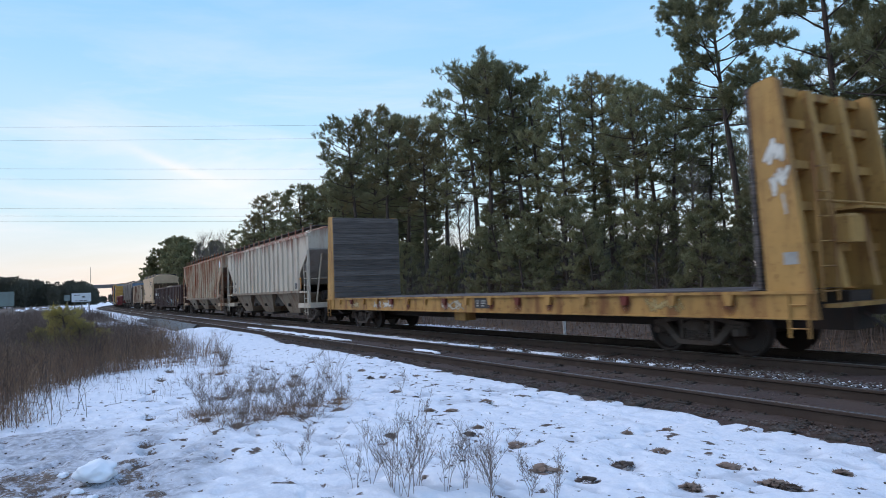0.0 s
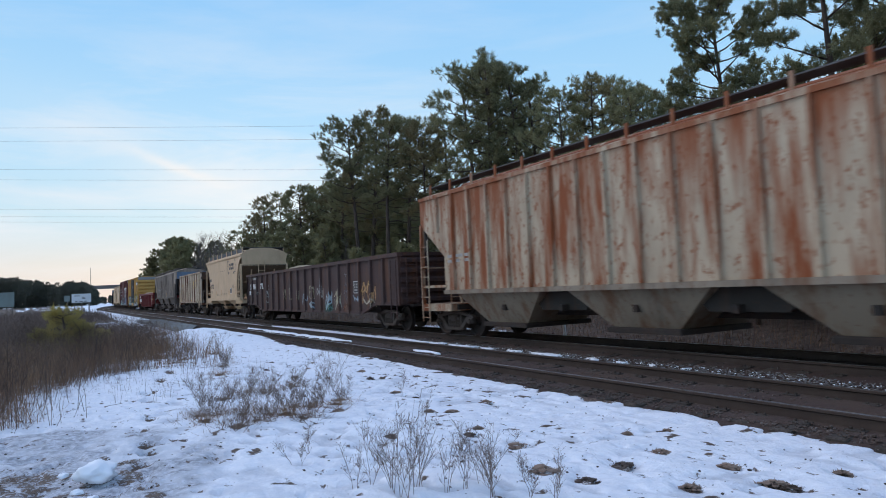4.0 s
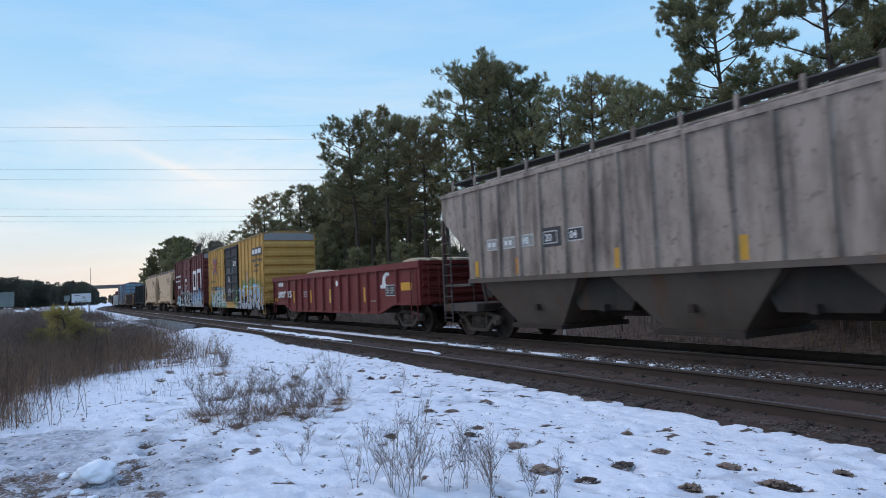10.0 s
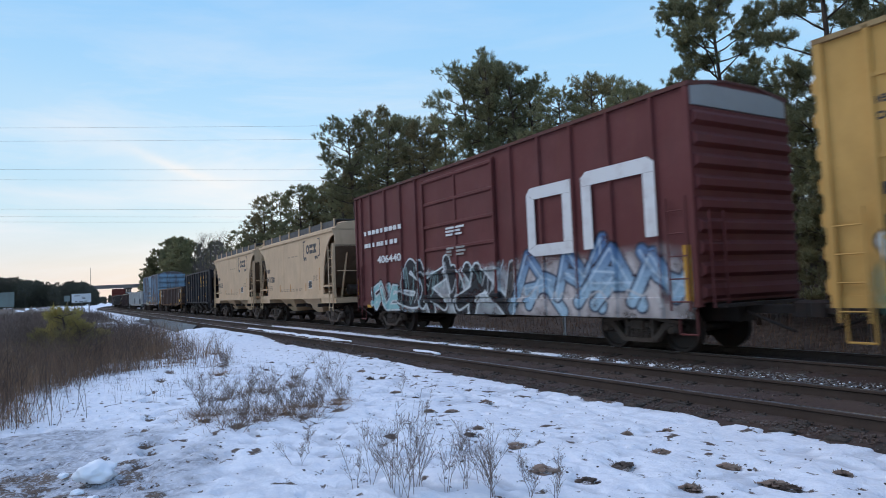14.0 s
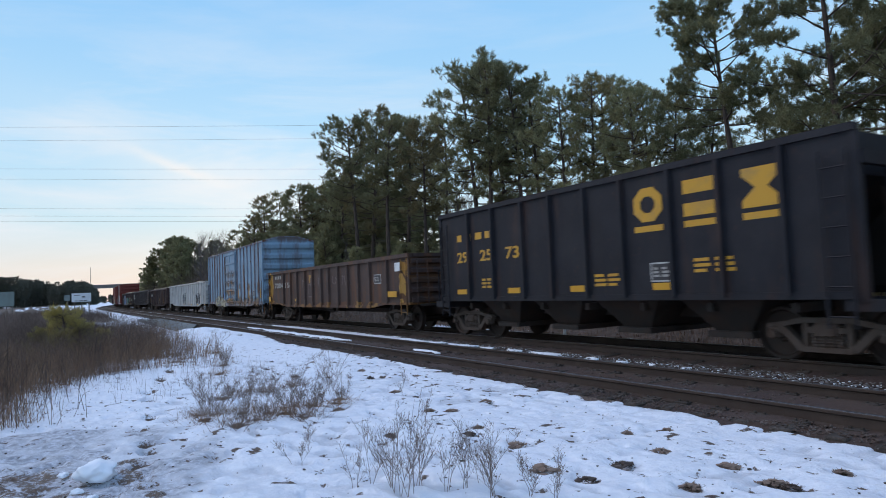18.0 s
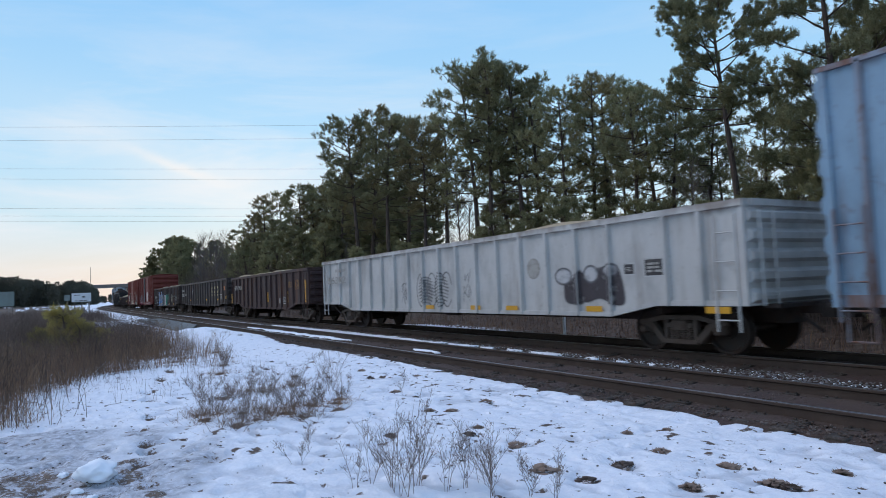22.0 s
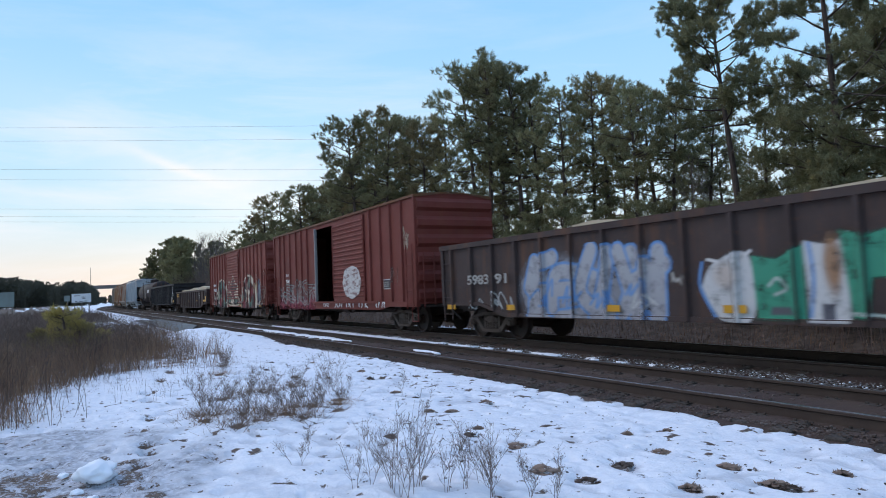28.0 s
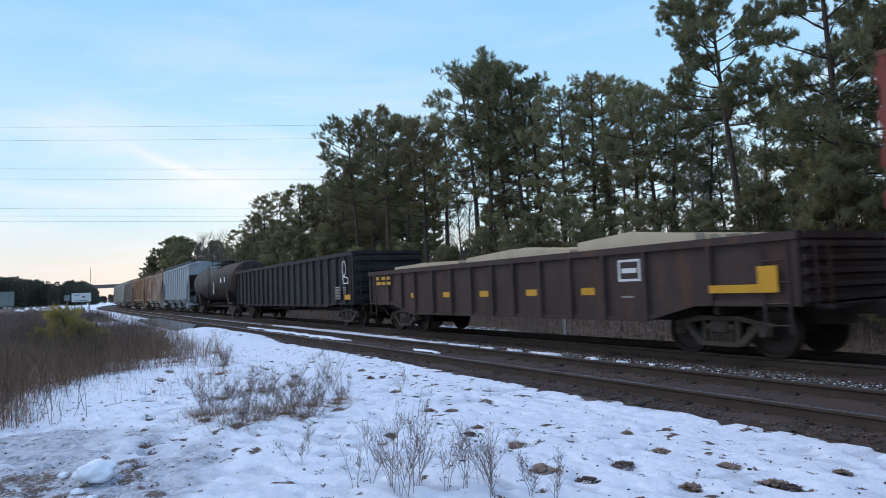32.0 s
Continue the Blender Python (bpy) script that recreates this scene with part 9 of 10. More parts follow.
def pine_meshes(seed, spread_=1.0, bare=0.42, limbs=40, tall=14.0, forks=5, shoots=5, per=26, length=0.22, width=0.032, cone=False, reach=0.22, lift=0.0, flat_top=0.0):
    """Trunk and crown of a pine: bare below, a domed crown above of many round needle brushes at the ends of forked limbs."""
    q = random.Random(seed)
    rnd = np.random.default_rng(seed)
    puff = 0.17 if tall > 8 else 0.10
    lean = (q.uniform(-0.3, 0.3) * tall / 14, q.uniform(-0.3, 0.3) * tall / 14)
    thick = 0.19 * (tall / 14) ** 0.8
    bend = lambda f: (lean[0] * f * f * 2 + 0.12 * math.sin(5 * f + seed), lean[1] * f * f * 2 + 0.12 * math.cos(4 * f + seed), f * tall)
    g = limb([bend(f) for f in np.linspace(-0.02, 0.97, 10)], [thick * (1 - 0.86 * f) + 0.012 for f in np.linspace(0, 0.97, 10)], 8)
    starts, ways = [], []
    for i in range(limbs):
        f = bare + (0.985 - bare) * (i + q.random()) / limbs
        x0, y0, z0 = bend(f)
        k = (f - bare) / (1 - bare)
        if cone:
            size = spread_ * (0.25 + 1.55 * (1 - k) ** 0.8) * q.uniform(0.6, 1.15)
        else:
            size = spread_ * 3.0 * max(0.16 + flat_top, (1 - k) ** 0.40 * min(1.0, 0.50 + 1.5 * k)) * q.uniform(0.62, 1.08)
        az = 2.4 * i + q.uniform(-0.9, 0.9)
        rise = lift - 0.12 + 0.62 * k + q.uniform(-0.2, 0.2)
        pts, radii = [], []
        m = 5
        for j in range(m):
            u = j / (m - 1)
            pts.append(Vector((x0 + math.cos(az) * size * u + q.uniform(-0.12, 0.12) * u, y0 + math.sin(az) * size * u + q.uniform(-0.12, 0.12) * u, z0 + size * (rise * u + 0.22 * u * u))))
            radii.append((0.046 * (1 - 0.8 * u) * (1.3 - 0.6 * k) + 0.006) * (0.5 if cone else 0.85))
        lg = limb(pts, radii, 4)
        g.add(lg.v, lg.f)
        for j in range(forks):
            u = 1.0 if j == 0 else 0.34 + 0.64 * q.random() ** 0.7
            a = min(m - 2, int(u * (m - 1)))
            p = pts[a].lerp(pts[a + 1], u * (m - 1) - a)
            az2 = az + q.uniform(-1.3, 1.3)
            ln = size * q.uniform(0.14, 0.32) * (1.15 - 0.5 * u) + 0.12
            e = p + Vector((math.cos(az2) * ln, math.sin(az2) * ln, ln * q.uniform(-0.05, 0.8)))
            tw = limb([p, p.lerp(e, 0.5) - Vector((0, 0, 0.04)), e], [0.014, 0.010, 0.006], 3)
            g.add(tw.v, tw.f)
            for n in range(shoots):
                c = p.lerp(e, 1.0 if n == 0 else q.uniform(0.5, 1.0)) + Vector((q.gauss(0, puff), q.gauss(0, puff), q.gauss(0.03, puff * 0.6)))
                w = Vector((math.cos(az2) * 0.55 + q.gauss(0, 0.45), math.sin(az2) * 0.55 + q.gauss(0, 0.45), 0.75 + q.gauss(0, 0.3))).normalized()
                starts.append(c[:])
                ways.append(w[:])
    if not cone:
        for i in range(12):
            f = q.uniform(0.25, bare) if bare > 0.27 else bare
            x0, y0, z0 = bend(f)
            az, ln = q.uniform(0, 6.28), q.uniform(0.5, 1.9)
            lg = limb([(x0, y0, z0), (x0 + math.cos(az) * ln * 0.6, y0 + math.sin(az) * ln * 0.6, z0 + 0.08), (x0 + math.cos(az) * ln, y0 + math.sin(az) * ln, z0 - 0.10)], [0.026, 0.015, 0.006], 4)
            g.add(lg.v, lg.f)
    trunk = fixed(g.mesh("trunk", True))
    v, f = needles(starts, ways, rnd, per, length, width, reach)
    return trunk, raw_mesh("crown", [(v, f)]), float(np.percentile(v[:, 2], 99.95))


def pine_kind(mat, *args, **kw):
    tr, cr, top = pine_meshes(*args, **kw)
    tr.materials.append(M_BARK)
    cr.materials.append(mat)
    return tr, cr, top


pine_kinds, thin_kinds = [], []
for k, (sp, bare, limbs) in enumerate(((1.0, 0.42, 44), (0.86, 0.48, 40), (1.10, 0.38, 46), (0.82, 0.52, 38), (1.0, 0.34, 48), (0.92, 0.54, 40))):
    pine_kinds.append(pine_kind(M_NEEDLE_OLD if k in (1, 4) else M_NEEDLE, 100 + k, sp, bare, limbs))
for k, (sp, bare, limbs) in enumerate(((1.05, 0.34, 36), (1.15, 0.30, 36), (0.95, 0.40, 34))):
    thin_kinds.append(pine_kind(M_NEEDLE_OLD if k == 2 else M_NEEDLE, 140 + k, sp, bare, limbs, 14.0, 4, 4, 14, 0.34, 0.070, False, 0.30))
dense_kind = pine_kind(M_NEEDLE, 150, 1.35, 0.06, 60, 14.0, 5, 5, 16, 0.34, 0.12, False, 0.40)
tall_kind = pine_kind(M_NEEDLE, 164, 1.12, 0.58, 30, 14.0, 8, 8, 54, 0.16, 0.025, reach=0.18, lift=0.10, flat_top=0.14)
wide_kind = pine_kind(M_NEEDLE, 171, 1.45, 0.22, 34, 14.0, 8, 7, 46, 0.17, 0.027, reach=0.20)
young = [pine_kind(M_NEEDLE, 200 + k, 0.95, 0.04, 40, 5.0, 4, 4, 30, 0.15, 0.032, True, 0.20) for k in range(3)]


def pine(kind, x, y, top, turn, name="pine_tree", label="tall pine with a bare trunk and dark needles"):
    z = float(ground_z(np.array(x), np.array(y))) - 0.05
    k = (top - z) / kind[2]
    ob = thing(name, label, "tree", "pines along the track", at=Matrix.Translation((x, y, z)) @ Matrix.Rotation(turn, 4, "Z") @ Matrix.Diagonal((k, k, k, 1)))
    part("trunk", kind[0], M_BARK, ob, "furrowed brown trunk")
    part("crown", kind[1], M_NEEDLE, ob, "dark green needle crown")
    return ob


PINES = [(-59.1, 24.0, 15.0), (-53.2, 23.0, 17.3), (-54.2, 25.0, 18.4), (-45.0, 22.0, 15.5), (-45.3, 24.0, 15.2), (-40.6, 23.0, 13.7), (-40.9, 25.0, 14.5), (-33.3, 22.4, 15.6), (-31.3, 22.0, 15.2), (-33.5, 25.0, 16.0), (-29.4, 23.0, 14.2), (-28.9, 24.0, 13.5), (-25.4, 22.5, 11.5), (-24.8, 24.0, 12.4), (-25.6, 26.0, 12.7), (-21.0, 23.0, 10.7), (-21.4, 25.0, 11.1), (-19.6, 24.0, 10.3), (-19.2, 26.0, 9.9), (-15.8, 25.0, 9.0)]
PINES += [(-85.4, 24.0, 14.6), (-84.4, 26.0, 15.3), (-67.5, 23.0, 13.4), (-68.8, 25.0, 12.5), (-92.8, 24.0, 13.2), (-106.3, 25.0, 12.2), (-152.1, 24.0, 15.3), (-184.6, 26.0, 17.3), (-187.7, 24.0, 15.1), (-155.1, 27.0, 14.3), (-196.0, 20.8, 8.5), (-192.0, 21.3, 10.6), (-188.0, 22.6, 13.0), (-181.0, 26.5, 17.2), (-170.0, 24.5, 16.6), (-163.0, 25.5, 15.6), (-158.0, 23.0, 12.0), (-148.0, 23.0, 10.5), (-71.1, 27.0, 14.7), (-69.4, 31.0, 19.0)]
PINES += [(-62.6, 32.0, 17.8), (-53.5, 31.0, 15.7), (-46.5, 33.0, 9.0), (-44.5, 32.0, 8.5), (-41.1, 33.0, 15.5), (-35.4, 32.0, 8.0), (-33.5, 33.0, 7.6), (-30.0, 32.0, 11.4), (-27.6, 33.0, 6.6), (-24.7, 32.0, 10.2), (-21.6, 33.0, 8.6), (-17.0, 30.0, 8.2), (-147.4, 30.0, 14.0), (-98.4, 32.0, 13.9), (-114.3, 33.0, 14.8), (-21.5, 30.0, 9.0)]
q = random.Random(17)
for k, (x, y, top) in enumerate(PINES):
    kind = dense_kind if x < -140 else thin_kinds[k % 3] if x < -100 or y > 29 else pine_kinds[(k * 5 + k // 6) % 6]
    pine(kind, x, y, top, q.uniform(0, 6.28))
# the tall one with an open crown, and the wide ones beside it
pine(tall_kind, -14.4, 21.0, 12.3, 0.6, label="tall slender pine with an open crown")
for x, y, top, turn in ((-10.6, 20.4, 13.0, 2.0), (-8.0, 19.6, 12.4, 4.2), (-6.0, 21.0, 12.0, 5.4), (-9.6, 23.0, 12.0, 0.9)):
    pine(wide_kind, x, y, top, turn, label="broad pine with long spreading limbs")
for x, y, top in ((-12.4, 23.5, 9.6), (-11.4, 25.0, 9.4), (-14.4, 26.5, 8.6), (-7.5, 24.0, 10.5)):
    pine(pine_kinds[2], x, y, top, q.uniform(0, 6.28))
# the belt goes on behind and away to both sides
for k in range(34):
    x = -70 - 125 * (k / 34) + q.uniform(-2, 2)
    pine(thin_kinds[k % 3], x, q.uniform(25, 38), q.uniform(9.5, 12.5), q.uniform(0, 6.28), label="dense dark pine in the far belt")
for k in range(26):
    x = -88 + 86 * (k + q.random()) / 26
    pine(thin_kinds[k % 3], x, q.uniform(36, 52), q.uniform(4.0, 5.8) + 0.028 * max(0.0, -x - 12), q.uniform(0, 6.28), label="lower pine back in the wood")
for k in range(14):
    pine(thin_kinds[k % 3], q.uniform(-3, 55), q.uniform(20, 34), q.uniform(10, 14), q.uniform(0, 6.28))

# a second rank that closes the wood behind its taller edge
for k, (x, y, top) in enumerate(((-80.0, 30.0, 15.5), (-75.0, 32.0, 15.0), (-71.0, 29.5, 14.5), (-66.0, 30.5, 13.5), (-62.0, 29.0, 12.8), (-58.5, 30.0, 12.4), (-55.0, 29.0, 11.0), (-73.0, 27.0, 11.0), (-64.0, 27.5, 10.5), (-57.0, 26.5, 9.5), (-51.5, 27.0, 9.0), (-47.5, 27.0, 8.0))):
    pine(dense_kind, x, y, top, q.uniform(0, 6.28), label="dense dark pine in the second rank")

# young dense pines at the wood's foot
YOUNG = [(-27.5, 19.8, 5.4), (-25.2, 19.5, 4.7), (-23.0, 20.3, 5.6), (-20.8, 19.8, 4.4), (-29.8, 20.4, 4.6), (-33.5, 20.5, 4.0), (-17.8, 20.6, 4.8), (-12.6, 19.2, 4.4), (-14.9, 19.5, 3.8), (-62.0, 21.0, 7.5), (-66.0, 21.5, 8.2), (-72.0, 21.5, 8.6), (-78.0, 22.0, 9.2), (-88.0, 22.0, 9.0), (-56.5, 21.2, 6.6), (-96.0, 22.5, 8.0), (-49.5, 21.0, 5.2), (-10.0, 19.0, 4.6), (-7.5, 18.7, 5.2)]
YOUNG += [(-26.4, 21.6, 5.2), (-22.0, 22.0, 5.0), (-19.3, 21.5, 5.0), (-16.4, 21.8, 4.6), (-13.6, 21.2, 4.8), (-31.5, 22.5, 5.0), (-28.6, 22.8, 5.6), (-11.3, 20.8, 5.5), (-37.0, 22.0, 4.4), (-41.5, 21.5, 5.0), (-45.5, 22.5, 5.6), (-8.8, 20.5, 5.8), (-60.0, 23.5, 8.5), (-64.0, 24.0, 8.8), (-57.5, 22.5, 7.8)]
for k, (x, y, top) in enumerate(YOUNG):
    pine(young[k % 3], x, y, top, q.uniform(0, 6.28), label="young dense pine with branches to the ground")


# leafless trees and brush
def bare_tree_mesh(seed, tall, twigs=60):
    q_ = random.Random(seed)
    g = limb([(0.08 * math.sin(5 * f), 0.08 * math.cos(4 * f), f * tall) for f in np.linspace(-0.02, 1, 8)], [0.07 * (1 - f) + 0.012 for f in np.linspace(0, 1, 8)], 6)
    for i in range(twigs):
        f = q_.uniform(0.3, 0.98)
        az, ln = q_.uniform(0, 6.28), tall * 0.20 * (1.15 - f) * q_.uniform(0.6, 1.4) + 0.3
        p = Vector((0.08 * math.sin(5 * f), 0.08 * math.cos(4 * f), f * tall))
        a = p + Vector((math.cos(az) * ln * 0.5, math.sin(az) * ln * 0.5, ln * 0.55))
        b = p + Vector((math.cos(az) * ln * 0.75, math.sin(az) * ln * 0.75, ln * 1.2))
        lg = limb([p, a, b], [0.02, 0.012, 0.004], 3)
        g.add(lg.v, lg.f)
        for j in range(3):
            c = a.lerp(b, q_.random())
            e = c + Vector((q_.uniform(-0.5, 0.5), q_.uniform(-0.5, 0.5), q_.uniform(0.1, 0.6)))
            g.rod(c, e, 0.007, 0.003, 3)
    return fixed(g.mesh("crown"))


bare_kinds = [bare_tree_mesh(300 + k, 9.0) for k in range(3)]
BARE = [(-37.0, 23.5, 9.8), (-35.2, 26.0, 9.0), (-34.0, 22.3, 7.5), (-128, 24, 13.2), (-122, 25, 12.8), (-117, 23, 12.0), (-133, 24.5, 13.4), (-112, 23.5, 11.4), (-109, 22.5, 10.6), (-138, 25, 13.0), (-125, 22.8, 11.5), (-105, 22.5, 10.0), (-101, 23.0, 9.6), (-119, 26, 12.9), (-17, 22, 6.0), (-30, 27, 8.5), (-13.5, 23.5, 5.5)]
for k in range(34):
    BARE.append((-58 + 52 * (k + q.random()) / 34, q.uniform(22, 34), q.uniform(4.0, 6.8)))
for k, (x, y, top) in enumerate(BARE):
    z = float(ground_z(np.array(x), np.array(y))) - 0.05
    s = (top - z) / 9.0
    ob = thing("bare_tree", "slim leafless grey tree at the wood's edge", "tree", "bare trees at the wood", at=Matrix.Translation((x, y, z)) @ Matrix.Rotation(k * 1.7, 4, "Z") @ Matrix.Diagonal((s, s, s, 1)))
    part("crown", bare_kinds[k % 3], M_BARE, ob)


def thicket(name, label, count, where, height, mat, seed, width=0.02, lean=0.35, category="brush", twigs=0, patch_=1.8):
    """A tangle of thin stems with side twigs over a stretch of ground, taller and lower in patches."""
    rnd = np.random.default_rng(seed)
    p = np.array([where(rnd) for _ in range(count)])
    z = ground_z(p[:, 0], p[:, 1]) - 0.03
    hgt = rnd.uniform(height[0], height[1], count) * (0.35 + 1.1 * smooth_noise(p[:, 0], p[:, 1], patch_, seed))
    ang = rnd.uniform(0, 6.28, count)
    off = rnd.uniform(0.02, lean, count) * hgt
    base = np.column_stack([p, z])
    tip = base + np.column_stack([np.cos(ang) * off, np.sin(ang) * off, hgt])
    mid = (base + tip) / 2 + np.column_stack([-np.cos(ang) * off * 0.25, -np.sin(ang) * off * 0.25, hgt * 0.08])
    a2 = rnd.uniform(0, 3.14, count)
    w = np.column_stack([np.cos(a2), np.sin(a2), np.zeros(count)]) * width / 2
    v = np.stack([base - w, base + w, mid + w * 0.7, mid - w * 0.7, tip], 1).reshape(-1, 3)
    i = np.arange(count)[:, None] * 5
    faces = (i + [0, 1, 2, 3]).tolist() + (i + [3, 2, 4]).tolist()
    if twigs:
        n = count * twigs
        f = rnd.uniform(0.05, 0.9, (n, 1))
        m_, t_ = np.repeat(mid, twigs, axis=0), np.repeat(tip, twigs, axis=0)
        s_ = m_ * (1 - f) + t_ * f
        b = rnd.uniform(0, 6.28, n)
        ln = np.repeat(hgt, twigs) * rnd.uniform(0.10, 0.34, n)
        e = s_ + np.column_stack([np.cos(b) * ln * 0.6, np.sin(b) * ln * 0.6, ln * rnd.uniform(0.2, 1.0, n)])
        w2 = np.repeat(w, twigs, axis=0) * 0.45
        base_i = len(v)
        v = np.concatenate([v, np.stack([s_ - w2, s_ + w2, e], 1).reshape(-1, 3)])
        faces += (np.arange(n)[:, None] * 3 + base_i + [0, 1, 2]).tolist()
    me = bpy.data.meshes.new(name)
    me.from_pydata(v.tolist(), [], faces)
    return tagged(part(name, me, mat), label, category, kind="stuff")


def band(x0, x1, a0, a1):
    def where(rnd):
        x = rnd.uniform(x0, x1)
        return x, float(track_y(x)) + rnd.uniform(a0, a1)
    return where


thicket("brush", "leafless brown brush along the far side of the track", 7000, band(-75, 6, 5.2, 12), (0.5, 2.2), M_BRUSH, 401, 0.016, 0.7, twigs=4)
thicket("brush", "leafless brown brush at the foot of the wood", 5000, band(-75, 6, 8, 20), (1.2, 3.8), M_BARE, 402, 0.022, 0.5, twigs=5, patch_=3.0)
thicket("brush", "leafless brown brush at the foot of the far wood", 5000, band(-190, -75, 6, 17), (2.0, 6.0), M_BRUSH, 403, 0.05, 0.4, twigs=4, patch_=6.0)
thicket("dry_grass", "short dead grass on the bank beyond the track", 7000, band(-60, 4, 3.0, 6.5), (0.10, 0.5), M_STRAW, 404, 0.010, 1.2, twigs=1)
thicket("bank_leaves", "dead leaves and litter on the bank", 6000, band(-50, 2, 2.7, 6.5), (0.04, 0.14), M_LEAVES, 405, 0.05, 1.8, patch_=0.7)

# dry weeds in the field
EDGE_X = (-60.0, -48.0, -34.0, -29.5, -20.7, -18.4, -14.7, -12.3, -10.0, -8.0)
EDGE_Y = (0.2, 0.5, 1.9, 2.6, 2.3, 1.1, -0.1, -0.9, -1.8, -2.8)


def field(x0, x1, deep, soft=0.8):
    def where(rnd):
        x = rnd.uniform(x0, x1)
        return x, float(np.interp(x, EDGE_X, EDGE_Y)) + 2.2 * float(smooth_noise(x, 3.0, 1.1, 51) - 0.42) + rnd.normal(0, soft * 0.35) - deep * rnd.random() ** 1.3
    return where


thicket("dry_grass", "tall tawny dry grass in the field", 20000, field(-24, -9, 5.5, 0.7), (0.12, 0.80), M_STRAW, 411, 0.007, 2.2, "grass", 1, 0.6)
thicket("dry_grass", "tall tawny dry grass farther in the field", 20000, field(-48, -20, 14, 0.9), (0.2, 1.0), M_DULL, 412, 0.011, 1.9, "grass", 1, 0.9)
thicket("weeds", "dark dead weeds in the field", 15000, field(-36, -9.5, 7, 1.4), (0.20, 1.15), M_THISTLE, 413, 0.009, 1.3, "weeds", 5, 0.8)
thicket("weeds", "dark dead weeds far out in the field", 8000, field(-110, -40, 30, 2.0), (0.4, 1.2), M_BRUSH, 414, 0.04, 0.9, "weeds", 2, 4.0)
thicket("weeds", "sparse reddish weeds by the road", 1800, lambda rnd: (rnd.uniform(-31, -17), rnd.uniform(1.6, 4.0)), (0.15, 0.7), M_STRAW, 415, 0.009, 0.9, "weeds", 3, 0.8)
thicket("dry_grass", "thin dead grass poking through the snow", 900, lambda rnd: (rnd.uniform(-24, -12), rnd.uniform(0.8, 4.2)), (0.06, 0.28), M_BRUSH, 416, 0.006, 1.0, "grass", 2, 0.7)
thicket("weeds", "reddish brush beside the far line", 2500, lambda rnd: (rnd.uniform(-100, -68), rnd.uniform(-2.5, 4.9)), (0.3, 0.9), M_BRUSH, 417, 0.03, 0.5, "weeds", 3, 2.5)
thicket("weeds", "low brown weeds by the road's end", 500, lambda rnd: (rnd.normal(-41, 3.0), rnd.normal(3.9, 0.5)), (0.1, 0.35), M_BRUSH, 418, 0.015, 1.2, "weeds", 3, 1.0)

# small ragged cedars among the weeds
cedar_kinds = [pine_kind(M_CEDAR, 230 + k, 0.40, 0.03, 30, 1.7, 4, 3, 40, 0.08, 0.016, True, 0.18) for k in range(2)]
for k, (x, y, top) in enumerate(((-23.0, 0.15, 1.22), (-22.3, 0.55, 0.85), (-24.0, 0.85, 0.70), (-22.6, -0.45, 0.66), (-23.3, 1.2, 0.55), (-21.9, 0.1, 0.6))):
    z = GROUND - 0.08
    s_ = (top - z) / 1.75
    ob = thing("cedar_bush", "ragged olive-green cedar among dry weeds", "bush", "cedars in the field", at=Matrix.Translation((x, y, z)) @ Matrix.Rotation(1.9 * k, 4, "Z") @ Matrix.Diagonal((s_, s_, s_, 1)))
    part("trunk", cedar_kinds[k % 2][0], M_BARK, ob)
    part("crown", cedar_kinds[k % 2][1], M_CEDAR, ob)


# dead weeds standing in the snow
def weed(x, y, tall, stems, seed, name="dead_weed", label="dry branching weed standing in the snow"):
    q_ = random.Random(seed)
    ob = thing(name, label, "weed", "weeds in the snow", at=pose(x, y, float(ground_z(np.array(x), np.array(y))) - 0.03))
    for i in range(stems):
        g = Geo()
        az, out_ = q_.uniform(0, 6.28), q_.uniform(0.05, 0.55) * tall
        hh = tall * q_.uniform(0.55, 1.05)
        base = Vector((q_.uniform(-0.05, 0.05), q_.uniform(-0.05, 0.05), 0))
        pts = [base + Vector((math.cos(az) * out_ * f ** 1.3 + q_.uniform(-0.012, 0.012), math.sin(az) * out_ * f ** 1.3 + q_.uniform(-0.012, 0.012), hh * f)) for f in (0, 0.25, 0.5, 0.75, 1)]
        lg = limb(pts, [0.0024, 0.0021, 0.0018, 0.0014, 0.0009], 4)
        g.add(lg.v, lg.f)
        for j in range(q_.randint(7, 12)):
            f = q_.uniform(0.12, 0.98)
            k = min(3, int(f * 4))
            p = pts[k].lerp(pts[k + 1], f * 4 - k)
            a2, l2 = q_.uniform(0, 6.28), tall * q_.uniform(0.08, 0.24) * (1.2 - f)
            e = p + Vector((math.cos(a2) * l2 * 0.7, math.sin(a2) * l2 * 0.7, l2 * 0.9))
            g.rod(p, e, 0.0015, 0.0009, 3)
            for _ in range(4):
                t = e + Vector((q_.uniform(-0.05, 0.05), q_.uniform(-0.05, 0.05), q_.uniform(0.0, 0.06)))
                g.rod(p.lerp(e, q_.uniform(0.5, 1)), t, 0.0012, 0.0008, 3)
                s = q_.uniform(0.002, 0.005)
                g.add([(t.x + s, t.y, t.z), (t.x - s * 0.5, t.y + s, t.z), (t.x - s * 0.5, t.y - s, t.z), (t.x, t.y, t.z + 1.8 * s)], [(0, 1, 2), (0, 1, 3), (1, 2, 3), (2, 0, 3)])
        part("stem", g, M_STEM, ob)
    return ob


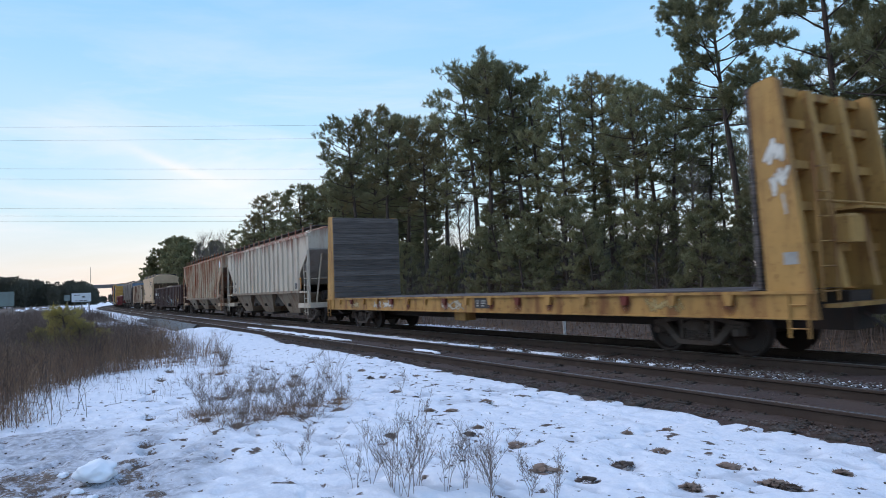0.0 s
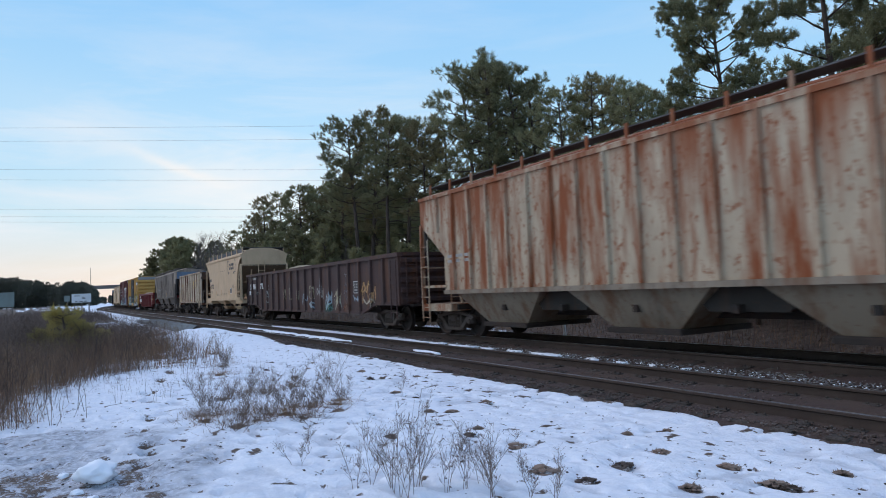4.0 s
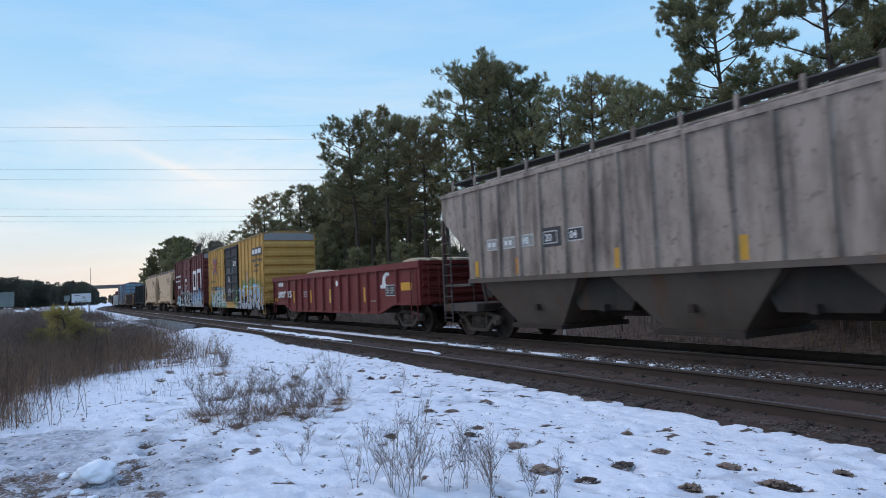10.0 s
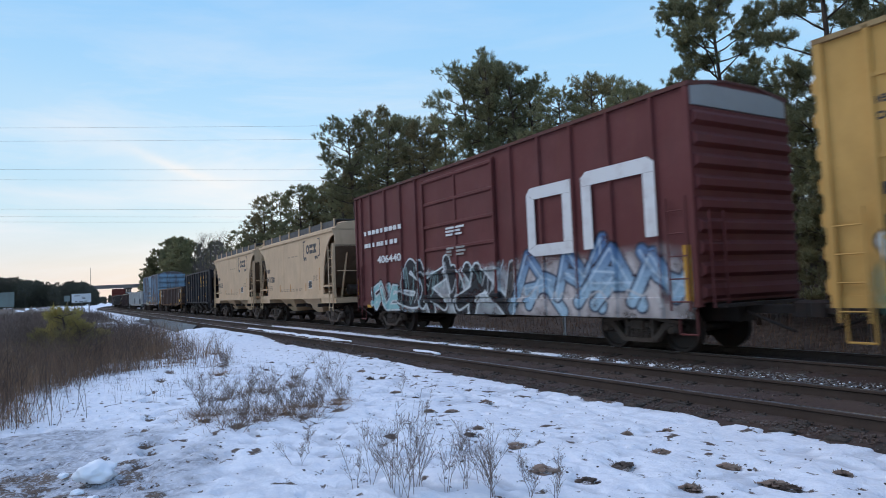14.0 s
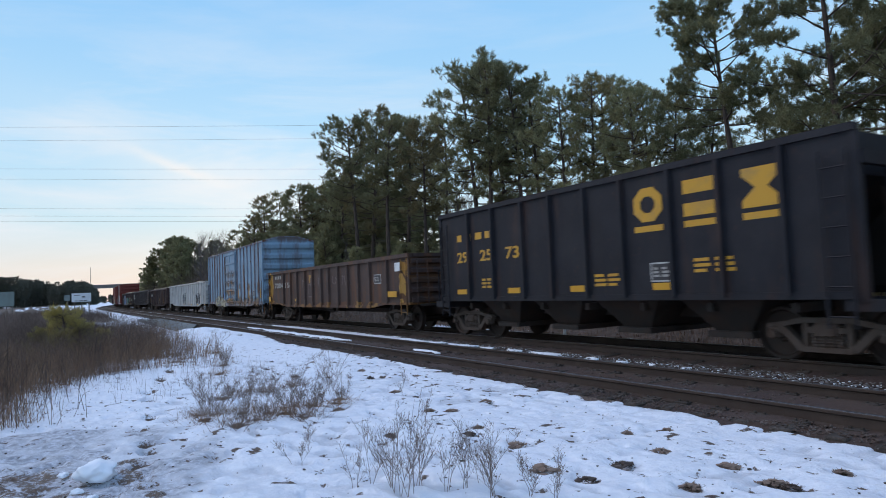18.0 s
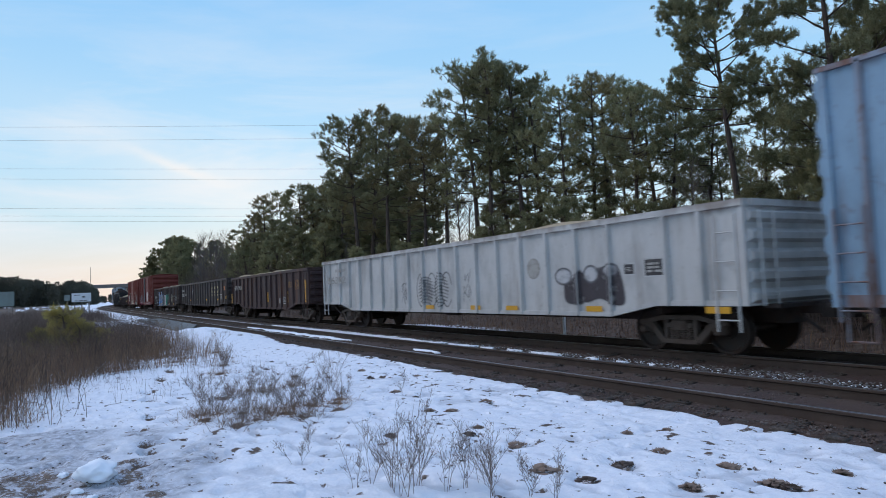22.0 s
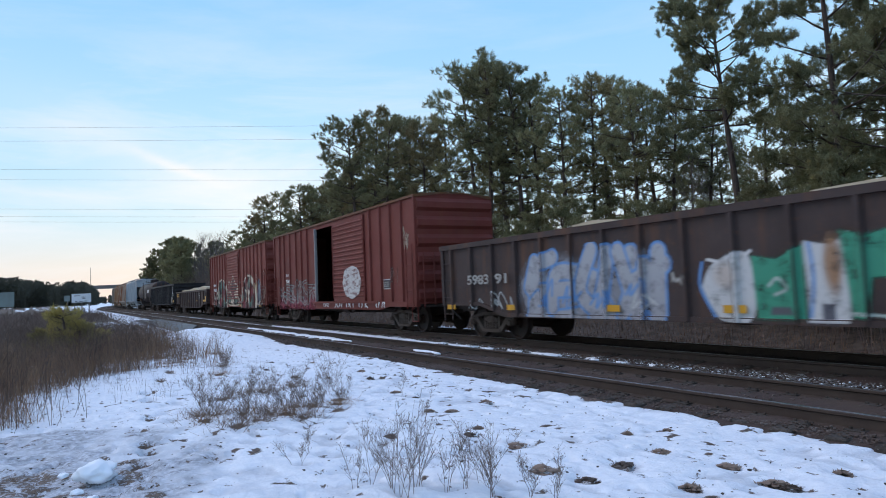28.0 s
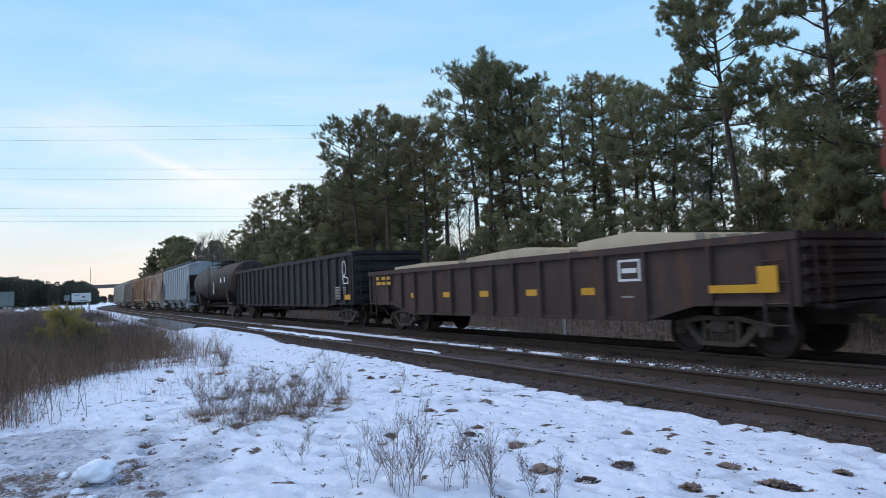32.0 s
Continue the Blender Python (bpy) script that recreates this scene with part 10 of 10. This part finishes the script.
for k, (x, y, t, n) in enumerate(((-4.93, 2.35, 0.80, 6), (-4.78, 2.43, 0.86, 6), (-4.89, 2.59, 0.78, 5), (-4.67, 2.73, 0.66, 3), (-4.63, 2.93, 0.55, 4), (-4.63, 3.10, 0.62, 5), (-4.35, 3.0, 0.60, 5), (-5.14, 2.29, 0.55, 2), (-5.14, 2.14, 0.45, 2), (-6.27, 2.0, 0.38, 2), (-4.2, 3.23, 0.40, 3), (-7.21, 3.97, 0.45, 2), (-9.2, 4.6, 0.5, 2), (-4.06, 3.33, 0.42, 3), (-6.7, 2.25, 0.3, 2), (-10.58, 4.0, 0.85, 6), (-10.4, 3.9, 0.7, 4))):
    weed(x, y, t, n, 500 + k)


def tuft(x, y, size, n, seed, mat, label, tall=0.075, name="grass_tuft", flat=0.6, mound=0.0):
    """A clump of dead blades, thrown flat or standing, on a low crumbly mound where mound is given."""
    rnd_ = np.random.default_rng(seed)
    z = float(ground_z(np.array(x), np.array(y))) - 0.05
    c = rnd_.normal(0, 1, (n, 3)) * [size * 0.42, size * 0.36, 0.0]
    if mound:
        c[:, 2] = mound * np.exp(-(c[:, 0] ** 2 + c[:, 1] ** 2) / (size * size * 0.35))
    v, f = blades(c, rnd_, 3, tall, 0.008 if not mound else 0.013, -0.35 if not mound else 0.15, flat)
    v[:, 2] = np.maximum(v[:, 2], -0.02)
    sheets = [(v, f)]
    if mound:
        for _ in range(16):
            shape, fc = stone_shapes[int(rnd_.integers(5))]
            a, k = rnd_.uniform(0, 6.28), size * rnd_.uniform(0.12, 0.30)
            px, py = rnd_.normal(0, size * 0.34, 2)
            sheets.append((shape * [k * 1.4, k, k * 0.45] @ np.array([[math.cos(a), math.sin(a), 0], [-math.sin(a), math.cos(a), 0], [0, 0, 1]]) + [px, py, mound * math.exp(-(px * px + py * py) / (size * size * 0.35))], fc))
    ob = part(name, raw_mesh(name, sheets), mat, at=pose(x, y, z))
    return tagged(ob, label, "grass tuft", "tufts in the snow", kind="stuff")


for k, (x, y) in enumerate(TUFTS):
    size = 0.17 if k == 8 else 0.085 + 0.055 * ((k * 7) % 5) / 4
    tuft(x, y, size, 70, 600 + k, M_LEAVES if k % 3 else M_CLOD, "flattened tuft of dead grass in a melted hollow", 0.034, flat=0.30, mound=0.06 if k == 8 else 0.035)
for k, (x, y) in enumerate(SHRUBS):
    tuft(x, y, 0.40, 90, 700 + k, M_LEAVES if k % 3 else M_STRAW, "brown tussock of dead grass", 0.22)
    weed(x + 0.1, y + 0.05, 0.50 if k % 4 else 0.68, 7, 760 + k, label="dry twiggy weed growing from a tussock")

for k, (x, y) in enumerate(LEAFY):
    tuft(x, y, 0.17, 60, 800 + k, M_LEAVES, "patch of wet dead leaves in the slush", 0.05, "leaf_litter")

# a lump of cleared snow, with smaller bits by it
for k, (x, y, s) in enumerate(((-6.97, 0.32, 0.20), (-6.55, 0.15, 0.06), (-7.3, 0.05, 0.05), (-6.3, 0.25, 0.05))):
    bm = bmesh.new()
    bmesh.ops.create_icosphere(bm, subdivisions=4, radius=1.0)
    for v in bm.verts:
        v.co *= 0.85 + 0.30 * noise.noise(v.co * 1.6 + Vector((k, 2, 3))) + 0.10 * noise.noise(v.co * 4.5)
        v.co = Vector((v.co.x * s * 1.1, v.co.y * s * 1.0, max(v.co.z, -0.5) * s * 0.62))
    for f in bm.faces:
        f.smooth = True
    me = bpy.data.meshes.new("snow_lump")
    bm.to_mesh(me)
    bm.free()
    tagged(part("snow_lump", me, M_SNOW, smooth=True, at=pose(x, y, GROUND + s * 0.35, 0, 0, 40 * k)), "rough white lump of packed snow", "snow", "lumps of snow")

# ---- the distance ----
far = []
rnd = np.random.default_rng(77)
right = Vector((0.5134, 0.8581, 0))


def far_woods(name, label, spots, mat, seed, size=0.9):
    rnd_ = np.random.default_rng(seed)
    pts, trunks = [], Geo()
    for x, y, tall in spots:
        trunks.rod((x, y, -0.5), (x, y, tall * 0.8), 0.18, 0.05, 4)
        n = int(110 * max(1, tall / 10))
        f = rnd_.random(n) ** 0.7
        a, rr_ = rnd_.uniform(0, 6.28, n), tall * 0.30 * np.sin(np.pi * np.clip(0.12 + 0.78 * f, 0, 1)) * np.sqrt(rnd_.random(n))
        pts.append(np.column_stack([x + rr_ * np.cos(a), y + rr_ * np.sin(a), tall * (0.02 + 0.98 * f)]))
    v, f = blades(np.concatenate(pts), rnd_, 9, size, size * 0.42, -0.2)
    return tagged(part(name, raw_mesh(name, [(v, f), (np.array([tuple(p) for p in trunks.v]), trunks.f)]), mat), label, "woods", kind="stuff")


spots = []
for k in range(190):
    w = float(rnd.uniform(-40, 21))
    base = (Vector((-390, 0, 0)) + right * w) * float(rnd.uniform(1.0, 1.14))
    tall = np.interp(w, (-40, -12, -2, 8, 15, 19, 21), (16.5, 15.0, 12.0, 12.6, 12.5, 10.0, 7.0)) * rnd.uniform(0.75, 1.05)
    spots.append((base.x, base.y, tall))
far_woods("far_woods", "dark pine woods across the field", spots, M_FARWOOD, 78, 0.75)
spots = [(rnd.uniform(-190, 40), rnd.uniform(54, 85), rnd.uniform(4.5, 6.6)) for _ in range(230)]
spots = [(x, y, tall + 0.034 * max(0.0, -x - 40)) for x, y, tall in spots]
far_woods("far_woods", "low dark woods behind the pines", spots, M_FARWOOD, 79, 0.6)
spots = [(rnd.uniform(-400, -250), rnd.uniform(48, 85), rnd.uniform(9, 13)) for _ in range(70)]
far_woods("far_woods", "dark woods along the far line", spots, M_FARWOOD, 80, 1.1)
spots = [(300 * math.cos(a) * rnd.uniform(0.9, 1.4), 300 * math.sin(a) * rnd.uniform(0.9, 1.4), rnd.uniform(9, 15)) for a in rnd.uniform(-2.9, 1.0, 160)]
far_woods("far_woods", "woods all round the open land", spots, M_FARWOOD, 81, 1.3)

spots = [(-535 - rnd.uniform(0, 30), rnd.uniform(14, 75), rnd.uniform(4.0, 6.5)) for _ in range(40)]
far_woods("far_woods", "low dark woods beyond the bridge", spots, M_FARWOOD, 82, 0.9)

# road bridge over the line
bridge = thing("road_bridge", "grey concrete road bridge over the railway", "bridge", at=Matrix.Translation((-484.5, 29.0, 0)) @ Matrix.Rotation(math.radians(59), 4, "Z"))
part("deck", Geo().box(-45, 70, -5, 5, 10.2, 11.6), M_CONCRETE, bridge, "dark deck girder")
for y in (-5.2, 5.0):
    part("parapet", Geo().box(-45, 70, y, y + 0.2, 11.6, 12.4), M_CONCRETE, bridge)
for x in (-22, 14, 48):
    for y in (-3.2, 0, 3.2):
        part("pier", Geo().block(x - 0.5, x + 0.5, y - 0.5, y + 0.5, -1, 9.4, 0.08), M_CONCRETE, bridge)
    part("pier_cap", Geo().box(x - 0.7, x + 0.7, -4.6, 4.6, 9.4, 10.2), M_CONCRETE, bridge)

# signs out in the field
M_SIGN = material("white_sign_face", (0.62, 0.64, 0.66), 0.5, 0, (((0.52, 0.53, 0.55), 1.2, (1, 1, 1), 0.45, 0.7, 0.5),))
M_SIGN_BLUE = material("blue_sign_edge", (0.16, 0.24, 0.36), 0.6)
M_SIGN_GREY = material("grey_green_board", (0.20, 0.24, 0.23), 0.8, 0, (((0.15, 0.17, 0.16), 0.8, (1, 1, 1), 0.45, 0.7, 0.6),))
M_POST = material("weathered_post", (0.22, 0.19, 0.17), 0.9)
turn = math.degrees(math.atan2(0.8581, 0.5134))
sign = thing("sign_board", "white sign board with faded print on posts", "sign", at=pose(-97.3, 2.85, 0, 0, 0, turn))
part("panel", Geo().box(-1.25, 1.25, -0.05, 0.05, 1.55, 2.68), M_SIGN, sign)
for k, (x, z, w, hh) in enumerate(((-0.9, 2.35, 0.8, 0.14), (-0.8, 1.62, 1.7, 0.14), (0.1, 2.0, 0.5, 0.30))):
    bars(sign, "print", x, z, w, hh, 1 if k < 2 else 2, M_INK, -0.052, k, 3)
for x in (-0.95, 0.0, 0.95):
    part("post", Geo().box(x - 0.05, x + 0.05, 0.055, 0.155, -0.4, 2.5), M_POST, sign)
board = thing("small_board", "small grey-blue board on a post", "sign", at=pose(-98.3, 1.27, 0, 0, 0, turn))
part("panel", Geo().box(-0.36, 0.36, -0.04, 0.04, 1.75, 2.5), M_SIGN_GREY, board)
part("post", Geo().box(-0.04, 0.04, 0.045, 0.12, -0.4, 2.5), M_POST, board)
shed = thing("grey_board", "large grey-green board standing in the field", "board", at=pose(-102.5, -5.9, 0, 0, 0, turn))
part("panel", Geo().box(-1.4, 1.4, -0.06, 0.06, 1.35, 3.25), M_SIGN_GREY, shed)
for x in (-1.1, 1.1):
    part("post", Geo().box(x - 0.06, x + 0.06, 0.065, 0.16, -0.4, 3.1), M_POST, shed)
for k, (x, y, hh) in enumerate(((-77.4, 1.03, 1.2), (-76.2, 1.5, 1.1), (-75.0, 1.95, 1.2), (-73.6, 2.4, 1.15))):
    tagged(part("fence_post", Geo().block(x - 0.06, x + 0.06, y - 0.06, y + 0.06, -0.4, hh - 0.2, 0.01), M_POST), "weathered wooden post in the weeds", "post", "posts in the field")
tagged(part("marker_post", Geo().block(-16.68, -16.59, 14.5, 14.58, -0.9, 0.36, 0.01), M_WHITE), "short white marker post beside the track", "post")
tagged(part("radio_mast", Geo().rod((-395, 16, 0), (-395, 16, 20), 0.25, 0.1, 5), M_POST), "thin mast above the far woods", "mast")

# power lines across the sky, hung from pylons out of view
ahead = Vector((-0.8581, 0.5134, 0))
for k, (z0, slope, d) in enumerate(((51.7, -0.0075, 180), (47.9, -0.0075, 180), (39.9, -0.0092, 180), (37.0, -0.0095, 180), (28.7, -0.0092, 180), (26.6, -0.0092, 180), (25.1, -0.0090, 180))):
    pts = []
    for i in range(41):
        w = -300 + 600 * i / 40
        sag = 2.6 * (w / 300) ** 2 - 0.6
        p = ahead * d + right * w
        pts.append((p.x, p.y, z0 + slope * 4.1 * (w + 123) + sag))
    tagged(part("power_line", limb(pts, [0.028] * 41, 4), M_STEEL), "thin dark overhead power line", "cable", "power lines")


# ---- what moves: the train rolls past, its wheels turning ----
SPEED, GAIN = 11.9745, 0.0057


def run(t):
    """How far the train has gone by t seconds, from where it is at 16 s."""
    d = t - 16.0
    return SPEED * d + 0.5 * GAIN * d * d


def motions():
    for ob, u in TRAIN:
        rows = []
        for t in range(0, 33):
            x, y, h = along(u + run(t))
            rows.append((t, pose(x, y, 0, 0, 0, math.degrees(h))))
        walk(ob, rows)
    for k in (-1, 1):
        first = WHEELSETS[k][0]
        walk(first, [(n / 30, pose(k * WB / 2, 0, R_WHEEL, 0, math.degrees(run(n / 30) / R_WHEEL), 0)) for n in range(0, 961)])
        for w in WHEELSETS[k][1:]:
            w.rotation_mode = "QUATERNION"
            keys = w.animation_data_create()
            keys.action = first.animation_data.action
            keys.action_slot = first.animation_data.action_slot


motions()
